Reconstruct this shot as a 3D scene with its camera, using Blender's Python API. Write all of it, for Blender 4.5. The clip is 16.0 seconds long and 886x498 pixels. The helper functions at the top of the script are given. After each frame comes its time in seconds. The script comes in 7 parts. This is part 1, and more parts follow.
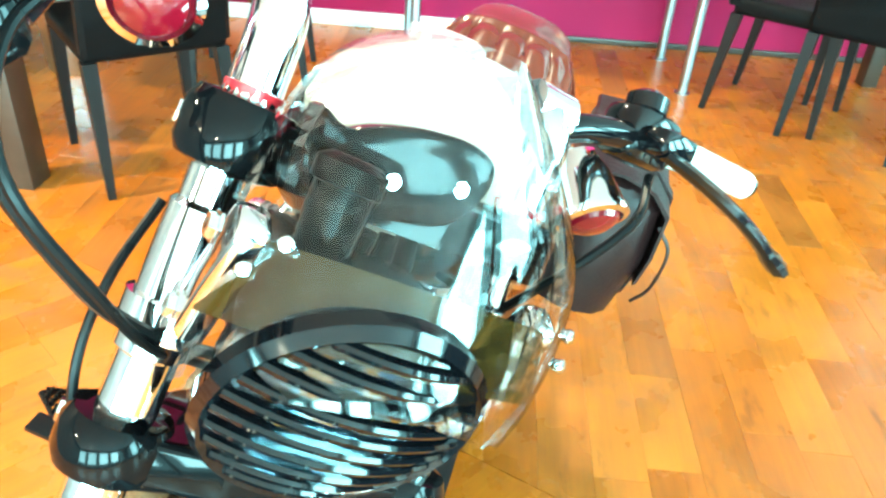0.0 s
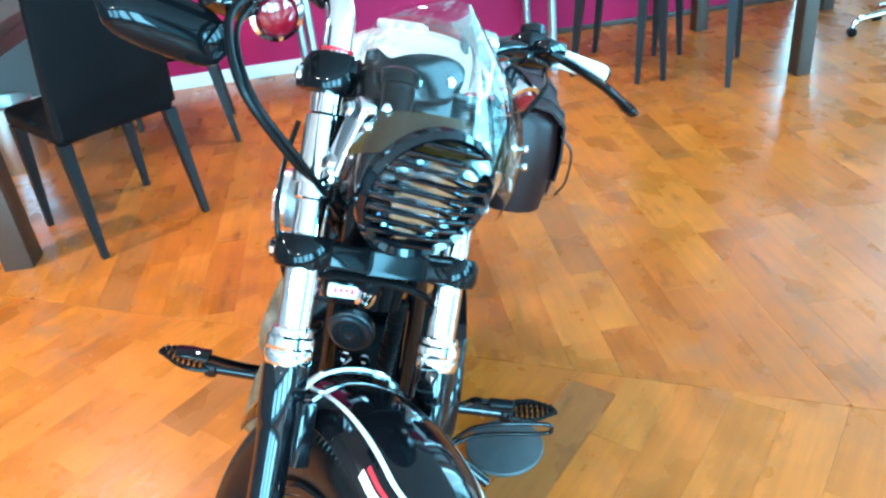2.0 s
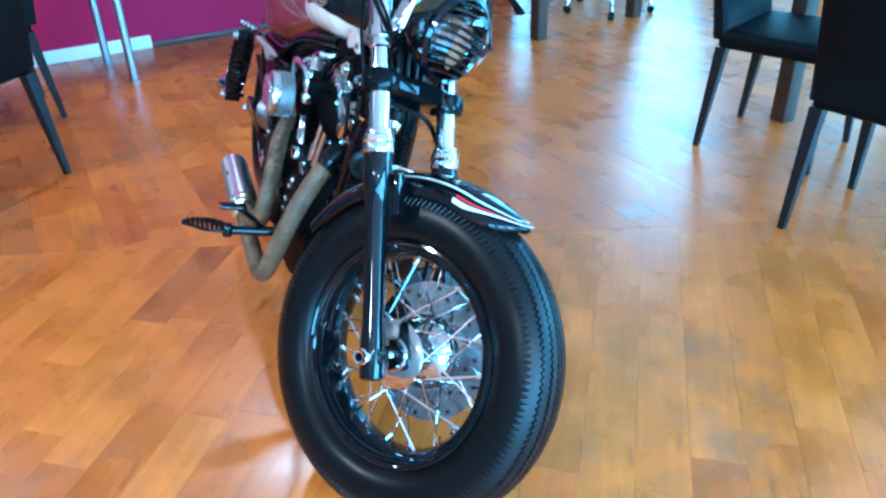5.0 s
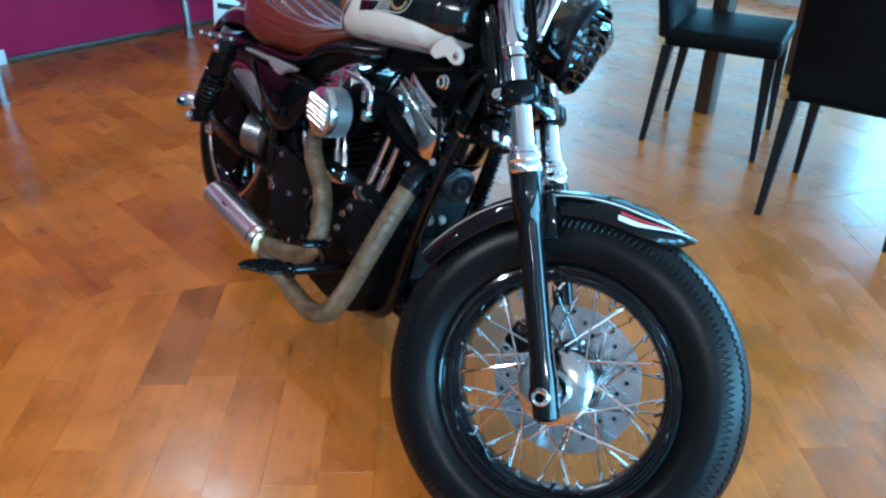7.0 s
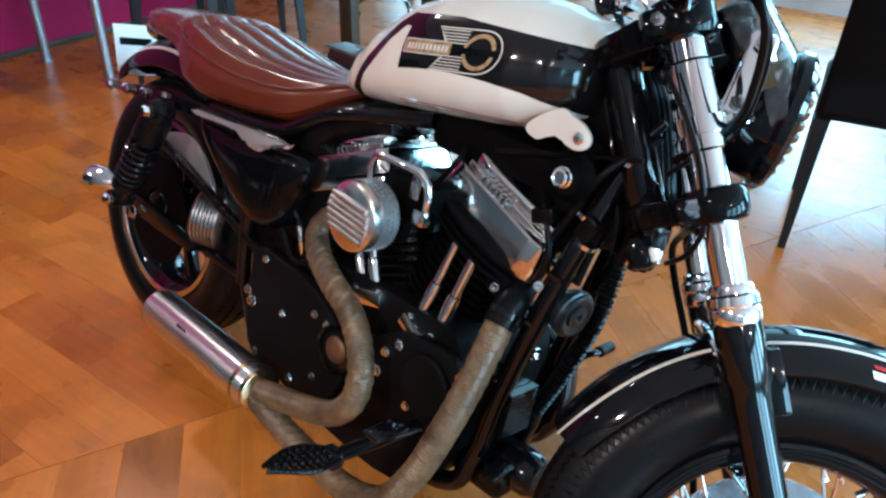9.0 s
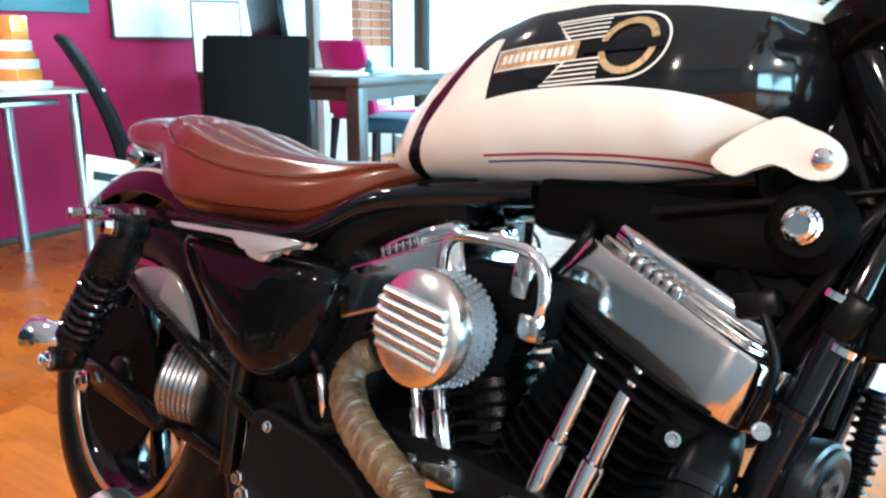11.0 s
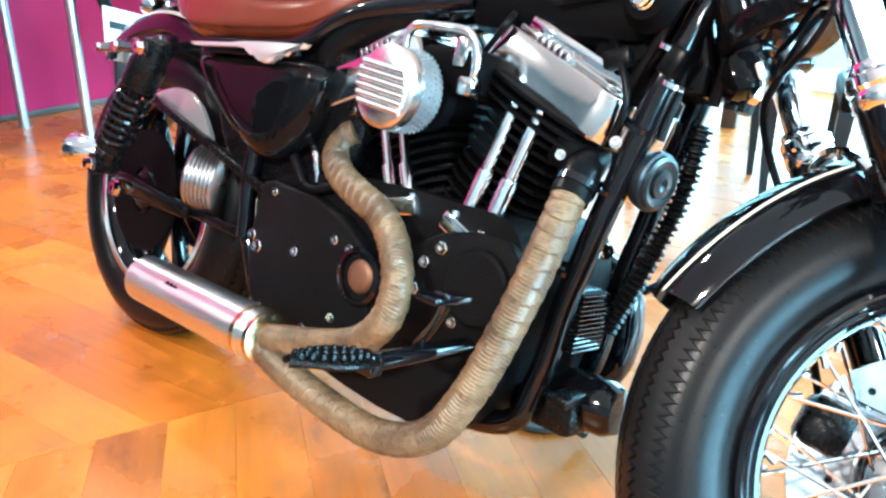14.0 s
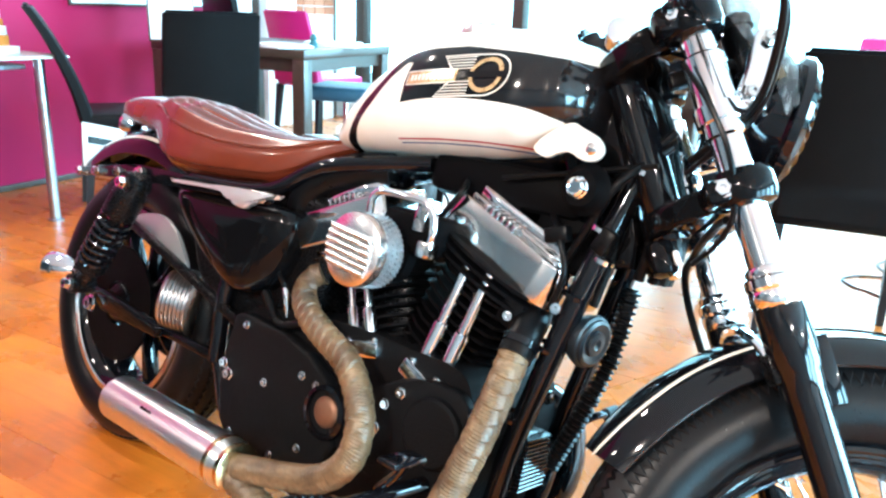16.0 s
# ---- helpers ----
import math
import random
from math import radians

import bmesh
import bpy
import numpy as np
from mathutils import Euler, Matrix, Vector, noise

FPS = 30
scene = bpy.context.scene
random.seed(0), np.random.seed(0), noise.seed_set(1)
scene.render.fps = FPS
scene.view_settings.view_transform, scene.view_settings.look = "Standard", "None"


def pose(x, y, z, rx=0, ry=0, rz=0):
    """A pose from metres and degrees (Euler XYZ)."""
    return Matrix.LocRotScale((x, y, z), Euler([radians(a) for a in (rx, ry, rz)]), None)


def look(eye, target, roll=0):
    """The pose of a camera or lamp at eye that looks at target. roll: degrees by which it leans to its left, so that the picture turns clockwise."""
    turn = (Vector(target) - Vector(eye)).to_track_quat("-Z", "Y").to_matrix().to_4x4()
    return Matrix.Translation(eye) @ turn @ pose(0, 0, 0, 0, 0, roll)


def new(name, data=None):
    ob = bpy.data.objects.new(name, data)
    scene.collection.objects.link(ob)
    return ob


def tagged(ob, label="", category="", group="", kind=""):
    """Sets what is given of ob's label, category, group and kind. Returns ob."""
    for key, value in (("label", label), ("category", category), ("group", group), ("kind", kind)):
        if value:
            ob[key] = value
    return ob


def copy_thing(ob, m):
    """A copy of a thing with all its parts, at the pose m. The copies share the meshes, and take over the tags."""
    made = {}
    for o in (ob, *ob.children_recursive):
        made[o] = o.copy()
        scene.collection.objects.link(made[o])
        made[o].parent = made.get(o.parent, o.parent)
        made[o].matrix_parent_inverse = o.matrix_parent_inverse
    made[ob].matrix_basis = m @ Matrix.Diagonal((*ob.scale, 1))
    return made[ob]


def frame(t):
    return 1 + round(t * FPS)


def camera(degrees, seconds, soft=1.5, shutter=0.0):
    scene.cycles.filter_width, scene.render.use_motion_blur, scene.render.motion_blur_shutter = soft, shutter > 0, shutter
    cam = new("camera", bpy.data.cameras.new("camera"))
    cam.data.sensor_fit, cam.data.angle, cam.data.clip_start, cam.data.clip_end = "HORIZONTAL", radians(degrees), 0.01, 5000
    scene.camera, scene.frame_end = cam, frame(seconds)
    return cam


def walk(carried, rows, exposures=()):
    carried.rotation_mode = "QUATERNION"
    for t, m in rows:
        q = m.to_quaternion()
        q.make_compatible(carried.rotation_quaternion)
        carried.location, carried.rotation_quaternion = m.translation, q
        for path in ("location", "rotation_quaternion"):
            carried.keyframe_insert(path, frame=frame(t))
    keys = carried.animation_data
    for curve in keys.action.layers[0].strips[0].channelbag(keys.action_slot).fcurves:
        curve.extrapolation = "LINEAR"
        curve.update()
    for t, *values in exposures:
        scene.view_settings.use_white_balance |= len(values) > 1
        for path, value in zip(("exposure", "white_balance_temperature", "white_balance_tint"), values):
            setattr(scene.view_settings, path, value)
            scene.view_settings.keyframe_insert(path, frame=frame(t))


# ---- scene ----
cam = camera(59.6, 16.0, 2.5)
PATH = [
    (0, (0.446, -0.048, 1.193), (0.344, 1.638, 0.122), 4.2),
    (0.5, (0.379, -0.197, 1.213), (0.534, 1.502, 0.17), 1.4),
    (1, (0.393, -0.333, 1.207), (0.539, 1.397, 0.215), -4.1),
    (1.5, (0.374, -0.478, 1.238), (0.45, 1.246, 0.227), -7.5),
    (2, (0.332, -0.542, 1.257), (0.44, 1.188, 0.259), -6.5),
    (2.5, (0.217, -0.561, 1.264), (0.598, 1.147, 0.295), -6.9),
    (3, (0.086, -0.632, 1.279), (0.675, 1.012, 0.303), -2.8),
    (3.5, (0.033, -0.748, 1.27), (0.579, 0.911, 0.295), -5.1),
    (4, (-0.052, -0.915, 1.256), (0.516, 0.705, 0.23), -4.3),
    (4.5, (-0.175, -1.009, 1.265), (0.426, 0.591, 0.226), -1.6),
    (4.7, (-0.246, -1.039, 1.27), (0.432, 0.539, 0.247), -1.5),
    (6.8, (-0.717, -0.672, 1.244), (0.368, 0.66, 0.22), 0.9),
    (7, (-0.768, -0.571, 1.25), (0.405, 0.692, 0.236), 0.9),
    (7.5, (-0.824, -0.383, 1.258), (0.458, 0.758, 0.231), 0.1),
    (8, (-0.758, -0.218, 1.246), (0.556, 0.877, 0.209), 0.3),
    (8.5, (-0.668, -0.064, 1.237), (0.677, 1.009, 0.217), 0.8),
    (9, (-0.618, 0.09, 1.213), (0.772, 1.084, 0.173), 1.6),
    (9.5, (-0.542, 0.225, 1.164), (0.887, 1.19, 0.151), 1.6),
    (9.7, (-0.501, 0.278, 1.132), (0.931, 1.269, 0.148), 0.7),
    (11.8, (-0.39, 0.399, 0.793), (1.221, 1.533, 0.447), 1.2),
    (12, (-0.4, 0.378, 0.781), (1.198, 1.513, 0.385), 0.5),
    (12.5, (-0.466, 0.313, 0.778), (1.139, 1.414, 0.318), 0.9),
    (13, (-0.529, 0.259, 0.767), (1.087, 1.317, 0.25), 1.5),
    (13.5, (-0.589, 0.221, 0.768), (1.019, 1.253, 0.178), 2.4),
    (14, (-0.66, 0.177, 0.815), (0.89, 1.21, 0.087), 1.0),
    (14.5, (-0.699, 0.141, 0.876), (0.85, 1.161, 0.127), 0.5),
    (15, (-0.719, 0.131, 0.917), (0.855, 1.139, 0.203), 1.6),
    (15.5, (-0.723, 0.139, 0.962), (0.9, 1.108, 0.311), 2.0),
    (16, (-0.711, 0.145, 0.985), (0.929, 1.12, 0.384), 2.5),
]
EXPOSURES = [(0.0, 1.24, 6700, -12), (0.5, 1.1, 6300, -12), (1.0, 0.94, 5900, -6), (2.0, 0.66, 5100, 0), (3.0, 0.45, 4300, 1), (3.5, 0.37, 4250, 0), (4.7, 0.15, 4150, 2), (6.8, -0.53, 4750, 5), (7.5, -0.6, 5000, 8), (8.5, -0.5, 5650, 16), (9.7, -0.23, 5900, 18), (11.8, 0.68, 6200, 14), (12.5, 0.99, 5800, 12), (13.0, 1.32, 5650, 9), (14.0, 1.24, 5650, 7), (14.8, 0.97, 5800, 10), (16.0, 0.97, 6000, 13)]
walk(cam, [(t, look(eye, target, roll)) for t, eye, target, roll in PATH], EXPOSURES)

# ---- world and light ----
world = bpy.data.worlds.new("sky")
scene.world = world
world.use_nodes = True
wn = world.node_tree
sky = wn.nodes.new("ShaderNodeTexSky")
sky.sky_type, sky.sun_disc, sky.sun_elevation, sky.sun_rotation = "NISHITA", False, radians(40), radians(100)
wn.links.new(sky.outputs[0], wn.nodes["Background"].inputs[0])
wn.nodes["Background"].inputs[1].default_value = 0.12


def area(name, eye, target, sx, sy, watts, colour):
    lamp = bpy.data.lights.new(name, "AREA")
    lamp.shape, lamp.size, lamp.size_y, lamp.energy, lamp.color = "RECTANGLE", sx, sy, watts, colour
    ob = new(name, lamp)
    ob.matrix_world = look(eye, target)
    return ob


# one soft lamp in each pane that looks on to the motorcycle
for y, watts in ((0.62, 120), (-0.90, 145), (-2.41, 165)):
    area("window_light_east", (4.85, y, 1.35), (0, y * 0.6, 1.0), 1.0, 1.7, watts, (0.38, 0.82, 1.0))
for x, watts in ((2.54, 220), (0.90, 190), (-0.74, 140), (-2.38, 125)):
    area("window_light_south", (x, -4.3, 1.4), (x, 0, 0.9), 1.1, 1.5, watts, (0.42, 0.83, 1.0))
area("window_light_north", (4.2, 4.95, 1.45), (2.4, 1.6, 0.6), 1.5, 2.0, 115, (0.50, 0.88, 1.0))
area("window_light_corner", (4.85, 4.0, 1.45), (2.2, 1.5, 0.6), 0.9, 2.0, 50, (0.50, 0.88, 1.0))


SPOTS = [(-2.6, -1.6, 70), (-2.5, 0.9, 95), (-1.5, 3.0, 10), (-0.9, -3.3, 80), (0.4, 2.7, 25)]
for x, y, watts in SPOTS:
    spot = bpy.data.lights.new("ceiling_spot", "AREA")
    spot.shape, spot.size, spot.energy, spot.color = "DISK", 0.16, watts, (1.0, 0.86, 0.70)
    new("ceiling_spot", spot).matrix_world = look((x, y, 2.472), (x, y + 0.001, 0))


# ---- materials ----
def nodes_of(m):
    return m.node_tree.nodes, m.node_tree.links


def mat(name, base, rough=0.5, metal=0.0, vary=0.12, scale=8.0, bump=0.0, bump_scale=60.0, coat=0.0, rough_vary=0.08, spec=0.5, stretch=(1, 1, 1)):
    """A node material with colour and gloss that vary at two scales."""
    m = bpy.data.materials.new(name)
    m.use_nodes = True
    n, l = nodes_of(m)
    b = n["Principled BSDF"]
    b.inputs["Metallic"].default_value = metal
    b.inputs["Coat Weight"].default_value = coat
    b.inputs["Coat Roughness"].default_value = 0.04
    b.inputs["Specular IOR Level"].default_value = spec
    tc, mp = n.new("ShaderNodeTexCoord"), n.new("ShaderNodeMapping")
    mp.inputs["Scale"].default_value = stretch
    l.new(tc.outputs["Object"], mp.inputs[0])
    big, fine = n.new("ShaderNodeTexNoise"), n.new("ShaderNodeTexNoise")
    big.inputs["Scale"].default_value, big.inputs["Detail"].default_value = scale, 4
    fine.inputs["Scale"].default_value, fine.inputs["Detail"].default_value = bump_scale, 3
    l.new(mp.outputs[0], big.inputs[0]), l.new(mp.outputs[0], fine.inputs[0])
    mix = n.new("ShaderNodeMix")
    mix.data_type = "RGBA"
    lo = tuple(max(0.0, c * (1 - vary)) for c in base)
    hi = tuple(min(1.0, c * (1 + vary)) for c in base)
    mix.inputs[6].default_value, mix.inputs[7].default_value = (*lo, 1), (*hi, 1)
    l.new(big.outputs[0], mix.inputs[0]), l.new(mix.outputs[2], b.inputs["Base Color"])
    rr = n.new("ShaderNodeMapRange")
    rr.inputs[3].default_value, rr.inputs[4].default_value = max(0.01, rough - rough_vary), min(1, rough + rough_vary)
    l.new(fine.outputs[0], rr.inputs[0]), l.new(rr.outputs[0], b.inputs["Roughness"])
    if bump:
        bp = n.new("ShaderNodeBump")
        bp.inputs["Strength"].default_value, bp.inputs["Distance"].default_value = bump, 0.004
        l.new(fine.outputs[0], bp.inputs["Height"]), l.new(bp.outputs[0], b.inputs["Normal"])
    return m


def glass_mat(name, tint, rough=0.02):
    """Thin clear sheet: sees through, and mirrors at a slant."""
    m = bpy.data.materials.new(name)
    m.use_nodes = True
    n, l = nodes_of(m)
    n.remove(n["Principled BSDF"])
    out = n["Material Output"]
    tr, gl, mx, fr = n.new("ShaderNodeBsdfTransparent"), n.new("ShaderNodeBsdfGlossy"), n.new("ShaderNodeMixShader"), n.new("ShaderNodeFresnel")
    tr.inputs[0].default_value = (*tint, 1)
    gl.inputs["Roughness"].default_value = rough
    fr.inputs[0].default_value = 1.5
    l.new(fr.outputs[0], mx.inputs[0]), l.new(tr.outputs[0], mx.inputs[1]), l.new(gl.outputs[0], mx.inputs[2])
    l.new(mx.outputs[0], out.inputs[0])
    return m


def wood_mat(name, angle, lo, mid, hi, rough=0.3):
    """Oiled boards: one tint a board, long grain, knots and dark stains."""
    m = bpy.data.materials.new(name)
    m.use_nodes = True
    n, l = nodes_of(m)
    b = n["Principled BSDF"]
    tc, mp = n.new("ShaderNodeTexCoord"), n.new("ShaderNodeMapping")
    mp.inputs["Rotation"].default_value = (0, 0, radians(-angle))
    l.new(tc.outputs["Object"], mp.inputs[0])
    info, geo, add = n.new("ShaderNodeObjectInfo"), n.new("ShaderNodeNewGeometry"), n.new("ShaderNodeMath")
    l.new(info.outputs["Random"], add.inputs[0]), l.new(geo.outputs["Random Per Island"], add.inputs[1])
    fr = n.new("ShaderNodeMath")
    fr.operation = "FRACT"
    l.new(add.outputs[0], fr.inputs[0])
    ramp = n.new("ShaderNodeValToRGB")
    ramp.color_ramp.elements[0].color, ramp.color_ramp.elements[1].color = (*lo, 1), (*hi, 1)
    for at, tone in ((0.45, mid), (0.955, hi), (0.965, (0.36, 0.102, 0.014))):
        ramp.color_ramp.elements.new(at).color = (*tone, 1)
    ramp.color_ramp.elements[-1].color = (0.32, 0.096, 0.018, 1)
    l.new(fr.outputs[0], ramp.inputs[0])
    shift = n.new("ShaderNodeVectorMath")
    shift.operation = "ADD"
    comb = n.new("ShaderNodeCombineXYZ")
    ten = n.new("ShaderNodeMath")
    ten.operation, ten.inputs[1].default_value = "MULTIPLY", 37.0
    l.new(fr.outputs[0], ten.inputs[0]), l.new(ten.outputs[0], comb.inputs[2])
    l.new(mp.outputs[0], shift.inputs[0]), l.new(comb.outputs[0], shift.inputs[1])
    st = n.new("ShaderNodeMapping")
    st.inputs["Scale"].default_value = (2.2, 34, 1)
    l.new(shift.outputs[0], st.inputs[0])
    grain = n.new("ShaderNodeTexNoise")
    grain.inputs["Scale"].default_value, grain.inputs["Detail"].default_value, grain.inputs["Roughness"].default_value = 1.6, 7, 0.62
    l.new(st.outputs[0], grain.inputs[0])
    blot = n.new("ShaderNodeTexNoise")
    blot.inputs["Scale"].default_value, blot.inputs["Detail"].default_value = 5.0, 5
    l.new(shift.outputs[0], blot.inputs[0])
    gr = n.new("ShaderNodeMapRange")
    gr.inputs[1].default_value, gr.inputs[2].default_value, gr.inputs[3].default_value, gr.inputs[4].default_value = 0.3, 0.75, 0.84, 1.12
    l.new(grain.outputs[0], gr.inputs[0])
    br = n.new("ShaderNodeMapRange")
    br.inputs[1].default_value, br.inputs[2].default_value, br.inputs[3].default_value, br.inputs[4].default_value = 0.30, 0.62, 0.74, 1.08
    l.new(blot.outputs[0], br.inputs[0])
    mul0, mul = n.new("ShaderNodeMath"), n.new("ShaderNodeMath")
    mul0.operation = mul.operation = "MULTIPLY"
    l.new(gr.outputs[0], mul0.inputs[0]), l.new(br.outputs[0], mul0.inputs[1])
    kst, knot, kr = n.new("ShaderNodeMapping"), n.new("ShaderNodeTexNoise"), n.new("ShaderNodeMapRange")
    kst.inputs["Scale"].default_value = (5.0, 17, 1)
    knot.inputs["Scale"].default_value, knot.inputs["Detail"].default_value, knot.inputs["Roughness"].default_value = 1.0, 4, 0.6
    kr.inputs[1].default_value, kr.inputs[2].default_value, kr.inputs[3].default_value, kr.inputs[4].default_value = 0.62, 0.76, 1.0, 0.50
    l.new(shift.outputs[0], kst.inputs[0]), l.new(kst.outputs[0], knot.inputs[0]), l.new(knot.outputs[0], kr.inputs[0])
    l.new(mul0.outputs[0], mul.inputs[0]), l.new(kr.outputs[0], mul.inputs[1])
    # worn, greyed patches and scuffs that run over several boards
    worn, wr, scuff, sr, wear = n.new("ShaderNodeTexNoise"), n.new("ShaderNodeMapRange"), n.new("ShaderNodeTexNoise"), n.new("ShaderNodeMapRange"), n.new("ShaderNodeMath")
    worn.inputs["Scale"].default_value, worn.inputs["Detail"].default_value, worn.inputs["Roughness"].default_value = 1.7, 6, 0.62
    scuff.inputs["Scale"].default_value, scuff.inputs["Detail"].default_value, scuff.inputs["Roughness"].default_value = 9.0, 5, 0.7
    l.new(tc.outputs["Object"], worn.inputs[0]), l.new(mp.outputs[0], scuff.inputs[0])
    wr.inputs[1].default_value, wr.inputs[2].default_value = 0.46, 0.70
    sr.inputs[1].default_value, sr.inputs[2].default_value = 0.42, 0.68
    l.new(worn.outputs[0], wr.inputs[0]), l.new(scuff.outputs[0], sr.inputs[0])
    wear.operation = "MULTIPLY"
    l.new(wr.outputs[0], wear.inputs[0]), l.new(sr.outputs[0], wear.inputs[1])
    b.inputs["Specular IOR Level"].default_value = 0.55
    col = n.new("ShaderNodeVectorMath")
    col.operation = "SCALE"
    l.new(ramp.outputs[0], col.inputs[0]), l.new(mul.outputs[0], col.inputs["Scale"])
    grey = n.new("ShaderNodeMix")
    grey.data_type = "RGBA"
    grey.inputs[7].default_value = (0.26, 0.105, 0.045, 1)
    l.new(wear.outputs[0], grey.inputs[0]), l.new(col.outputs[0], grey.inputs[6]), l.new(grey.outputs[2], b.inputs["Base Color"])
    rr = n.new("ShaderNodeMapRange")
    rr.inputs[3].default_value, rr.inputs[4].default_value = rough - 0.12, rough + 0.20
    l.new(blot.outputs[0], rr.inputs[0]), l.new(rr.outputs[0], b.inputs["Roughness"])
    bp = n.new("ShaderNodeBump")
    bp.inputs["Strength"].default_value, bp.inputs["Distance"].default_value = 0.25, 0.002
    l.new(grain.outputs[0], bp.inputs["Height"]), l.new(bp.outputs[0], b.inputs["Normal"])
    return m


M_FLOOR_A = wood_mat("oiled_boards_far", 91, (0.44, 0.104, 0.007), (0.50, 0.128, 0.010), (0.55, 0.156, 0.015), 0.25)
M_FLOOR_B = wood_mat("oiled_boards_near", 49, (0.44, 0.104, 0.007), (0.50, 0.128, 0.010), (0.55, 0.156, 0.015), 0.25)
M_JOINT = mat("dark_joint", (0.25, 0.085, 0.016), 0.8)
M_MAGENTA = mat("magenta_wall_paint", (0.33, 0.005, 0.060), 0.6, spec=0.2, vary=0.08, scale=1.2, bump=0.08, bump_scale=180)
M_PALE = mat("pale_wall_paint", (0.62, 0.58, 0.56), 0.6, vary=0.06, scale=1.0, bump=0.08, bump_scale=160)
M_GREYWALL = mat("grey_wall_paint", (0.085, 0.083, 0.083), 0.6, vary=0.08, scale=1.0, bump=0.08, bump_scale=160)
M_CEIL = mat("grey_white_ceiling", (0.55, 0.55, 0.54), 0.8, vary=0.04, scale=1.0)
M_WHITE = mat("white_gloss_paint", (0.8, 0.8, 0.79), 0.35, vary=0.04)
M_CREAM = mat("cream_tank_paint", (0.78, 0.74, 0.66), 0.12, vary=0.03, coat=0.8, rough_vary=0.03)
M_GLOSSBLACK = mat("gloss_black_paint", (0.003, 0.003, 0.004), 0.06, vary=0.2, spec=0.36, rough_vary=0.03)
# copy of the gloss black with mirroring dimmed, imitating dark surroundings
M_DIMBLACK = mat("dimmed_gloss_black", (0.0030, 0.0030, 0.0035), 0.06, vary=0.2, spec=0.14, rough_vary=0.03)
M_SATIN = mat("satin_black_metal", (0.0028, 0.0028, 0.0032), 0.28, spec=0.15, vary=0.25, bump=0.15, bump_scale=240, rough_vary=0.12)
M_MATTE = mat("wrinkle_black_cover", (0.0042, 0.0042, 0.0047), 0.5, spec=0.06, vary=0.2, bump=0.35, bump_scale=420, rough_vary=0.1)
M_CHROME = mat("chrome", (0.82, 0.83, 0.85), 0.06, 1.0, vary=0.04, rough_vary=0.03)
M_ALU = mat("polished_aluminium", (0.62, 0.61, 0.60), 0.12, 1.0, vary=0.08, rough_vary=0.05, bump=0.03, bump_scale=90)
M_BRIGHT = mat("satin_bright_aluminium", (0.80, 0.79, 0.78), 0.24, 1.0, vary=0.06, rough_vary=0.06)
M_STEEL = mat("brushed_steel", (0.62, 0.64, 0.64), 0.29, 1.0, vary=0.12, scale=5, rough_vary=0.08, bump=0.06, bump_scale=30, stretch=(1, 30, 30))
M_DULLALU = mat("dull_aluminium", (0.75, 0.74, 0.73), 0.42, 0.85, vary=0.1)
M_GREYMETAL = mat("grey_metal", (0.42, 0.44, 0.47), 0.35, 1.0, vary=0.1)
M_TREAD = mat("tread_rubber", (0.0045, 0.0045, 0.005), 0.36, spec=0.25, vary=0.3, scale=12, rough_vary=0.06)
M_FIN = mat("dull_black_fin", (0.0022, 0.0022, 0.0026), 0.55, spec=0.035, vary=0.2)
M_RUBBER = mat("black_tyre_rubber", (0.0035, 0.0035, 0.004), 0.31, spec=0.15, vary=0.3, scale=12, bump=0.05, bump_scale=260, rough_vary=0.1)
M_PLASTIC = mat("black_plastic", (0.003, 0.003, 0.0034), 0.30, spec=0.11, vary=0.2)
M_RED = mat("red_lens", (0.13, 0.002, 0.008), 0.08, vary=0.1, coat=0.6)
M_REDPAINT = mat("red_stripe_paint", (0.5, 0.02, 0.03), 0.15, vary=0.05, coat=0.6)
M_GILT = mat("pale_gilt_emblem", (0.50, 0.32, 0.16), 0.28, 0.35, vary=0.15, coat=0.5)
M_ORANGE = mat("orange_emblem", (0.75, 0.27, 0.06), 0.18, vary=0.1, coat=0.6)
M_CHAIR = mat("charcoal_leatherette", (0.0045, 0.0045, 0.005), 0.42, spec=0.065, vary=0.25, scale=10, bump=0.25, bump_scale=350)
M_CHAIRLEG = mat("dark_grey_leg", (0.008, 0.008, 0.009), 0.4, spec=0.3, vary=0.15)
M_MAGCHAIR = mat("magenta_leatherette", (0.55, 0.015, 0.16), 0.4, vary=0.1, bump=0.2, bump_scale=300)
M_DESK = mat("dark_stained_wood", (0.045, 0.026, 0.018), 0.34, vary=0.4, scale=3, bump=0.15, bump_scale=40, stretch=(1, 12, 12))
M_BAG = mat("brown_bag_leather", (0.014, 0.005, 0.005), 0.42, spec=0.25, vary=0.35, scale=14, bump=0.3, bump_scale=160)
M_BRICK = mat("orange_brick", (0.42, 0.15, 0.08), 0.8, vary=0.3, scale=6, bump=0.3, bump_scale=60)
M_PAPER = mat("white_paper", (0.8, 0.8, 0.8), 0.6, vary=0.03)
M_TEAL = mat("teal_frame", (0.03, 0.12, 0.14), 0.4, vary=0.15)
M_NAVY = mat("navy_print", (0.01, 0.02, 0.05), 0.4, vary=0.15)
M_GLASS = glass_mat("clear_glass", (0.93, 0.96, 0.95))
M_SCREEN = glass_mat("clear_acrylic", (0.94, 0.95, 0.95))


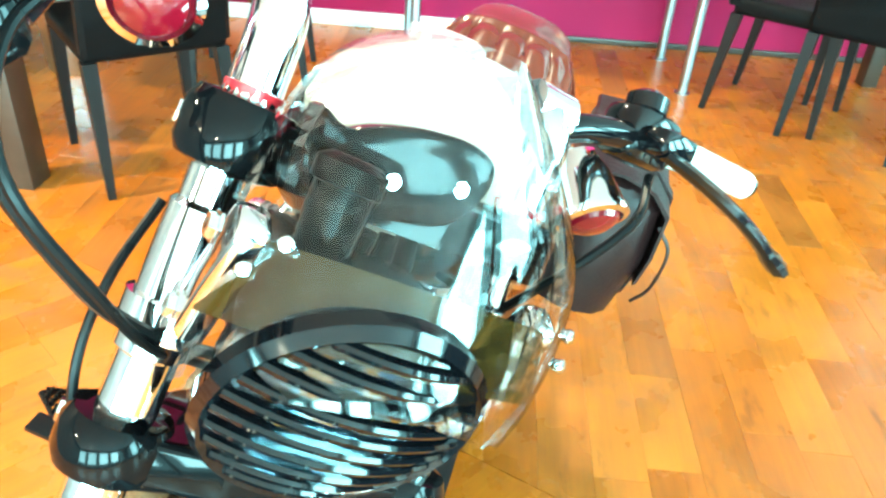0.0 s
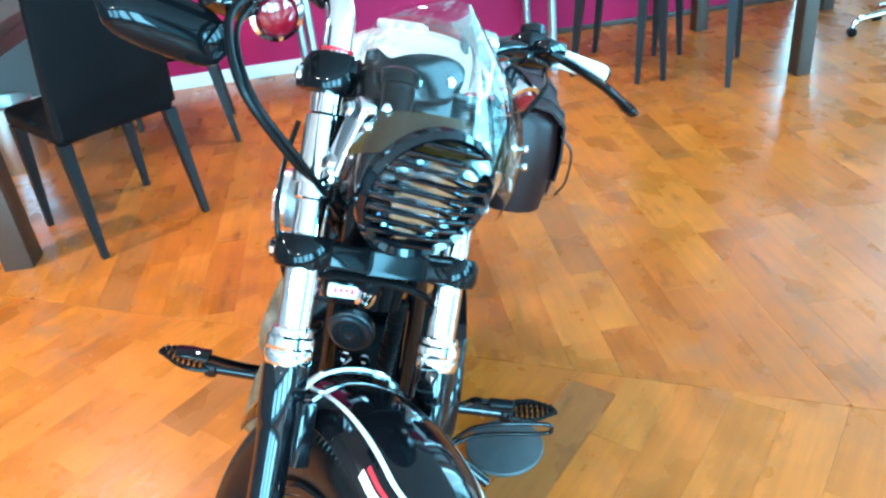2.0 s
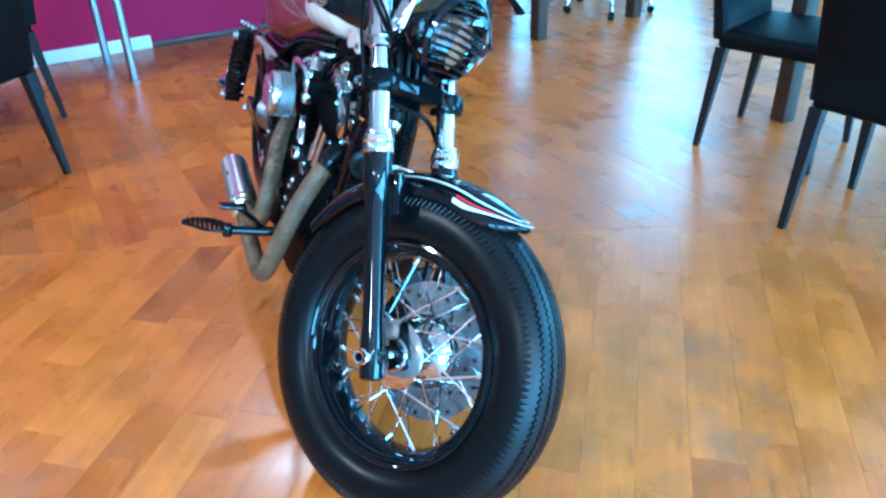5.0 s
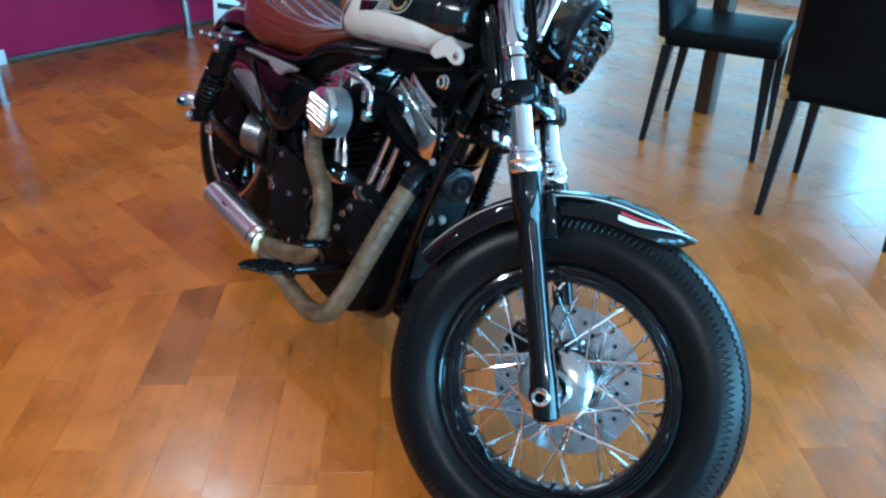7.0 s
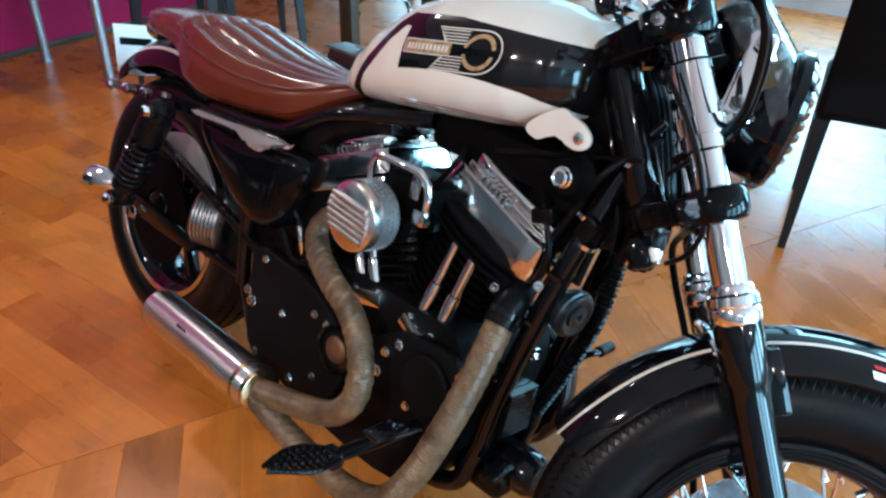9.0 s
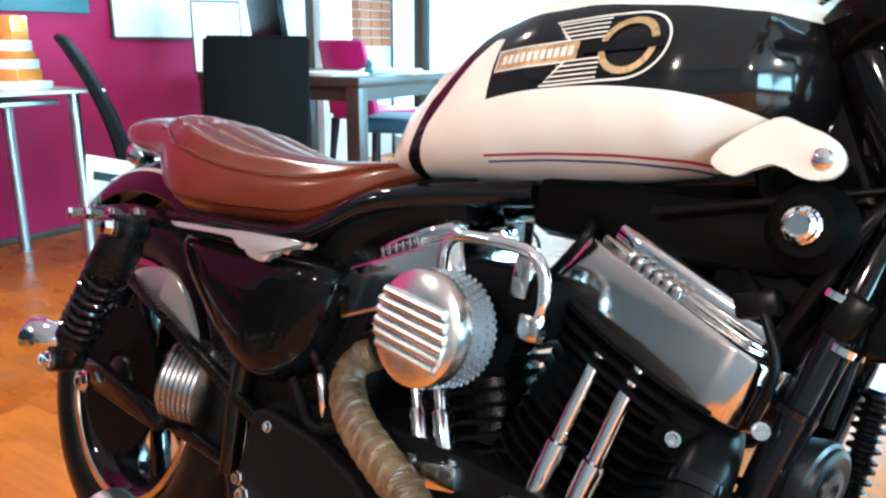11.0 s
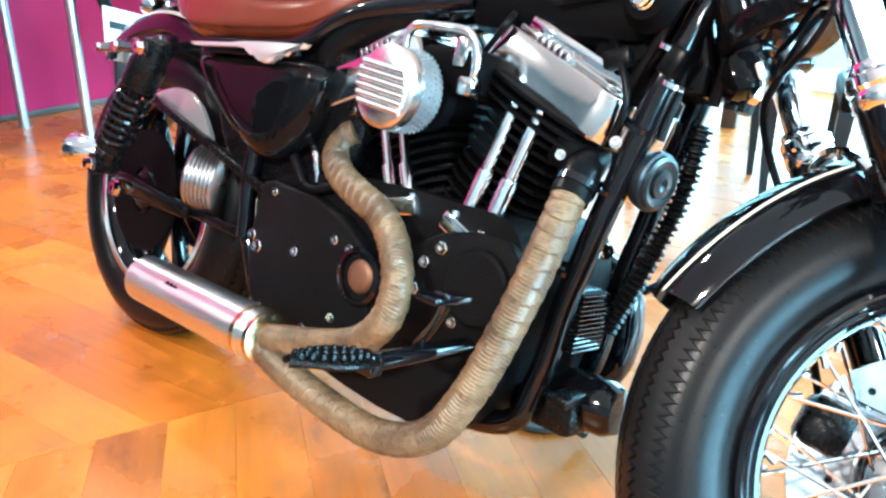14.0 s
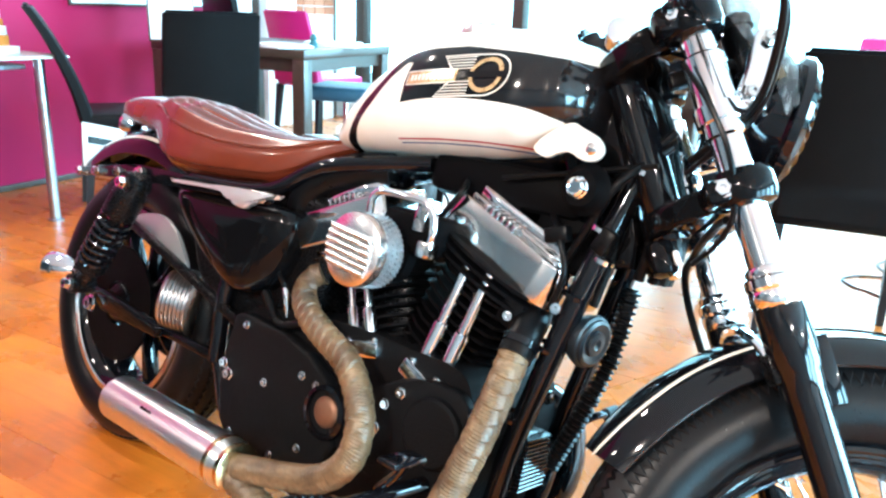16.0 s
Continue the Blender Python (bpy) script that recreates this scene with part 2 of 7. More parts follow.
def tint_mat():
    """Smoked brown film: it lets a little through, scatters a little and mirrors at a slant."""
    m = glass_mat("brown_tinted_acrylic", (0.12, 0.065, 0.020))
    n, l = nodes_of(m)
    clear = next(q for q in n if q.type == "BSDF_TRANSPARENT")
    top = next(q for q in n if q.type == "MIX_SHADER")
    film, mx = n.new("ShaderNodeBsdfDiffuse"), n.new("ShaderNodeMixShader")
    film.inputs[0].default_value, mx.inputs[0].default_value = (0.070, 0.034, 0.008, 1), 0.6
    l.new(clear.outputs[0], mx.inputs[1]), l.new(film.outputs[0], mx.inputs[2]), l.new(mx.outputs[0], top.inputs[1])
    return m


def leather_mat():
    """Chestnut saddle leather, polished by wear."""
    m = mat("chestnut_saddle_leather", (0.125, 0.021, 0.008), 0.24, vary=0.35, scale=7, bump=0.0, rough_vary=0.04, spec=0.4, coat=0.25)
    n, l = nodes_of(m)
    b = n["Principled BSDF"]
    tc, fine, two = n.new("ShaderNodeTexCoord"), n.new("ShaderNodeTexNoise"), n.new("ShaderNodeBump")
    fine.inputs["Scale"].default_value = 28
    two.inputs["Strength"].default_value, two.inputs["Distance"].default_value = 0.06, 0.004
    l.new(tc.outputs["Object"], fine.inputs[0]), l.new(fine.outputs[0], two.inputs["Height"]), l.new(two.outputs[0], b.inputs["Normal"])
    return m


def wrap_mat():
    """Tan woven heat tape with a resin sheen, browned by heat in places."""
    m = mat("tan_heat_wrap", (0.2, 0.13, 0.075), 0.34, vary=0.5, scale=15, bump=0.15, bump_scale=620, spec=0.5, rough_vary=0.18)
    n, l = nodes_of(m)
    b = n["Principled BSDF"]
    tc = n.new("ShaderNodeTexCoord")
    patch, ramp, fleck, fr, mul = n.new("ShaderNodeTexNoise"), n.new("ShaderNodeValToRGB"), n.new("ShaderNodeTexNoise"), n.new("ShaderNodeMapRange"), n.new("ShaderNodeVectorMath")
    patch.inputs["Scale"].default_value, patch.inputs["Detail"].default_value, patch.inputs["Roughness"].default_value = 17, 5, 0.6
    fleck.inputs["Scale"].default_value, fleck.inputs["Detail"].default_value = 170, 3
    l.new(tc.outputs["Object"], patch.inputs[0]), l.new(tc.outputs["Object"], fleck.inputs[0])
    e = ramp.color_ramp.elements
    e[0].position, e[0].color = 0.30, (0.052, 0.031, 0.018, 1)
    e[1].position, e[1].color = 0.72, (0.215, 0.136, 0.070, 1)
    mid = e.new(0.5)
    mid.color = (0.125, 0.078, 0.041, 1)
    fr.inputs[1].default_value, fr.inputs[2].default_value, fr.inputs[3].default_value, fr.inputs[4].default_value = 0.32, 0.68, 0.75, 1.2
    mul.operation = "SCALE"
    l.new(patch.outputs[0], ramp.inputs[0]), l.new(fleck.outputs[0], fr.inputs[0])
    l.new(ramp.outputs[0], mul.inputs[0]), l.new(fr.outputs[0], mul.inputs["Scale"]), l.new(mul.outputs[0], b.inputs["Base Color"])
    return m


M_LEATHER, M_WRAP, M_TINT = leather_mat(), wrap_mat(), tint_mat()


# ---- mesh helpers ----
def link(name, bm, material, parent=None, label="", m=None, sharp=35):
    """One mesh object out of a bmesh; m is laid over its points first."""
    if m is not None:
        bmesh.ops.transform(bm, matrix=m, verts=bm.verts)
    bmesh.ops.recalc_face_normals(bm, faces=bm.faces)
    me = bpy.data.meshes.new(name)
    bm.to_mesh(me)
    bm.free()
    for mm in material if isinstance(material, (list, tuple)) else (material,):
        me.materials.append(mm)
    me.polygons.foreach_set("use_smooth", [True] * len(me.polygons))
    me.set_sharp_from_angle(angle=radians(sharp))
    ob = new(name, me)
    ob.parent = parent
    if label:
        tagged(ob, label)
    return ob


part = link


def box(bm, lo, hi, bevel=0.0, m=None, seg=2):
    """A box between two corners, its edges rounded by bevel."""
    r = bmesh.ops.create_cube(bm, size=1.0)
    vs = r["verts"]
    c, s = [(a + b) / 2 for a, b in zip(lo, hi)], [abs(b - a) for a, b in zip(lo, hi)]
    for v in vs:
        v.co = Vector((c[0] + v.co.x * s[0], c[1] + v.co.y * s[1], c[2] + v.co.z * s[2]))
    if bevel:
        es = {e for v in vs for e in v.link_edges}
        out = bmesh.ops.bevel(bm, geom=list(es), offset=min(bevel, 0.49 * min(s)), segments=seg, affect="EDGES", profile=0.5)
        vs = list({v for f in out["faces"] for v in f.verts} | {v for v in vs if v.is_valid})
    if m is not None:
        bmesh.ops.transform(bm, matrix=m, verts=[v for v in vs if v.is_valid])
    return vs


def rings(bm, loops, close=True, caps=True):
    """Skin over a row of equal rings of points."""
    made = [[bm.verts.new(p) for p in loop] for loop in loops]
    n = len(made[0])
    for a, b in zip(made, made[1:]):
        for i in range(n if close else n - 1):
            j = (i + 1) % n
            bm.faces.new((a[i], a[j], b[j], b[i]))
    if caps and close:
        bm.faces.new(list(reversed(made[0]))), bm.faces.new(made[-1])
    return made


def smooth_path(pts, per=8):
    """A soft curve (Catmull-Rom) through points."""
    p = [Vector(q) for q in pts]
    p = [2 * p[0] - p[1], *p, 2 * p[-1] - p[-2]]
    out = []
    for a, b, c, d in zip(p, p[1:], p[2:], p[3:]):
        for i in range(per):
            t = i / per
            out.append(0.5 * (2 * b + (c - a) * t + (2 * a - 5 * b + 4 * c - d) * t * t + (3 * b - a - 3 * c + d) * t**3))
    return [*out, p[-2]]


def tube(bm, pts, r, n=12, caps=True, twist=None):
    """A round bar along points. r: a number, or a function of the length so far and the angle."""
    pts = [Vector(q) for q in pts]
    d = (pts[1] - pts[0]).normalized()
    side = d.cross(Vector((0, 0, 1)) if abs(d.z) < 0.9 else Vector((1, 0, 0))).normalized()
    loops, s = [], 0.0
    for i, q in enumerate(pts):
        d = (pts[min(i + 1, len(pts) - 1)] - pts[max(i - 1, 0)]).normalized()
        side = (side - d * side.dot(d)).normalized()
        up = d.cross(side)
        if i:
            s += (q - pts[i - 1]).length
        ring = []
        for k in range(n):
            a = 2 * math.pi * k / n
            rad = r(s, a) if callable(r) else r
            ring.append(q + (side * math.cos(a) + up * math.sin(a)) * rad)
        loops.append(ring)
    return rings(bm, loops, True, caps)


def frame_of(origin, axis, hint=(0, 0, 1)):
    """A matrix whose z runs along axis, from origin."""
    z = Vector(axis).normalized()
    x = Vector(hint).cross(z)
    if x.length < 1e-4:
        x = Vector((1, 0, 0)).cross(z)
    x.normalize()
    y = z.cross(x)
    return Matrix(((x.x, y.x, z.x, origin[0]), (x.y, y.y, z.y, origin[1]), (x.z, y.z, z.z, origin[2]), (0, 0, 0, 1)))


def lathe(bm, profile, origin, axis, n=32, caps=True):
    """A turned form: profile of (radius, height) along axis from origin."""
    m = frame_of(origin, axis)
    loops = [[m @ Vector((r * math.cos(2 * math.pi * k / n), r * math.sin(2 * math.pi * k / n), h)) for k in range(n)] for r, h in profile]
    return rings(bm, loops, True, caps)


def prism(bm, poly, lo, hi, axis="x", bevel=0.0, m=None):
    """A plate: a polygon of pairs, drawn out along an axis from lo to hi."""
    def at(a, b, h):
        return {"x": (h, a, b), "y": (a, h, b), "z": (a, b, h)}[axis]
    bot, top = [bm.verts.new(at(a, b, lo)) for a, b in poly], [bm.verts.new(at(a, b, hi)) for a, b in poly]
    bm.faces.new(list(reversed(bot))), bm.faces.new(top)
    n = len(poly)
    for i in range(n):
        bm.faces.new((bot[i], bot[(i + 1) % n], top[(i + 1) % n], top[i]))
    vs = bot + top
    if bevel:
        es = list({e for v in vs for e in v.link_edges})
        out = bmesh.ops.bevel(bm, geom=es, offset=bevel, segments=3, affect="EDGES", profile=0.5)
        vs = list({v for f in out["faces"] for v in f.verts})
    if m is not None:
        bmesh.ops.transform(bm, matrix=m, verts=[v for v in vs if v.is_valid])
    return vs


def soft_poly(poly, per=5):
    """A polygon with rounded sides through the same corners."""
    n = len(poly)
    out = []
    for i in range(n):
        a, b, c, d = (Vector(poly[(i + k) % n]) for k in (-1, 0, 1, 2))
        for j in range(per):
            t = j / per
            out.append(tuple(0.5 * (2 * b + (c - a) * t + (2 * a - 5 * b + 4 * c - d) * t * t + (3 * b - a - 3 * c + d) * t**3)))
    return out


def pillow(bm, poly, lo, hi, r, axis="x", m=None, steps=4):
    """A block drawn out along an axis, its two rims rounded over by r."""
    n = len(poly)
    p = [Vector(q) for q in poly]
    turn = sum(a.x * b.y - a.y * b.x for a, b in zip(p, p[1:] + p[:1]))
    inward = []
    for i in range(n):
        t = (p[(i + 1) % n] - p[i - 1]).normalized()
        inward.append(Vector((-t.y, t.x)) * (1 if turn > 0 else -1))
    sg = 1 if hi > lo else -1
    rows = []
    for k in range(steps + 1):
        a = math.pi / 2 * k / steps
        rows.append((lo + sg * r * (1 - math.sin(a)), r * (1 - math.cos(a))))
    rows = [*reversed(rows), *[(hi - (h - lo), d) for h, d in rows]]
    loops = []
    for h, d in rows:
        ring = []
        for q, w in zip(p, inward):
            u = q + w * d
            v = Vector({"x": (h, u.x, u.y), "y": (u.x, h, u.y), "z": (u.x, u.y, h)}[axis])
            ring.append(m @ v if m is not None else v)
        loops.append(ring)
    rings(bm, loops)


def bolt(bm, origin, axis, r=0.007, h=0.006):
    lathe(bm, [(r * 1.25, 0), (r * 1.25, h * 0.3), (r, h * 0.3), (r * 0.9, h), (r * 0.45, h), (r * 0.4, h * 0.5)], origin, axis, 6 if r > 0.006 else 10)


def bmnew():
    return bmesh.new()


# ---- the room ----
def north(x):
    return 3.90 + 0.055 * x


def wall(name, label, a, b, z0, z1, thick, material):
    """A straight wall whose inner face runs from a to b; thick lies to the right of that way."""
    d = (Vector(b) - Vector(a))
    n = Vector((d.y, -d.x)).normalized() * thick
    bm = bmnew()
    prism(bm, [tuple(a), tuple(b), tuple(Vector(b) + n), tuple(Vector(a) + n)], z0, z1, "z")
    return tagged(link(name, bm, material), label, "wall", kind="structure")


EAST, SOUTH, WEST, TOP = 5.0, -4.5, -3.2, 2.5
wall("wall_north", "magenta painted plaster wall behind the glass table", (2.95, north(2.95)), (-1.15, north(-1.15)), 0, TOP, 0.2, M_MAGENTA)
# unseen stretch, made dark grey so the muffler mirrors no magenta there
wall("wall_corner", "assumed dark grey corner wall, keeps magenta out of reflections", (-1.15, north(-1.15)), (WEST, north(WEST)), 0, TOP, 0.2, M_GREYWALL)
wall("wall_west", "dark grey plaster side wall", (WEST, north(WEST)), (WEST, SOUTH), 0, TOP, 0.2, M_GREYWALL)
wall("wall_alcove", "magenta return wall beside the windows", (3.15, 5.2), (2.95, north(2.95)), 0, TOP, 0.2, M_MAGENTA)


def window_wall(name, label, a, b, posts, material):
    """Sill, lintel, posts and panes between two points of the plan."""
    a, b = Vector(a), Vector(b)
    d = (b - a)
    length = d.length
    d.normalize()
    n = Vector((d.y, -d.x))
    m = Matrix(((d.x, n.x, 0, a.x), (d.y, n.y, 0, a.y), (0, 0, 1, 0), (0, 0, 0, 1)))
    bm = bmnew()
    box(bm, (-0.2, 0, 2.38), (length + 0.2, 0.2, TOP), m=m)
    box(bm, (-0.2, 0, -0.02), (length + 0.2, 0.2, 0.12), m=m)
    top = tagged(link(name, bm, M_PALE), label, "window", kind="structure")
    for x in posts:
        bm = bmnew()
        box(bm, (x * length - 0.045, 0.02, 0.12), (x * length + 0.045, 0.14, 2.38), 0.004, m)
        part("window_frame", bm, material, top)
    for x, y in zip(posts, posts[1:]):
        bm = bmnew()
        box(bm, (x * length + 0.045, 0.07, 0.12), (y * length - 0.045, 0.078, 2.38), m=m)
        part("pane", bm, M_GLASS, top).visible_shadow = False
    return top


window_wall("window_1", "tall glazed shop front with dark posts", (EAST, 4.4), (EAST, SOUTH), (0.0, 0.17, 0.34, 0.51, 0.68, 0.85, 1.0), M_DESK)
window_wall("window_2", "tall glazed front with dark posts", (EAST, SOUTH), (WEST, SOUTH), (0.0, 0.2, 0.4, 0.6, 0.8, 1.0), M_DESK)
window_wall("window_3", "narrow tall windows with dark wooden posts", (3.15, 5.2), (EAST + 0.2, 5.2), (0.0, 0.5, 1.0), M_DESK)
bm = bmnew()
box(bm, (WEST - 0.3, SOUTH - 0.3, TOP), (EAST + 0.3, 5.5, TOP + 0.15))
tagged(link("ceiling", bm, M_CEIL), "white plaster ceiling", "ceiling", kind="structure")
bm = bmnew()
prism(bm, [(0.25, north(0.25) - 0.018), (WEST, north(WEST) - 0.018), (WEST, north(WEST) - 0.002), (0.25, north(0.25) - 0.002)], 0.0, 0.075, "z", 0.003)
tagged(link("baseboard", bm, M_WHITE), "white painted skirting board along the magenta wall", "baseboard", kind="structure")
bm = bmnew()
prism(bm, [(2.93, north(2.93) - 0.012), (0.26, north(0.26) - 0.012), (0.26, north(0.26) - 0.002), (2.93, north(2.93) - 0.002)], 0.0, 0.03, "z", 0.002)
tagged(link("trim", bm, M_DESK), "low dark trim along the magenta wall", "trim", kind="structure")
for x, y, watts in SPOTS:
    bm = bmnew()
    lathe(bm, [(0.085, 0.0), (0.105, 0.0), (0.110, 0.008), (0.105, 0.022), (0.085, 0.022)], (x, y, 2.477), (0, 0, 1), 28, False)
    tagged(link("ceiling_light", bm, M_WHITE), "round white recessed ceiling spotlight, lit", "ceiling light", "ceiling lights")
# street side: a plain pale ground outside the glass
bm = bmnew()
box(bm, (-60, -60, -0.35), (60, 60, -0.25))
tagged(link("ground", bm, mat("pale_pavement", (0.5, 0.5, 0.5), 0.8)), "pale pavement outside the glass", "ground", kind="structure")

# bright hazy daylight beyond the glass
def glow_mat():
    m = bpy.data.materials.new("hazy_daylight")
    m.use_nodes = True
    n, l = nodes_of(m)
    n.remove(n["Principled BSDF"])
    em = n.new("ShaderNodeEmission")
    em.inputs[0].default_value, em.inputs[1].default_value = (0.40, 0.85, 1.0, 1), 4.2
    l.new(em.outputs[0], n["Material Output"].inputs[0])
    return m


bm = bmnew()
box(bm, (11.0, -12, -0.25), (11.2, 12, 7))
box(bm, (-10, -12.2, -0.25), (11.2, -12, 7))
box(bm, (2.0, 12, -0.25), (11.2, 12.2, 7))
tagged(link("backdrop", bm, glow_mat()), "plain pale daylight haze beyond the glass", "backdrop", kind="structure")

# bricks of the pier between the windows
pier = new("brick_pier")
pier.matrix_world = pose(4.45, 4.62, 0)
tagged(pier, "orange brick pier standing between the windows", "pier", kind="structure")
bm = bmnew()
box(bm, (-0.19, -0.115, 0.0), (0.19, 0.115, 2.495))
part("mortar", bm, M_PALE, pier)
bm = bmnew()
box(bm, (-0.06, -0.008, -0.03), (0.06, 0.008, 0.03), 0.004, seg=1)
bmesh.ops.recalc_face_normals(bm, faces=bm.faces)
brick_mesh = bpy.data.meshes.new("brick")
bm.to_mesh(brick_mesh), bm.free()
brick_mesh.materials.append(M_BRICK)
for row in range(23):
    for k in range(3):
        o = new("brick", brick_mesh)
        o.parent = pier
        o.matrix_local = pose((-0.13 if row % 2 else -0.122) + 0.126 * k, -0.118, 0.9 + 0.068 * row)
    for k in range(2):
        o = new("brick", brick_mesh)
        o.parent = pier
        o.matrix_local = pose(-0.193, (-0.06 if row % 2 else -0.055) + 0.125 * k, 0.9 + 0.068 * row, 0, 0, -90)
for name, label, x, w, d, mm in (("column_1", "white plaster column beside the brick pier", 4.005, 0.33, 0.24, M_WHITE), ("column_2", "pale grey plaster column by the window", 3.585, 0.20, 0.24, M_PALE), ("window_post_1", "dark brown wooden post between the columns", 3.765, 0.14, 0.10, M_DESK), ("window_post_2", "dark wooden window post beside the brick pier", 4.71, 0.11, 0.10, M_DESK)):
    bm = bmnew()
    box(bm, (x - w / 2, 4.62 - d / 2, 0.0), (x + w / 2, 4.62 + d / 2, 2.497), 0.004)
    tagged(link(name, bm, mm), label, "column" if "column" in name else "post", kind="structure")


# ---- chairs ----
def chair(name, label, material, legmat, m, tall=0.92, lean=0.11):
    """A padded dining chair that faces +y, with a tall curved back and tapered legs."""
    th = new(name)
    tagged(th, label, "chair", "dining chairs")
    bm = bmnew()
    box(bm, (-0.215, -0.21, 0.405), (0.215, 0.225, 0.475), 0.022, seg=3)
    part("seat", bm, material, th)
    bm = bmnew()
    loops = []
    for i in range(9):
        t = i / 8
        z = 0.44 + (tall - 0.44) * t
        y = -0.205 - lean * t * t - 0.02 * math.sin(t * 3.1)
        w, d = 0.215 - 0.012 * t, 0.030 - 0.010 * t
        loops.append([(w * sx * (1 if abs(sy) < 1 else 0.965), y + d * sy, z) for sx, sy in ((-1, -0.6), (-0.96, -1), (0.96, -1), (1, -0.6), (1, 0.6), (0.96, 1), (-0.96, 1), (-1, 0.6))])
    rings(bm, loops)
    bmesh.ops.bevel(bm, geom=[e for e in bm.edges if abs(e.verts[0].co.z - tall) < 1e-4 and abs(e.verts[1].co.z - tall) < 1e-4], offset=0.012, segments=3, affect="EDGES")
    part("backrest", bm, material, th)
    for x in (-1, 1):
        for y in (-1, 1):
            bm = bmnew()
            loops = []
            for t in (0, 0.5, 1):
                w = 0.011 + 0.010 * t
                cx, cy, z = x * (0.205 - 0.012 * t), y * (0.212 - 0.02 * t) - (0.025 if y < 0 else 0) * (1 - t), 0.41 * t
                loops.append([(cx - w, cy - w, z), (cx + w, cy - w, z), (cx + w, cy + w, z), (cx - w, cy + w, z)])
            rings(bm, loops)
            part("leg", bm, legmat, th)
    th.matrix_world = m
    return th


DARK = "charcoal leatherette dining chair with tapered legs"
one = chair("dining_chair", DARK + " beside the motorcycle", M_CHAIR, M_CHAIRLEG, pose(-0.69, 2.23, 0, 0, 0, 41))
copy_thing(one, pose(-0.60, 3.05, 0, 0, 0, 100))
copy_thing(one, pose(2.20, 0.95, 0, 0, 0, 199))
copy_thing(one, pose(1.94, 0.28, 0, 0, 0, -80))
tagged(copy_thing(one, pose(1.86, 3.04, 0, 0, 0, -30)), DARK + " drawn up to the desk")
tagged(chair("dining_chair", DARK, M_CHAIR, M_CHAIRLEG, pose(1.62, 3.22, 0, 0, 0, -122), 0.92, 0.19), DARK + " standing near the magenta wall")
pink = chair("dining_chair", "bright magenta leatherette chair behind the desk", M_MAGCHAIR, M_CHAIRLEG, pose(3.62, 3.80, 0, 0, 0, -95), 0.91)
tagged(copy_thing(pink, pose(4.3, 0.35, 0, 0, 0, 80)), "bright magenta leatherette chair by the window")


# ---- tables ----
def table(name, label, lo, hi, z, material, leg=0.036, turn=0.0):
    """A plain four-legged table with an apron."""
    th = new(name)
    tagged(th, label, "table")
    cx, cy, sx, sy = (lo[0] + hi[0]) / 2, (lo[1] + hi[1]) / 2, (hi[0] - lo[0]) / 2, (hi[1] - lo[1]) / 2
    bm = bmnew()
    box(bm, (-sx, -sy, z - 0.045), (sx, sy, z), 0.004)
    part("tabletop", bm, material, th)
    bm = bmnew()
    for a, b in (((-sx + 0.03, -sy + 0.03), (sx - 0.03, -sy + 0.05)), ((-sx + 0.03, sy - 0.05), (sx - 0.03, sy - 0.03)), ((-sx + 0.03, -sy + 0.05), (-sx + 0.05, sy - 0.05)), ((sx - 0.05, -sy + 0.05), (sx - 0.03, sy - 0.05))):
        box(bm, (*a, z - 0.11), (*b, z - 0.046))
    part("apron", bm, material, th)
    for x in (-1, 1):
        for y in (-1, 1):
            bm = bmnew()
            ex, ey = x * (sx - leg - 0.004), y * (sy - leg - 0.004)
            box(bm, (ex - leg, ey - leg, 0), (ex + leg, ey + leg, z - 0.046), 0.003)
            part("leg", bm, material, th)
    th.matrix_world = pose(cx, cy, 0, 0, 0, turn)
    return th


table("desk", "dark-stained wooden desk with papers on it", (2.187, 2.79), (3.067, 3.77), 0.745, M_DESK, turn=7)
table("dining_table", "dark-stained wooden table beside the charcoal chairs", (-2.00, 1.91), (-0.93, 3.45), 0.745, M_DESK, 0.05)
table("meeting_table", "dark-stained wooden table near the window", (2.40, -0.75), (3.35, 1.16), 0.745, M_DESK)

console = new("console_table")
tagged(console, "glass console table on round steel legs against the wall", "table")
bm = bmnew()
prism(bm, [(-0.12, 3.20), (1.34, 3.24), (1.31, 3.90), (-0.16, 3.84)], 0.705, 0.717, "z", 0.003)
part("tabletop", bm, mat("frosted_glass_top", (0.45, 0.55, 0.52), 0.25, vary=0.05), console, "frosted green glass top")
bm = bmnew()
prism(bm, [(0.0, 3.33), (1.22, 3.37), (1.20, 3.78), (-0.04, 3.74)], 0.655, 0.675, "z", 0.003)
part("shelf", bm, M_GREYMETAL, console, "grey metal under-frame")
for x, y in ((0.051, 3.29), (-0.032, 3.72), (1.253, 3.329), (1.217, 3.79)):
    bm = bmnew()
    lathe(bm, [(0.034, 0), (0.034, 0.006), (0.022, 0.008), (0.022, 0.70), (0.03, 0.703), (0.03, 0.705)], (x, y, 0), (0, 0, 1), 20)
    part("leg", bm, M_GREYMETAL, console)

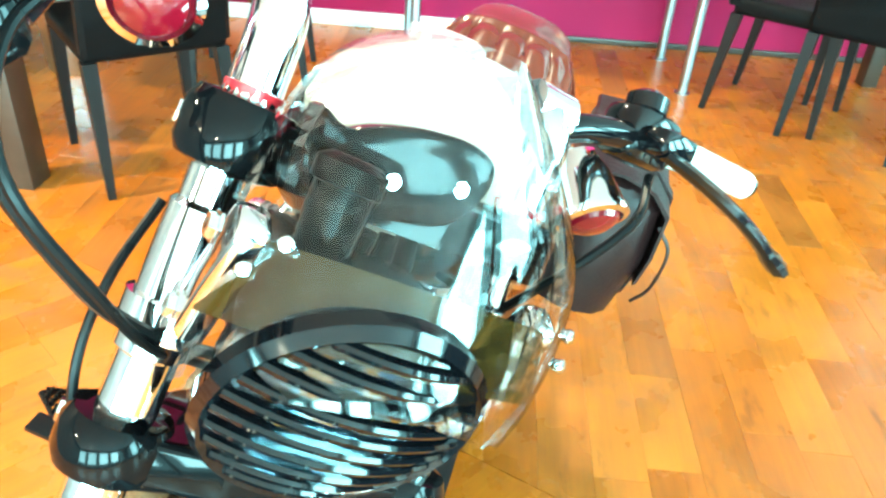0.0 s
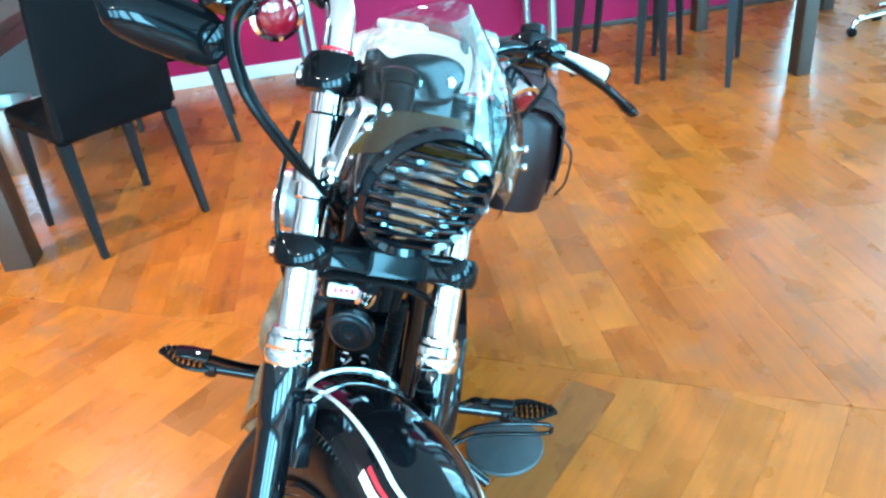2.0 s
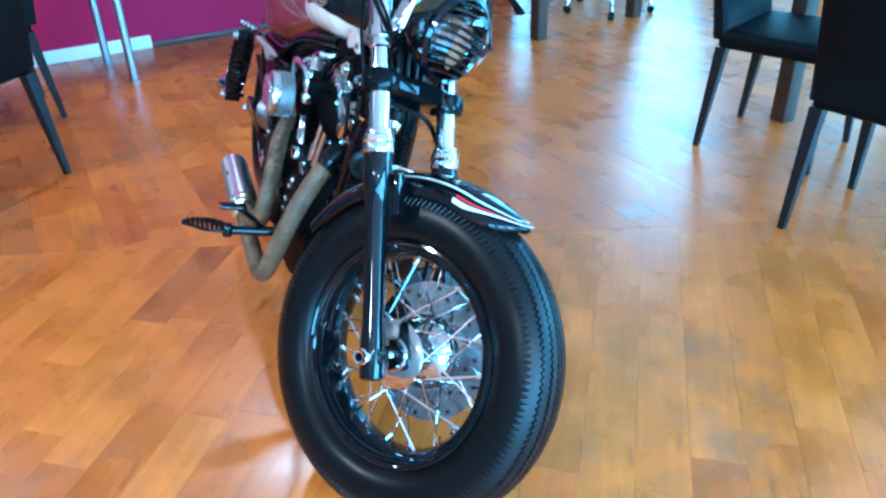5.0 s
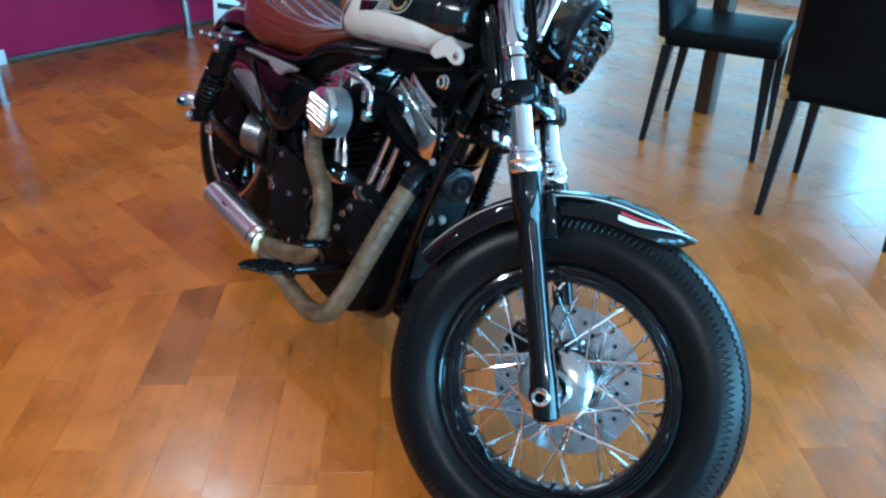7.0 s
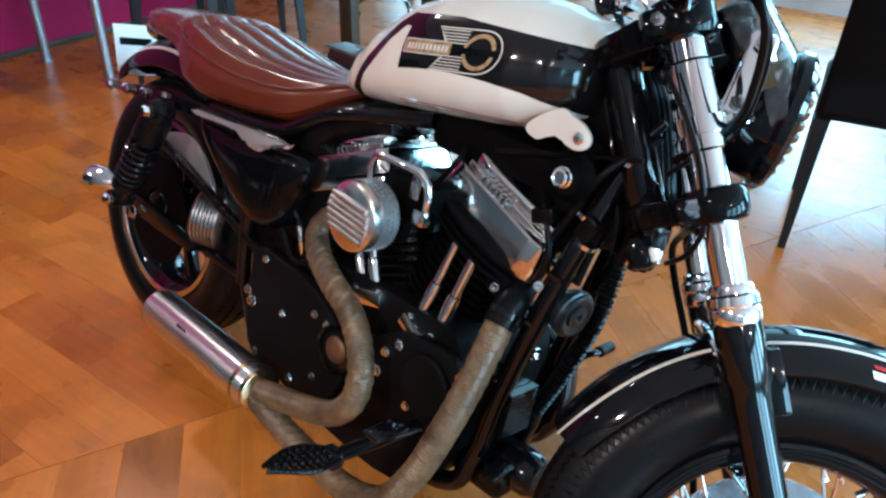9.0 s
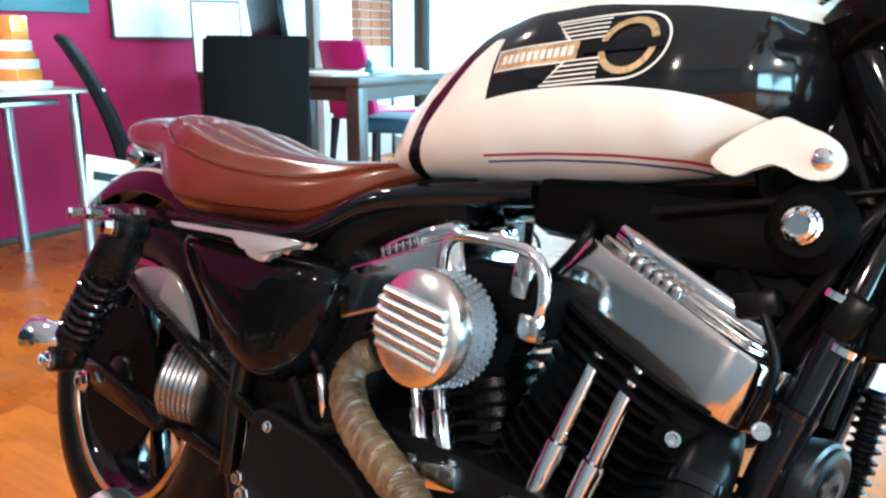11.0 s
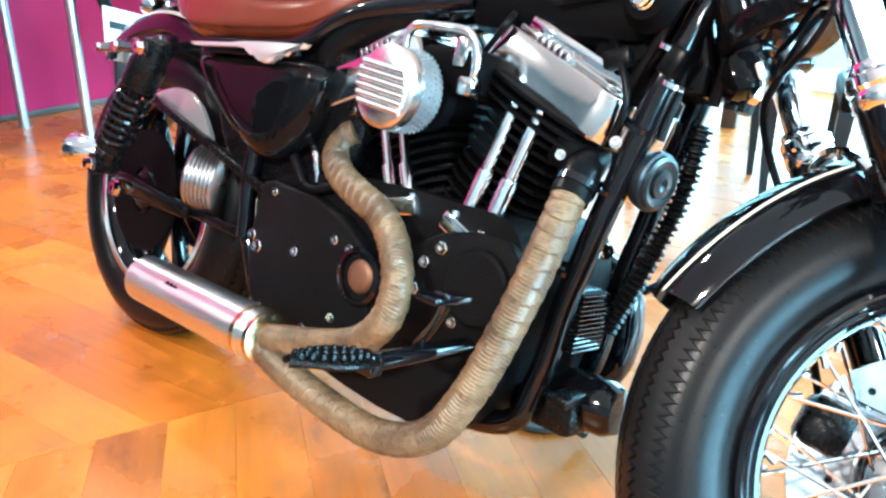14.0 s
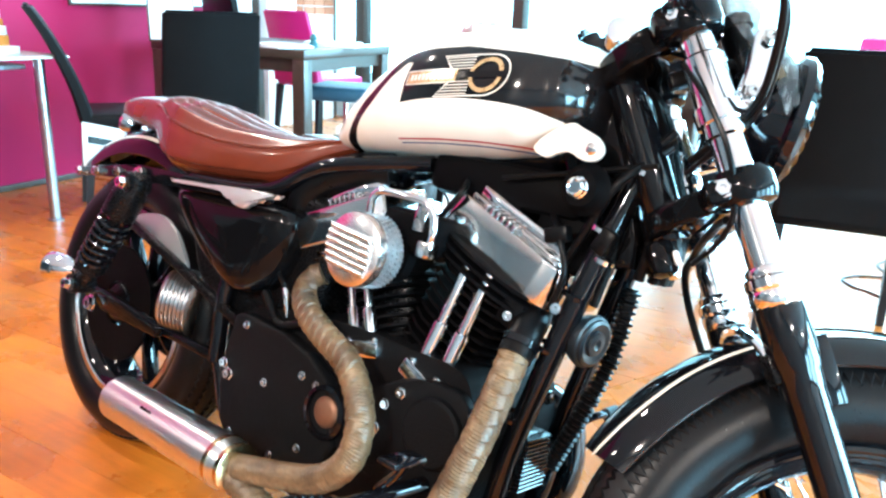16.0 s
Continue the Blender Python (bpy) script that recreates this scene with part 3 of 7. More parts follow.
# ---- the motorcycle: x to its left, y to its rear, z up, leaning on its side stand ----
bike = new("motorcycle")
tagged(bike, "black and cream custom motorcycle leaning on its side stand", "motorcycle")
LEAN, HEADING = radians(15.5), radians(8.0)
ax_l = Vector((math.cos(HEADING) * math.cos(LEAN), -math.sin(HEADING) * math.cos(LEAN), -math.sin(LEAN)))
ax_b = Vector((math.sin(HEADING), math.cos(HEADING), 0))
ax_u = ax_l.cross(ax_b)
bike.matrix_world = Matrix(((ax_l.x, ax_b.x, ax_u.x, 0.0615), (ax_l.y, ax_b.y, ax_u.y, 0.1086), (ax_l.z, ax_b.z, ax_u.z, -0.0159), (0, 0, 0, 1)))
# the fork, raked 30 degrees and turned 32 degrees to the left, about the front wheel's centre
TURNED = radians(32)
sx = Vector((math.cos(TURNED), math.sin(TURNED) * 0.866, -math.sin(TURNED) * 0.5))
sz = Vector((0, 0.5, 0.866))
sy = sz.cross(sx)
STEER = Matrix(((sx.x, sy.x, sz.x, 0), (sx.y, sy.y, sz.y, 0), (sx.z, sy.z, sz.z, 0.335), (0, 0, 0, 1)))
REAR = (0.013, 1.49, 0.334)


def bp(name, bm, material, label="", parent=None, m=None, sharp=35):
    return part(name, bm, material, parent or bike, label, m, sharp)


def wheel_tyre(bm, R, half, rim, n=96, k=20):
    """The tyre's body about the x axis."""
    loops = []
    mid, high = (R + rim) / 2, (R - rim) / 2
    for i in range(n):
        a = 2 * math.pi * i / n
        ring = []
        for j in range(k):
            b = 2 * math.pi * j / k
            cb, sb = math.cos(b), math.sin(b)
            x = half * math.copysign(abs(sb) ** 0.8, sb)
            r = mid + high * math.copysign(abs(cb) ** 0.85, cb)
            ring.append((x, r * math.sin(a), r * math.cos(a)))
        loops.append(ring)
    rings(bm, [*loops, loops[0]], True, False)
    bmesh.ops.remove_doubles(bm, verts=bm.verts, dist=1e-5)


def tread_rib(bm, R, half, rim, x0, x1, n=220, amp=0.0022, high=0.003):
    """One raised rib of tread round the tyre, with saw-toothed edges."""
    def crown(x):
        sb = min(1.0, abs(x) / half) ** 1.25
        return (R + rim) / 2 + (R - rim) / 2 * math.sqrt(1 - sb * sb) ** 0.85
    loops = []
    for i in range(n):
        a, z = 2 * math.pi * i / n, amp * (1 if i % 2 else -1)
        ca, sa = math.cos(a), math.sin(a)
        ring = []
        for x, h in ((x0 + z, -0.004), (x0 + z, high), ((x0 + x1) / 2 + z, high), (x1 + z, high), (x1 + z, -0.004)):
            r = crown(x) + h
            ring.append((x, r * sa, r * ca))
        loops.append(ring)
    rings(bm, [*loops, loops[0]], False, False)
    bmesh.ops.remove_doubles(bm, verts=bm.verts, dist=1e-6)


def band(bm, profile, n=72):
    """A ring about the x axis from a closed profile of (x, radius)."""
    loops = [[(x, r * math.sin(2 * math.pi * i / n), r * math.cos(2 * math.pi * i / n)) for x, r in profile] for i in range(n)]
    rings(bm, [*loops, loops[0]], True, False)
    bmesh.ops.remove_doubles(bm, verts=bm.verts, dist=1e-6)


# front wheel, laced
FR = 0.329
bm = bmnew()
wheel_tyre(bm, FR, 0.066, 0.212)
front_wheel = bp("front_wheel", bm, M_RUBBER, "fat black front tyre on a black laced rim", m=STEER, sharp=60)
for x0, x1 in ((-0.0610, -0.0485), (-0.0435, -0.0285), (-0.0235, -0.0085), (-0.0036, 0.0036), (0.0085, 0.0235), (0.0285, 0.0435), (0.0485, 0.0610)):
    bm = bmnew()
    tread_rib(bm, FR, 0.066, 0.212, x0, x1, 320, 0.0029, 0.0040)
    part("tread_rib", bm, M_TREAD, front_wheel, m=STEER, sharp=30)
bm = bmnew()
face = [(0.052, 0.222), (0.053, 0.217), (0.0505, 0.214), (0.0505, 0.211), (0.047, 0.2085), (0.047, 0.205), (0.042, 0.202), (0.041, 0.198), (0.036, 0.1955), (0.02, 0.190)]
back = [(0.020, 0.200), (0.036, 0.205), (0.043, 0.214), (0.047, 0.226)]
band(bm, [(-x, r) for x, r in back[::-1]] + back + face + [(-x, r) for x, r in face[::-1]], 96)
part("rim", bm, M_GLOSSBLACK, front_wheel, "gloss black rim", STEER)
bm = bmnew()
lathe(bm, [(0.014, -0.07), (0.03, -0.07), (0.033, -0.062), (0.035, -0.052), (0.062, -0.050), (0.068, -0.046), (0.066, -0.042), (0.040, -0.034), (0.034, 0.0), (0.040, 0.03), (0.070, 0.044), (0.076, 0.052), (0.078, 0.064), (0.072, 0.0735), (0.05, 0.078), (0.03, 0.082), (0.014, 0.084)], (0, 0, 0), (1, 0, 0), 36)
part("hub", bm, M_ALU, front_wheel, "polished hub", STEER)
for i in range(40):
    bm = bmnew()
    side = -1 if i % 2 else 1
    a = 2 * math.pi * i / 40
    swing = radians(42 if (i // 2) % 2 else -42)
    tube(bm, [(side * 0.044, 0.062 * math.sin(a + swing), 0.062 * math.cos(a + swing)), (side * 0.012, 0.192 * math.sin(a), 0.192 * math.cos(a))], 0.0021, 6)
    tube(bm, [(side * 0.0155, 0.178 * math.sin(a + swing * 0.075), 0.178 * math.cos(a + swing * 0.075)), (side * 0.012, 0.192 * math.sin(a), 0.192 * math.cos(a))], 0.0036, 6)
    part("spoke", bm, M_CHROME, front_wheel, m=STEER)
bm = bmnew()
band(bm, [(0.066, 0.075), (0.071, 0.075), (0.071, 0.144), (0.066, 0.144)])
part("brake_disc", bm, mat("dull_disc_steel", (0.46, 0.47, 0.49), 0.24, 1.0, vary=0.2, scale=20), front_wheel, "drilled steel brake disc", STEER)
for i in range(30):
    a, r = 2 * math.pi * i / 30, 0.1 + 0.016 * (i % 3)
    bm = bmnew()
    lathe(bm, [(0.0045, 0), (0.0045, 0.0062)], (0.0654, r * math.sin(a), r * math.cos(a)), (1, 0, 0), 8)
    part("disc_hole", bm, M_SATIN, front_wheel, m=STEER)
bm = bmnew()
box(bm, (0.055, 0.09, -0.02), (0.098, 0.145, 0.04), 0.012)
box(bm, (0.085, 0.06, -0.01), (0.1, 0.1, 0.03), 0.004)
bp("brake_caliper", bm, M_SATIN, "satin black brake caliper", m=STEER @ pose(0, 0, 0, 42, 0, 0))

# fork legs
for s in (-1, 1):
    x = 0.113 * s
    bm = bmnew()
    lathe(bm, [(0.0205, 0.36), (0.0205, 0.77)], (x, 0, 0), (0, 0, 1), 32)
    leg = bp("fork_tube", bm, M_CHROME, "polished chrome fork tube", m=STEER)
    bm = bmnew()
    lathe(bm, [(0.0205, 0.585), (0.0245, 0.588), (0.0245, 0.688), (0.0205, 0.692)], (x, 0, 0), (0, 0, 1), 32)
    part("clamp_sleeve", bm, M_CHROME, leg, "chrome clamp sleeve", STEER)
    bm = bmnew()
    lathe(bm, [(0.0215, 0.43), (0.0255, 0.428), (0.0268, 0.424), (0.0268, 0.419), (0.0305, 0.416), (0.0315, 0.406), (0.029, 0.402), (0.0305, 0.399), (0.0305, 0.387), (0.028, 0.383)], (x, 0, 0), (0, 0, 1), 12)
    part("dust_cap", bm, M_CHROME, leg, "faceted chrome dust cap", STEER)
    bm = bmnew()
    lathe(bm, [(0.018, -0.045), (0.024, -0.04), (0.0245, 0.03), (0.0215, 0.06), (0.0225, 0.29), (0.0245, 0.31), (0.0275, 0.318), (0.0285, 0.375), (0.0275, 0.387)], (x, 0, 0), (0, 0, 1), 28)
    lathe(bm, [(0.026, -0.03 * s - 0.03), (0.026, 0.03)], (x - 0.012, 0, 0), (1, 0, 0), 20)
    box(bm, (x - 0.011 - 0.018 * s, -0.045, 0.265), (x + 0.011 - 0.018 * s, -0.02, 0.345), 0.004)
    part("fork_slider", bm, M_GLOSSBLACK, leg, "gloss black fork slider", STEER)
    bm = bmnew()
    box(bm, (x - 0.026 - 0.02 * s, -0.012, 0.30), (x + 0.006 - 0.02 * s, 0.03, 0.335), 0.004)
    part("fender_mount", bm, M_SATIN, leg, m=STEER)
bm = bmnew()
lathe(bm, [(0.001, -0.138), (0.0085, -0.138), (0.0085, -0.153), (0.0125, -0.154), (0.0135, -0.148), (0.0155, -0.146), (0.0155, -0.136), (0.011, -0.135), (0.011, 0.135), (0.017, 0.136), (0.017, 0.146)], (0, 0, 0), (1, 0, 0), 20)
axle = bp("front_axle", bm, M_CHROME, "chrome axle with a hollow nut", m=STEER)
# a dark plug stands in for the shade inside the hollow nut
bm = bmnew()
lathe(bm, [(0.0082, -0.1500), (0.0078, -0.1515), (0.002, -0.1515)], (0, 0, 0), (1, 0, 0), 16)
part("bore_shade", bm, M_FIN, axle, "dark plug painted as shade in the axle's hollow", STEER)

# triple clamps
for z, high, lab in ((0.50, 0.044, "lower"), (0.715, 0.05, "upper")):
    bm = bmnew()
    for s in (-1, 1):
        lathe(bm, [(0.024, 0), (0.034, 0.003), (0.038, 0.012), (0.038, high - 0.012), (0.033, high - 0.002), (0.022, high)], (0.113 * s, 0, z), (0, 0, 1), 28)
        box(bm, (0.113 * s - 0.03, 0.01, z + 0.006), (0.113 * s + 0.018, 0.05, z + high - 0.008), 0.01)
    prism(bm, soft_poly([(-0.10, -0.03), (0.10, -0.03), (0.085, 0.05), (0.03, 0.095), (-0.03, 0.095), (-0.085, 0.05)], 3), z + 0.005, z + high - 0.006, "z", 0.006)
    tc = bp("triple_clamp", bm, M_DIMBLACK, "gloss black fork clamp", m=STEER)
    for s in (-1, 1):
        bm = bmnew()
        bolt(bm, (0.113 * s + 0.026 * s, 0.03, z + high * 0.5), (s, 0.15, 0), 0.0095, 0.009)
        part("bolt", bm, M_CHROME, tc, m=STEER)
bm = bmnew()
box(bm, (-0.032, 0.070, 0.455), (0.032, 0.105, 0.502), 0.012)
bp("stem_cover", bm, M_DIMBLACK, "black cover below the lower clamp", m=STEER)
BADGE = STEER @ pose(0.006, 0.0735, 0.4725, 0, 1, 0)
bm = bmnew()
box(bm, (-0.040, -0.004, -0.0095), (0.040, 0.004, 0.0095), 0.003)
badge = bp("fork_badge", bm, M_WHITE, "small white badge with worn red print", m=BADGE)
for i in range(8):
    bm = bmnew()
    box(bm, (-0.034 + 0.0088 * i, -0.0050, -0.004 + 0.001 * (i % 3)), (-0.034 + 0.0088 * i + 0.006, -0.0042, 0.0035 + 0.001 * (i % 2)))
    part("print_bar", bm, M_MAGCHAIR, badge, m=BADGE)
for sd in (-1, 1):
    bm = bmnew()
    lathe(bm, [(0.0205, 0.765), (0.021, 0.772), (0.012, 0.775)], (0.113 * sd, 0, 0), (0, 0, 1), 20)
    bp("fork_cap", bm, M_REDPAINT, "red anodised fork cap", m=STEER)
bm = bmnew()
lathe(bm, [(0.024, 0.497), (0.026, 0.50), (0.026, 0.75), (0.016, 0.757)], (0, 0.068, 0), (0, 0, 1), 24)
bp("steering_head", bm, M_GLOSSBLACK, m=STEER)

# front fender
FEN = 0.362


def fender_strip(bm, a0, a1, radius, widths, drop, n=40, k=13, thick=0.0025, plump=1.0):
    """A mudguard's skin about the x axis; widths gives half the width by the way along."""
    loops = []
    for i in range(n + 1):
        t = i / n
        a = a0 + (a1 - a0) * t
        w = widths(t)
        top, under = [], []
        for j in range(k):
            u = -1 + 2 * j / (k - 1)
            x = w * math.sin(u * math.pi / 2 * 0.98)
            h = drop * (w / 0.08) * (1 - math.cos(u * math.pi / 2)) * plump
            for out, d in ((top, 0), (under, thick)):
                r = radius - h - d
                out.append((x * (1 - d * 8), r * math.sin(a), r * math.cos(a)))
        loops.append([*top, *reversed(under)])
    rings(bm, loops)


def front_width(t):
    e = min(t, 1.0)
    tip = math.sqrt(max(0.0, 1 - max(0.0, (0.20 - e) / 0.20) ** 2))
    tail = math.sqrt(max(0.0, 1 - max(0.0, (e - 0.8) / 0.42) ** 2))
    return 0.079 * max(0.12, tip) * max(0.86, tail)


A0, A1 = radians(-48), radians(41)
bm = bmnew()
fender_strip(bm, A0, A1, FEN, front_width, 0.05)
fender = bp("front_fender", bm, M_GLOSSBLACK, "gloss black front fender edged with cream, red and white lines", m=STEER)


def fender_line(bm, inset, wide, lift, a_from, a_to, n=70):
    """A painted line that runs a little inside the front fender's edge, round its tip."""
    row = []
    for s in (-1, 1):
        side = []
        for i in range(n + 1):
            t = a_from + (a_to - a_from) * i / n
            side.append((t, s))
        row += list(reversed(side)) if s < 0 else side
    loops = []
    for t, s in row:
        ring = []
        for d in (inset, inset + wide):
            tt = t + d * 1.55
            w = max(0.0, front_width(tt) - d)
            x = w * s
            u = max(-1, min(1, x / 0.079))
            h = 0.05 * (1 - math.cos(math.asin(u) / 0.98))
            a = A0 + (A1 - A0) * tt
            r = FEN - h + lift
            ring.append((x, r * math.sin(a), r * math.cos(a)))
        loops.append(ring)
    made = [[bm.verts.new(p) for p in q] for q in loops]
    for a, b in zip(made, made[1:]):
        if (a[0].co - b[0].co).length < 0.09:
            bm.faces.new((a[0], a[1], b[1], b[0]))


for inset, wide, lift, t0, t1, mm, lab in ((0.002, 0.0042, 0.0016, 0.0, 0.235, M_WHITE, "white edge line"), (0.008, 0.0036, 0.0016, 0.0, 0.225, M_REDPAINT, "red line"), (0.019, 0.0045, 0.0018, 0.0, 0.97, M_CREAM, "cream line")):
    bm = bmnew()
    fender_line(bm, inset, wide, lift, t0, t1)
    part("pinstripe", bm, mm, fender, lab, STEER)
bm = bmnew()
tube(bm, smooth_path([(-0.088, 0.02, 0.30), (-0.082, 0.02, 0.335), (-0.05, 0.025, 0.363), (0, 0.028, 0.372), (0.05, 0.025, 0.363), (0.082, 0.02, 0.335), (0.088, 0.02, 0.30)]), 0.006, 8)
bp("fender_bracket", bm, M_CHROME, "bright fender bridge between the fork legs", m=STEER)

# headlamp
AIM = Vector((0, -math.cos(radians(32)), -math.sin(radians(32))))
HL = Vector((-0.0190, -0.088, 0.622))
bm = bmnew()
lathe(bm, [(0.012, -0.08), (0.045, -0.074), (0.064, -0.055), (0.077, -0.02), (0.081, 0.008), (0.089, 0.013), (0.090, 0.024), (0.084, 0.031), (0.076, 0.026), (0.072, 0.0), (0.05, -0.03), (0.02, -0.045)], HL, AIM, 44)
lamp = bp("headlamp", bm, M_GLOSSBLACK, "round headlamp behind a black slatted grille", m=STEER)
bm = bmnew()
fm = frame_of(HL, AIM)
loops = []
glint = random.Random(3)
for r, h in ((0.0705, 0.012), (0.064, -0.006), (0.054, -0.020), (0.042, -0.030), (0.034, -0.033), (0.026, -0.036), (0.018, -0.038), (0.010, -0.039)):
    loops.append([fm @ Vector((r * math.cos(2 * math.pi * k / 36), r * math.sin(2 * math.pi * k / 36), h + glint.uniform(-0.004, 0.004))) for k in range(36)])
rings(bm, loops)
part("reflector", bm, M_CHROME, lamp, "faceted chrome reflector", STEER, sharp=1)
bm = bmnew()
lathe(bm, [(0.072, 0.012), (0.065, 0.022), (0.047, 0.030), (0.02, 0.034), (0.004, 0.0345)], HL, AIM, 40)
part("lens", bm, glass_mat("lamp_glass", (0.80, 0.92, 0.98), 0.05), lamp, "clear ribbed lens", STEER)
bm = bmnew()
lathe(bm, [(0.012, -0.03), (0.014, -0.01), (0.01, 0.005), (0.004, 0.008)], HL, AIM, 16)
part("bulb", bm, M_GLASS, lamp, m=STEER)
for i in range(10):
    h = -0.067 + 0.0149 * i
    half = math.sqrt(0.0805**2 - h * h)
    bm = bmnew()
    loops = []
    upv = fm.to_3x3() @ Vector((0, 1, 0))
    for k in range(17):
        u = -1 + k / 8
        q = fm @ Vector((u * half, h + 0.006 * (1 - u * u), 0.029 + 0.020 * (1 - u * u) * half / 0.08))
        loops.append([q - upv * 0.0016 - AIM * 0.010, q + upv * 0.0022 - AIM * 0.007, q + upv * 0.0031 - AIM * 0.001, q + upv * 0.0014 + AIM * 0.0015, q - upv * 0.0018 + AIM * 0.001])
    rings(bm, loops)
    part("grille_slat", bm, M_GLOSSBLACK, lamp, m=STEER)

# fly screen
bm = bmnew()
grid = []
for i in range(25):
    t = i / 24
    row = []
    for j in range(25):
        u = -1 + 2 * j / 24
        half = (0.116 + (0.034 if u > 0 else -0.004) * math.sin(math.pi * min(1.0, t * 1.1))) * (1 if t < 0.45 else math.sqrt(max(0.02, 1 - ((t - 0.45) / 0.58) ** 2)))
        low = 0.596 + 0.040 * (1 - abs(u)) ** 0.6
        z = low + (0.850 - low) * t
        row.append(bm.verts.new((half * math.sin(u * 1.35) / math.sin(1.35), -0.158 + 0.125 * (1 - math.cos(u * 1.25)) + 0.28 * max(0, z - 0.64), z)))
    grid.append(row)
for a, b in zip(grid, grid[1:]):
    for j in range(24):
        bm.faces.new((a[j], a[j + 1], b[j + 1], b[j]))
bmesh.ops.solidify(bm, geom=list(bm.faces), thickness=0.003)
screen = bp("fly_screen", bm, M_SCREEN, "small clear acrylic fly screen round the headlamp", m=STEER)
bm = bmnew()
grid = []
for i in range(4):
    row = []
    for j in range(25):
        u = -1 + 2 * j / 24
        z = 0.640 + 0.016 * (1 - u * u) + 0.048 * i / 3
        row.append(bm.verts.new(((0.136 if u > 0 else 0.1165) * math.sin(u * 1.35) / math.sin(1.35), -0.152 + 0.123 * (1 - math.cos(u * 1.25)) + 0.28 * max(0, z - 0.64), z)))
    grid.append(row)
for a, b in zip(grid, grid[1:]):
    for j in range(24):
        bm.faces.new((a[j], a[j + 1], b[j + 1], b[j]))
part("tinted_band", bm, M_TINT, screen, "brown tinted band", STEER)
for x, y, z in ((-0.092, -0.098, 0.699), (-0.104, -0.083, 0.676), (0.134, -0.082, 0.699), (0.139, -0.080, 0.676)):
    bm = bmnew()
    lathe(bm, [(0.0045, -0.003), (0.0055, 0.003), (0.0045, 0.005), (0.002, 0.006)], (x, y - 0.006, z), (x * 4, -1, 0.2), 12)
    part("rivet", bm, M_CHROME, screen, "chrome dome nut", STEER)
for s in (-1, 1):
    low, high = Vector((0.108 * s, -0.042, 0.632)), Vector((0.113 * s, -0.080, 0.692))
    d = (high - low).normalized()
    bm = bmnew()
    lathe(bm, [(0.018, -0.011), (0.0295, -0.010), (0.0295, 0.010), (0.018, 0.011)], (0.113 * s, 0, 0.615), (0, 0, 1), 26)
    box(bm, (0.113 * s - 0.010, -0.052, 0.606), (0.113 * s + 0.010, -0.02, 0.626), 0.005)
    br = bp("screen_bracket", bm, M_CHROME, "knobbly chrome screen bracket", m=STEER)
    bm = bmnew()
    pillow(bm, soft_poly([(-0.014, -0.016), (0.014, -0.016), (0.0175, 0.0), (0.0165, 0.030), (0.0175, 0.068), (0.012, 0.086), (-0.012, 0.086), (-0.0175, 0.068), (-0.0165, 0.030), (-0.0175, 0.0)], 3), -0.011, 0.011, 0.006, "y", Matrix.Translation(low) @ Matrix(((0, 1, 0, 0), (d.z, 0, d.y, 0), (-d.y, 0, d.z, 0), (0, 0, 0, 1))))
    part("link_plate", bm, M_CHROME, br, "thick chrome link", STEER)
    for q in (low, high):
        bm = bmnew()
        bolt(bm, q + Vector((-0.011, 0, 0)), (-1, 0, 0), 0.0085, 0.007)
        part("bolt", bm, M_ALU, br, m=STEER)

# dashboard, bars and levers
bm = bmnew()
pillow(bm, soft_poly([(-0.072, 0.728), (-0.084, 0.778), (-0.062, 0.773), (-0.037, 0.784), (-0.008, 0.793), (0.028, 0.797), (0.052, 0.788), (0.050, 0.760), (0.020, 0.732)], 4), -0.046, -0.016, 0.006, "y")
dash = bp("instrument_panel", bm, M_DIMBLACK, "glossy black instrument panel behind the screen", m=STEER)
for x, z in ((-0.062, 0.735), (-0.02, 0.752), (0.03, 0.765)):
    bm = bmnew()
    bolt(bm, (x, -0.0465, z), (0, -1, 0), 0.0045, 0.004)
    part("screw", bm, M_CHROME, dash, m=STEER)
bm = bmnew()
lathe(bm, [(0.012, 0.675), (0.017, 0.68), (0.0195, 0.72), (0.0195, 0.737), (0.0235, 0.738), (0.0235, 0.752), (0.019, 0.755), (0.016, 0.757), (0.008, 0.757)], (-0.058, -0.068, 0), (0, 0, 1), 24)
box(bm, (-0.068, -0.06, 0.68), (-0.048, 0.03, 0.70), 0.004)
bp("switch_block", bm, M_PLASTIC, "black switch block", m=STEER)
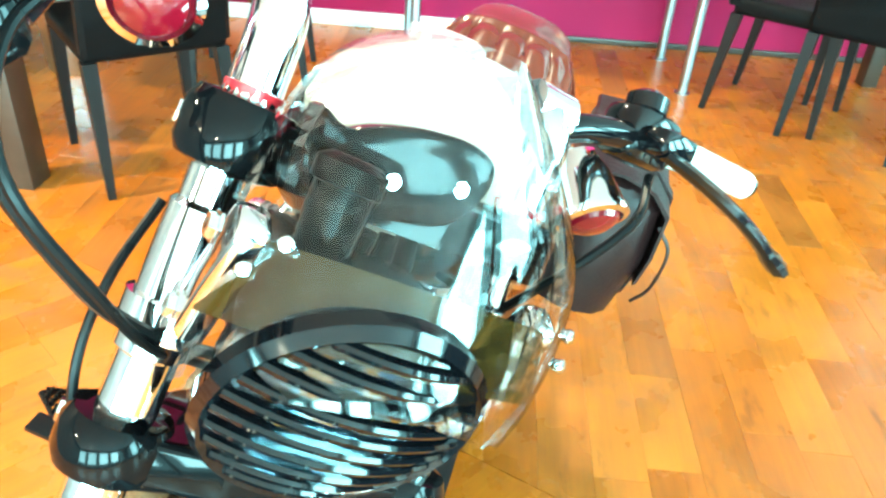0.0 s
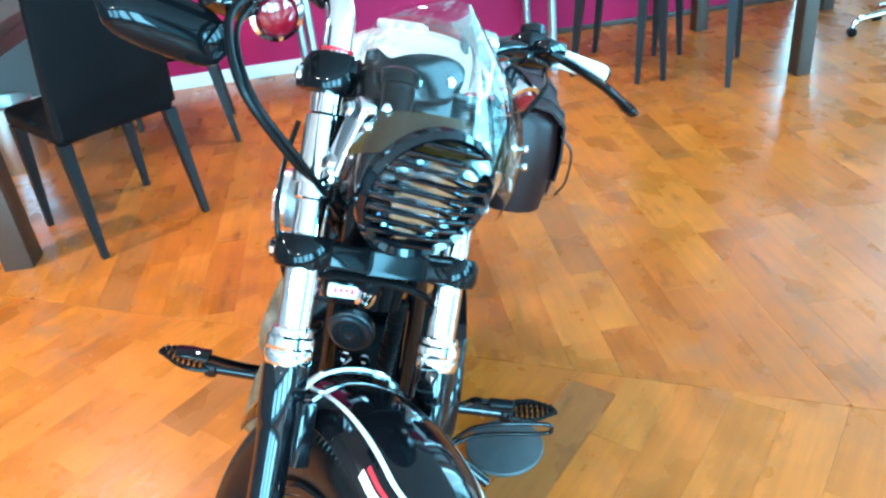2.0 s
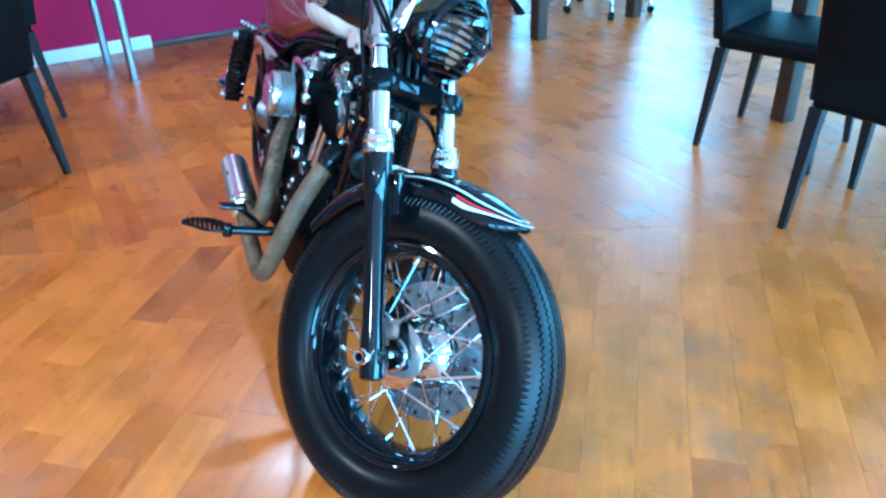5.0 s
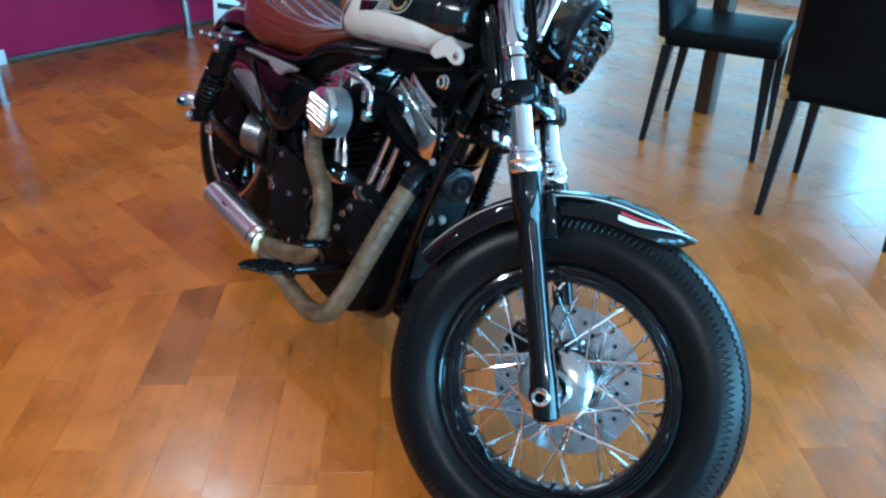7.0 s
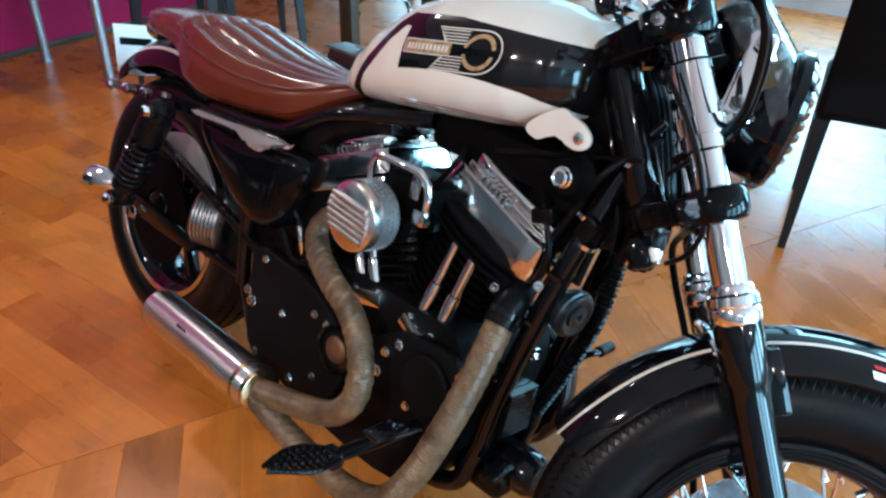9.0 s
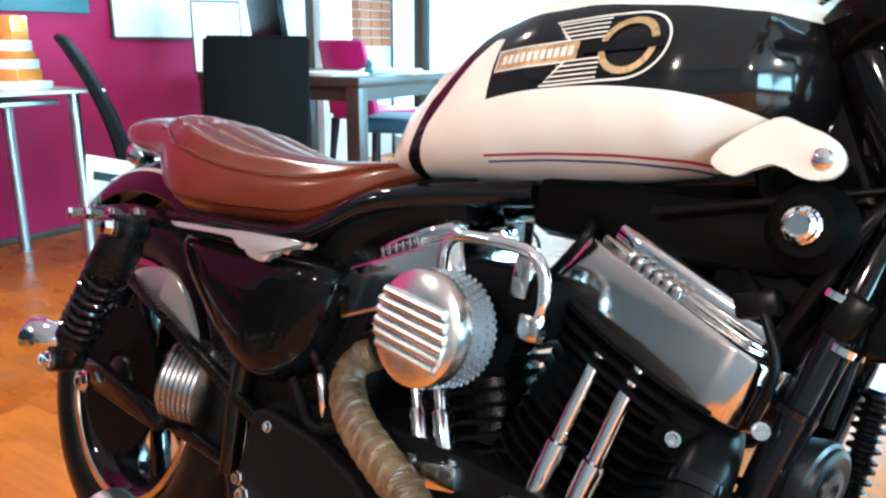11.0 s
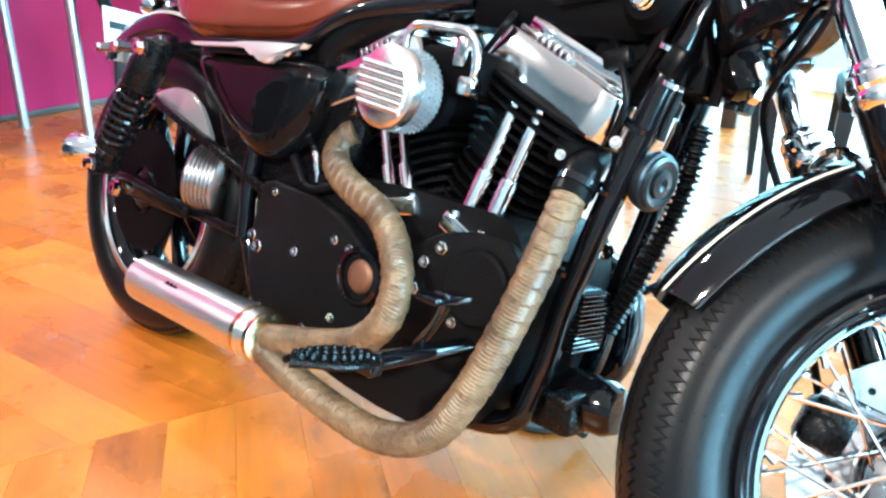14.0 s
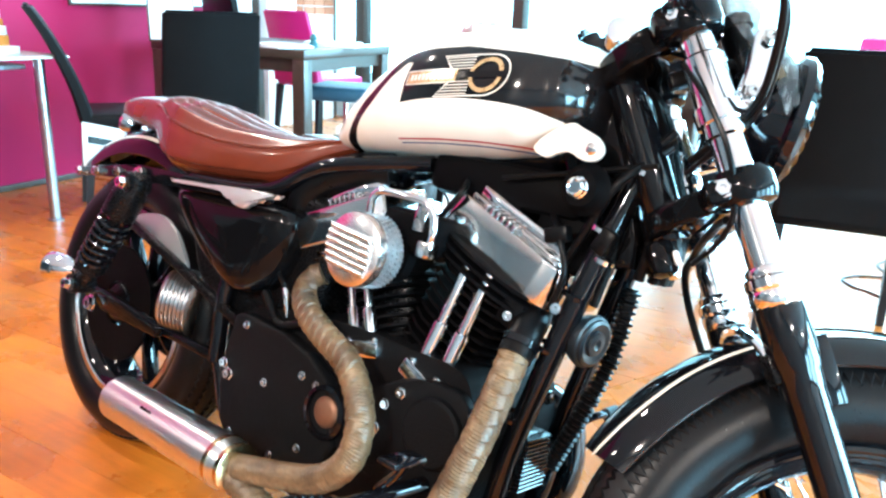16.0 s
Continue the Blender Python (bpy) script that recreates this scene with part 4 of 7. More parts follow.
for s in (-1, 1):
    bm = bmnew()
    bar = smooth_path([(0.125, 0.03, 0.835), (0.17, 0.03, 0.858), (0.26, 0.04, 0.876), (0.42, 0.07, 0.890)] if s > 0 else [(-0.125, 0.03, 0.835), (-0.17, 0.03, 0.845), (-0.26, 0.05, 0.825), (-0.40, 0.09, 0.80)])
    tube(bm, bar, 0.0127, 14)
    bars = bp("handlebar", bm, M_GLOSSBLACK, "low black clip-on handlebar", m=STEER)
    bm = bmnew()
    tube(bm, smooth_path([(0.113 * s, 0.0, 0.765), (0.115 * s, 0.004, 0.82), (0.12 * s, 0.028, 0.85)]), 0.019, 16)
    lathe(bm, [(0.012, -0.02), (0.022, -0.018), (0.022, 0.018), (0.012, 0.02)], (0.12 * s, 0.03, 0.852), (1, 0, 0), 16)
    part("riser", bm, M_CHROME, bars, "chrome riser", STEER)
    z = 0.872 if s > 0 else 0.808
    bm = bmnew()
    tube(bm, [(0.28 * s, 0.045, z + 0.006), (0.30 * s, 0.048, z + 0.008), (0.41 * s, 0.068, z + 0.017)] if s > 0 else [(0.28 * s, 0.058, z), (0.30 * s, 0.062, z), (0.41 * s, 0.088, z - 0.004)], lambda q, a: 0.0165 + 0.0012 * math.sin(q * 600), 16)
    part("grip", bm, M_CREAM if s > 0 else M_PLASTIC, bars, "cream hand grip" if s > 0 else "black hand grip", STEER)
    bm = bmnew()
    box(bm, (0.205 * s, 0.02, z - 0.022), (0.265 * s, 0.075, z + 0.028), 0.012)
    box(bm, (0.215 * s, -0.012, z - 0.012), (0.255 * s, 0.03, z + 0.012), 0.006)
    lathe(bm, [(0.012, 0), (0.02, 0.006), (0.02, 0.02), (0.01, 0.026)], (0.235 * s, 0.05, z + 0.02), (0, 0.2, 1), 18)
    part("switch_housing", bm, M_GLOSSBLACK, bars, "gloss black switch and perch", STEER)
    bm = bmnew()
    tip = (0.412, -0.016, 0.817) if s > 0 else (-0.40, -0.02, 0.77)
    path = smooth_path([(0.225 * s, -0.004, z - 0.008), (0.27 * s, -0.012, z - 0.016), (0.34 * s, -0.018, z - 0.032 if s > 0 else z - 0.014), tip])
    tube(bm, path, lambda q, a: (0.0085 if q < 0.17 else 0.0105) * (1.15 if abs(math.sin(a)) < 0.5 else 0.8), 12)
    part("lever", bm, M_GLOSSBLACK, bars, "black hand lever", STEER)
bm = bmnew()
loops = []
for i in range(13):
    t = i / 12
    r = math.sqrt(max(0.02, 1 - (2 * t - 1) ** 4))
    loops.append([(-0.238 - 0.15 * t, 0.02 + 0.022 * r * math.cos(a), 0.742 + 0.014 * t + 0.035 * r * math.sin(a)) for a in [2 * math.pi * k / 18 for k in range(18)]])
rings(bm, loops)
mirror = bp("bar_mirror", bm, M_DIMBLACK, "oval black bar mirror hung under the handlebar", m=STEER)
bm = bmnew()
tube(bm, smooth_path([(-0.245, 0.03, 0.755), (-0.235, 0.045, 0.785), (-0.215, 0.05, 0.83)]), 0.005, 8)
part("mirror_stem", bm, M_GLOSSBLACK, mirror, m=STEER)
for s in (-1, 1):
    c, aim = (Vector((-0.186, 0.035, 0.802)), (0, 0.86, 0.5)) if s < 0 else (Vector((0.205, 0.03, 0.795)), (-0.25, 0.60, 0.76))
    bm = bmnew()
    lathe(bm, [(0.004, 0.062), (0.016, 0.055), (0.026, 0.03), (0.031, 0.0), (0.033, -0.004), (0.033, -0.01), (0.027, -0.012), (0.025, 0.0), (0.01, 0.02)], c, aim, 30)
    bl_ = bp("front_blinker", bm, M_CHROME, "chrome bullet turn signal", m=STEER)
    bm = bmnew()
    lathe(bm, [(0.0262, -0.006), (0.022, -0.015), (0.012, -0.02), (0.003, -0.021)], c, aim, 24)
    part("lens", bm, M_RED, bl_, "dark red lens", STEER)
    bm = bmnew()
    tube(bm, [c + Vector((0, 0.02, 0.02)), Vector((c.x * 0.92, 0.045, 0.845))], 0.005, 8)
    part("stalk", bm, M_CHROME, bl_, m=STEER)


def cable(name, pts, r, material, label="", m=None):
    bm = bmnew()
    tube(bm, smooth_path(pts), r, 8)
    return bp(name, bm, material, label, m=m)


cable("brake_hose", [(-0.225, 0.0, 0.81), (-0.262, -0.035, 0.76), (-0.245, -0.055, 0.69), (-0.175, -0.045, 0.63), (-0.13, -0.030, 0.608), (-0.085, 0.0, 0.595), (-0.05, 0.03, 0.585)], 0.0050, M_PLASTIC, "black rubber brake hose", STEER)
cable("throttle_cable", [(-0.215, 0.01, 0.81), (-0.25, -0.03, 0.75), (-0.23, -0.06, 0.68), (-0.16, -0.05, 0.625), (-0.12, -0.030, 0.598), (-0.085, 0.005, 0.585), (-0.05, 0.04, 0.57)], 0.0036, M_PLASTIC, m=STEER)
cable("fork_cable", [(-0.135, 0.03, 0.68), (-0.15, 0.02, 0.62), (-0.15, 0.015, 0.56), (-0.13, 0.02, 0.50), (-0.10, 0.04, 0.47), (-0.04, 0.06, 0.46)], 0.0035, M_PLASTIC, m=STEER)
cable("clutch_cable", [(0.225, 0.0, 0.84), (0.19, -0.04, 0.79), (0.13, -0.02, 0.70), (0.07, 0.04, 0.60), (0.05, 0.09, 0.50)], 0.004, M_PLASTIC, m=STEER)
cable("brake_line", [(-0.095, 0.022, 0.494), (-0.05, 0.022, 0.497), (0.02, 0.022, 0.494), (0.07, 0.024, 0.488), (0.115, 0.034, 0.470), (0.142, 0.036, 0.42), (0.145, 0.036, 0.30), (0.125, 0.06, 0.14), (0.09, 0.08, 0.05)], 0.0055, M_PLASTIC, "black rubber brake line", STEER)

# ---- tank ----
TANK = [(0.425, 0.045, 0.870, 0.945), (0.44, 0.082, 0.852, 0.966), (0.475, 0.116, 0.836, 0.983), (0.53, 0.137, 0.813, 0.995), (0.60, 0.146, 0.800, 1.0), (0.67, 0.148, 0.790, 0.990), (0.74, 0.142, 0.781, 0.962), (0.80, 0.128, 0.774, 0.922), (0.85, 0.106, 0.768, 0.880), (0.895, 0.076, 0.766, 0.836), (0.925, 0.042, 0.770, 0.800)]


def tank_at(y):
    for a, b in zip(TANK, TANK[1:]):
        if a[0] <= y <= b[0]:
            t = (y - a[0]) / (b[0] - a[0])
            t = t * t * (3 - 2 * t) * 0.35 + t * 0.65
            return [p + (q - p) * t for p, q in zip(a[1:], b[1:])]
    return TANK[0][1:] if y < TANK[0][0] else TANK[-1][1:]


def tank_side(y, z):
    """Half the tank's width at a height."""
    w, lo, hi = tank_at(y)
    mid, half = lo + (hi - lo) * 0.42, (hi - lo)
    k = (z - mid) / (half * 0.58 if z > mid else half * 0.42)
    return w * max(0.0, 1 - abs(k) ** 2.5) ** (1 / 2.2)


bm = bmnew()
loops = []
for i in range(61):
    y = 0.425 + (0.925 - 0.425) * i / 60
    w, lo, hi = tank_at(y)
    mid = lo + (hi - lo) * 0.42
    ring = []
    for k in range(48):
        a = 2 * math.pi * k / 48
        c, s = math.cos(a), math.sin(a)
        x = w * math.copysign(abs(c) ** (2 / 2.3), c)
        z = mid + ((hi - mid) if s > 0 else (mid - lo)) * math.copysign(abs(s) ** (2 / 2.4), s)
        ring.append((x, y, z))
    loops.append(ring)
rings(bm, loops)


def tank_mat():
    """Cream paint with black side panels, a black rear band and thin red and blue lines, laid out in the bike's own y and z."""
    m = mat("cream_and_black_tank", (0.78, 0.74, 0.66), 0.1, vary=0.03, spec=0.45, rough_vary=0.03)
    n, l = nodes_of(m)
    b = n["Principled BSDF"]
    base = b.inputs["Base Color"].links[0].from_socket
    tc, sep = n.new("ShaderNodeTexCoord"), n.new("ShaderNodeSeparateXYZ")
    l.new(tc.outputs["Object"], sep.inputs[0])
    X, Y, Z = sep.outputs[0], sep.outputs[1], sep.outputs[2]

    def op(kind, a, c=None):
        q = n.new("ShaderNodeMath")
        q.operation = kind
        for i, v in enumerate((a, c)):
            if v is None:
                continue
            if isinstance(v, (int, float)):
                q.inputs[i].default_value = v
            else:
                l.new(v, q.inputs[i])
        return q.outputs[0]

    def both(*some):
        r = some[0]
        for v in some[1:]:
            r = op("MULTIPLY", r, v)
        return r

    off = op("SUBTRACT", Y, 0.55)
    low = op("SUBTRACT", op("SUBTRACT", 0.873, op("MULTIPLY", op("MULTIPLY", off, off), 0.75)), op("MULTIPLY", op("MAXIMUM", op("SUBTRACT", 0.5, Y), 0.0), 0.1))
    top = op("SUBTRACT", 0.947, op("MULTIPLY", op("MAXIMUM", op("SUBTRACT", Y, 0.62), 0.0), 0.12))
    panel = both(op("GREATER_THAN", Z, low), op("LESS_THAN", Z, top), op("LESS_THAN", Y, op("ADD", 0.712, op("MULTIPLY", op("SUBTRACT", Z, 0.88), -0.05))))
    edge = op("ADD", Y, op("MULTIPLY", op("SUBTRACT", Z, 0.766), 0.87))
    rear = both(op("GREATER_THAN", edge, 0.852), op("LESS_THAN", edge, 0.873), op("LESS_THAN", Z, 0.935))
    crest = both(op("GREATER_THAN", Y, 0.70), op("GREATER_THAN", Z, 0.915), op("LESS_THAN", edge, 0.872), op("LESS_THAN", Z, top))
    black = both(op("MAXIMUM", op("MAXIMUM", panel, rear), crest), op("GREATER_THAN", op("ABSOLUTE", X), 0.02))
    bend = op("SUBTRACT", op("MULTIPLY", op("MULTIPLY", op("SUBTRACT", Y, 0.60), op("SUBTRACT", Y, 0.60)), -0.2), op("MULTIPLY", op("SUBTRACT", Y, 0.60), 0.09))
    red_d = op("ABSOLUTE", op("SUBTRACT", op("SUBTRACT", Z, bend), 0.8175))
    blue_d = op("ABSOLUTE", op("SUBTRACT", op("SUBTRACT", Z, bend), 0.8128))
    span = both(op("LESS_THAN", Y, 0.732), op("GREATER_THAN", Y, 0.45))
    red, blue = both(op("LESS_THAN", red_d, 0.0010), span), both(op("LESS_THAN", blue_d, 0.0008), span)
    sock = base
    for f, c in ((black, (0.006, 0.006, 0.007)), (red, (0.42, 0.02, 0.04)), (blue, (0.03, 0.06, 0.20))):
        mx = n.new("ShaderNodeMix")
        mx.data_type = "RGBA"
        mx.inputs[7].default_value = (*c, 1)
        l.new(f, mx.inputs[0]), l.new(sock, mx.inputs[6])
        sock = mx.outputs[2]
    l.new(sock, b.inputs["Base Color"])
    return m


tank = bp("fuel_tank", bm, tank_mat(), "cream peanut tank with glossy black side panels and thin red and blue lines", sharp=50)
for s in (-1, 1):
    bm = bmnew()
    prism(bm, soft_poly([(0.50, 0.828), (0.455, 0.864), (0.43, 0.860), (0.405, 0.850), (0.395, 0.835), (0.403, 0.821), (0.424, 0.819), (0.450, 0.829), (0.478, 0.814)], 4), s * 0.084, s * 0.092, "x", 0.0015)
    part("mount_tab", bm, M_CREAM, tank, "cream mounting tab")
    bm = bmnew()
    lathe(bm, [(0.0085, 0.0), (0.0085, 0.003), (0.006, 0.005), (0.002, 0.0055)], (s * 0.092, 0.411, 0.835), (s, 0, 0), 16)
    part("bolt", bm, M_CHROME, tank)
bm = bmnew()
lathe(bm, [(0.04, -0.008), (0.041, 0.002), (0.036, 0.007), (0.034, 0.010), (0.012, 0.011)], (-0.03, 0.665, 0.988), (-0.04, 0.2, 1), 30)
cap = part("filler_cap", bm, M_DULLALU, tank, "bright metal filler cap")
for i in range(12):
    a = 2 * math.pi * i / 12
    bm = bmnew()
    lathe(bm, [(0.006, -0.004), (0.006, 0.007), (0.003, 0.009)], (-0.03 + 0.036 * math.cos(a), 0.665 + 0.036 * math.sin(a), 0.988 - 0.007 * math.sin(a)), (-0.04, 0.2, 1), 8)
    part("cap_lug", bm, M_DULLALU, cap)


def on_tank(bm, poly, lift, side):
    """A flat emblem piece laid on the tank's side."""
    vs = [bm.verts.new((side * (tank_side(y, z) + lift), y, z)) for y, z in poly]
    bm.faces.new(vs)


CY, CZ = 0.569, 0.908


def em(u, v):
    """Emblem's own axes: u towards its tail, v up; it droops a little to the rear."""
    return (CY + u - 0.04 * v, CZ + v - 0.14 * u)


for side in (-1, 1):
    bm = bmnew()
    for i in range(20):
        a, b = 2 * math.pi * i / 20, 2 * math.pi * (i + 1) / 20
        on_tank(bm, [em(r * math.cos(q), r * math.sin(q)) for q, r in ((a, 0.0195), (a, 0.0255), (b, 0.0255), (b, 0.0195))], 0.0022, side)
    bmesh.ops.remove_doubles(bm, verts=bm.verts, dist=4e-4)
    part("emblem", bm, M_GILT, tank, "pale gilt winged round emblem")
    bm = bmnew()
    for i in range(10):
        u0 = 0.046 + 0.0088 * i
        on_tank(bm, [em(u0, -0.0085), em(u0 + 0.0088, -0.0088), em(u0 + 0.0088, 0.0088), em(u0, 0.0085)], 0.0018, side)
    bmesh.ops.remove_doubles(bm, verts=bm.verts, dist=4e-4)
    part("emblem_scroll", bm, M_GILT, tank, "pale gilt scroll of the emblem")
    bm = bmnew()
    for k in range(5):
        for sg in (-1, 1):
            v0 = sg * (0.0095 + 0.0043 * k)
            end = 0.060 + 0.0035 * k
            for i in range(4):
                u0, u1 = 0.022 + (end - 0.022) * i / 4, 0.022 + (end - 0.022) * (i + 1) / 4
                on_tank(bm, [em(u0, v0 - 0.0007), em(u1, v0 - 0.0007), em(u1, v0 + 0.0007), em(u0, v0 + 0.0007)], 0.0026, side)
    for i in range(16):
        a, b = math.pi / 2 + math.pi * i / 16, math.pi / 2 + math.pi * (i + 1) / 16
        on_tank(bm, [em(0.034 * math.cos(a), 0.029 * math.sin(a)), em(0.036 * math.cos(a), 0.0308 * math.sin(a)), em(0.036 * math.cos(b), 0.0308 * math.sin(b)), em(0.034 * math.cos(b), 0.029 * math.sin(b))], 0.0024, side)
    for sg in (-1, 1):
        for i in range(6):
            u0, u1 = 0.013 * i, 0.013 * (i + 1)
            on_tank(bm, [em(u0, sg * 0.029), em(u1, sg * 0.029), em(u1, sg * 0.0308), em(u0, sg * 0.0308)], 0.0024, side)
        on_tank(bm, [em(0.078, sg * 0.0308), em(0.076, sg * 0.029), em(0.056, sg * 0.0105), em(0.059, sg * 0.0105)], 0.0024, side)
        for i in range(9):
            u0 = 0.056 + 0.0088 * i
            on_tank(bm, [em(u0, sg * 0.0088), em(u0 + 0.0088, sg * 0.0090), em(u0 + 0.0088, sg * 0.0106), em(u0, sg * 0.0104)], 0.0024, side)
    on_tank(bm, [em(0.1345, -0.0106), em(0.1362, -0.0106), em(0.1362, 0.0106), em(0.1345, 0.0106)], 0.0024, side)
    for i in range(11):
        u0 = 0.050 + 0.0073 * i
        on_tank(bm, [em(u0, -0.0045), em(u0 + 0.0050, -0.0045), em(u0 + 0.0050, 0.0045), em(u0, 0.0045)], 0.0026, side)
    part("emblem_outline", bm, M_CREAM, tank, "pale outline and bars of the emblem")
    bm = bmnew()
    for i in range(12):
        u0, u1 = -0.032 + 0.0063 * i, -0.032 + 0.0063 * (i + 1)
        on_tank(bm, [em(u0, -0.0045), em(u1, -0.0045), em(u1, 0.0045), em(u0, 0.0045)], 0.0032, side)
    part("emblem_bar", bm, M_GLOSSBLACK, tank, "black bar across the emblem")

# ---- saddle ----
SEAT = [(0.855, 0.045, 0.778, 0.792), (0.88, 0.072, 0.762, 0.793), (0.915, 0.098, 0.733, 0.788), (0.955, 0.116, 0.698, 0.780), (1.00, 0.130, 0.676, 0.772), (1.06, 0.140, 0.670, 0.766), (1.14, 0.148, 0.660, 0.766), (1.22, 0.152, 0.652, 0.778), (1.29, 0.150, 0.650, 0.793), (1.33, 0.142, 0.664, 0.799), (1.37, 0.126, 0.706, 0.804), (1.44, 0.114, 0.722, 0.806), (1.51, 0.108, 0.726, 0.801), (1.56, 0.096, 0.732, 0.794), (1.60, 0.072, 0.740, 0.784), (1.62, 0.042, 0.748, 0.770)]


def lerp_row(rows, y):
    for a, b in zip(rows, rows[1:]):
        if a[0] <= y <= b[0]:
            t = (y - a[0]) / (b[0] - a[0])
            return [p + (q - p) * t for p, q in zip(a[1:], b[1:])]
    return list(rows[-1][1:])


bm = bmnew()
loops = []
for i in range(73):
    y = 0.855 + (1.62 - 0.855) * i / 72
    rows = [lerp_row(SEAT, min(1.62, max(0.855, y + d))) for d in (-0.02, -0.01, 0, 0.01, 0.02)]
    w, lo, hi = [sum(r[k] for r in rows) / 5 for k in range(3)]
    ring = []
    for k in range(300):
        a = 2 * math.pi * k / 300
        c, s = math.cos(a), math.sin(a)
        x = w * math.copysign(abs(c) ** 0.72, c) * (1.0 if s > -0.2 else 0.93)
        z = (lo + hi) / 2 + (hi - lo) / 2 * math.copysign(abs(s) ** (0.8 if s > 0 else 0.45), s)
        if s > 0.15 and 0.90 < y < 1.42:
            u = abs(x / w)
            pad = abs(math.cos(x / w * 8.6 + 0.25 * math.sin(y * 15))) ** 0.55
            roll = math.exp(-((u - 0.84) / 0.07) ** 2)
            back = math.exp(-((y - 1.375) / 0.022) ** 2) * min(1, max(0, 1 - u) * 6)
            z += (0.011 * pad * min(1, max(0, 0.80 - u) * 6) + 0.014 * roll) * min(1, max(0, (y - 0.90) * 6), max(0, (1.385 - y) * 14)) + 0.009 * back
        ring.append((x + REAR[0] * 0.5, y, z))
    loops.append(ring)
rings(bm, loops)
seat = bp("saddle", bm, M_LEATHER, "chestnut brown leather solo saddle with creased pleats", sharp=70)
bm = bmnew()
for s in (-1, 1):
    pts = []
    for i in range(30):
        y = 0.89 + (1.40 - 0.89) * i / 29
        w, lo, hi = lerp_row(SEAT, y)
        pts.append((s * w * 0.965 + 0.006, y, lo + (hi - lo) * 0.74))
    tube(bm, pts, 0.0028, 6)
part("seam", bm, M_LEATHER, seat, "raised seam")

# ---- rear wheel and its fender ----
RM = Matrix.Translation(REAR)
RR = 0.309
bm = bmnew()
wheel_tyre(bm, RR, 0.072, 0.205)
rear_wheel = bp("rear_wheel", bm, M_RUBBER, "fat black rear tyre on a black cast wheel", m=RM, sharp=60)
for x0, x1 in ((-0.048, -0.034), (-0.025, -0.008), (0.008, 0.025), (0.034, 0.048)):
    bm = bmnew()
    tread_rib(bm, RR, 0.072, 0.205, x0, x1, 200)
    part("tread_rib", bm, M_RUBBER, rear_wheel, m=RM, sharp=30)
bm = bmnew()
band(bm, [(-0.060, 0.212), (-0.054, 0.218), (-0.05, 0.204), (-0.03, 0.192), (0.03, 0.192), (0.05, 0.204), (0.054, 0.218), (0.06, 0.212), (0.05, 0.19), (0.03, 0.178), (-0.03, 0.178), (-0.05, 0.19)])
part("rim", bm, M_GLOSSBLACK, rear_wheel, "gloss black rim", RM)
for s in (-1, 1):
    bm = bmnew()
    band(bm, [(0.0605 * s, 0.215), (0.0605 * s, 0.204), (0.058 * s, 0.202), (0.057 * s, 0.217)])
    part("rim_lip", bm, M_ALU, rear_wheel, "machined bright rim lip", RM)
for i in range(9):
    a = 2 * math.pi * i / 9
    bm = bmnew()
    box(bm, (-0.016, -0.013, 0.05), (0.016, 0.013, 0.186), 0.006, Matrix.Rotation(a, 4, "X"))
    part("wheel_spoke", bm, M_GLOSSBLACK, rear_wheel, m=RM)
bm = bmnew()
lathe(bm, [(0.015, -0.085), (0.04, -0.08), (0.055, -0.05), (0.055, 0.06), (0.03, 0.08)], (0, 0, 0), (1, 0, 0), 30)
part("hub", bm, M_SATIN, rear_wheel, m=RM)
# unseen black disc, added so the wheel looks dark between its spokes
bm = bmnew()
lathe(bm, [(0.02, 0.062), (0.128, 0.064), (0.131, 0.068), (0.131, 0.090), (0.128, 0.094), (0.02, 0.096)], (0, 0, 0), (1, 0, 0), 48)
part("dark_backing", bm, M_SATIN, rear_wheel, "black disc added to darken the inside of the wheel", RM)
bm = bmnew()
band(bm, [(-0.078, 0.05), (-0.072, 0.05), (-0.072, 0.128), (-0.078, 0.128)])
part("brake_disc", bm, M_FIN, rear_wheel, "dull black brake disc", RM)
bm = bmnew()
profile = [(0.012, -0.030), (0.060, -0.028)]
for k in range(7):
    profile += [(0.066 - 0.0006 * k, -0.026 + 0.0085 * k), (0.0665 - 0.0006 * k, -0.022 + 0.0085 * k), (0.063 - 0.0006 * k, -0.0195 + 0.0085 * k)]
lathe(bm, profile + [(0.056, 0.036), (0.004, 0.038)], (-0.070, 1.240, 0.405), (-0.55, 0.83, 0.05), 40)
pc = bp("drive_drum", bm, mat("dull_drum_metal", (0.30, 0.30, 0.31), 0.30, 1.0, vary=0.2), "ribbed metal drum ahead of the rear wheel")
bm = bmnew()
lathe(bm, [(0.003, 0.043), (0.030, 0.0425), (0.032, 0.036)], (-0.070, 1.240, 0.405), (-0.55, 0.83, 0.05), 30)
part("drum_face", bm, M_SATIN, pc, "black centre")
bm = bmnew()
prism(bm, soft_poly([(1.42, 0.538), (1.34, 0.563), (1.27, 0.55), (1.215, 0.50), (1.205, 0.47), (1.30, 0.49), (1.37, 0.515)], 4), -0.108, -0.10, "x", 0.003)
bp("splash_plate", bm, M_DULLALU, "bright polished splash plate behind the shock")
bm = bmnew()
fender_strip(bm, radians(-28), radians(46), 0.402, lambda t: 0.088 * (0.94 + 0.06 * math.sin(t * 3.1)) * (1 if t < 0.93 else math.sqrt(max(0.2, 1 - ((t - 0.93) / 0.075) ** 2))), 0.062)
rf = bp("rear_fender", bm, M_GLOSSBLACK, "bobbed gloss black rear fender with a cream line", m=RM)
bm = bmnew()
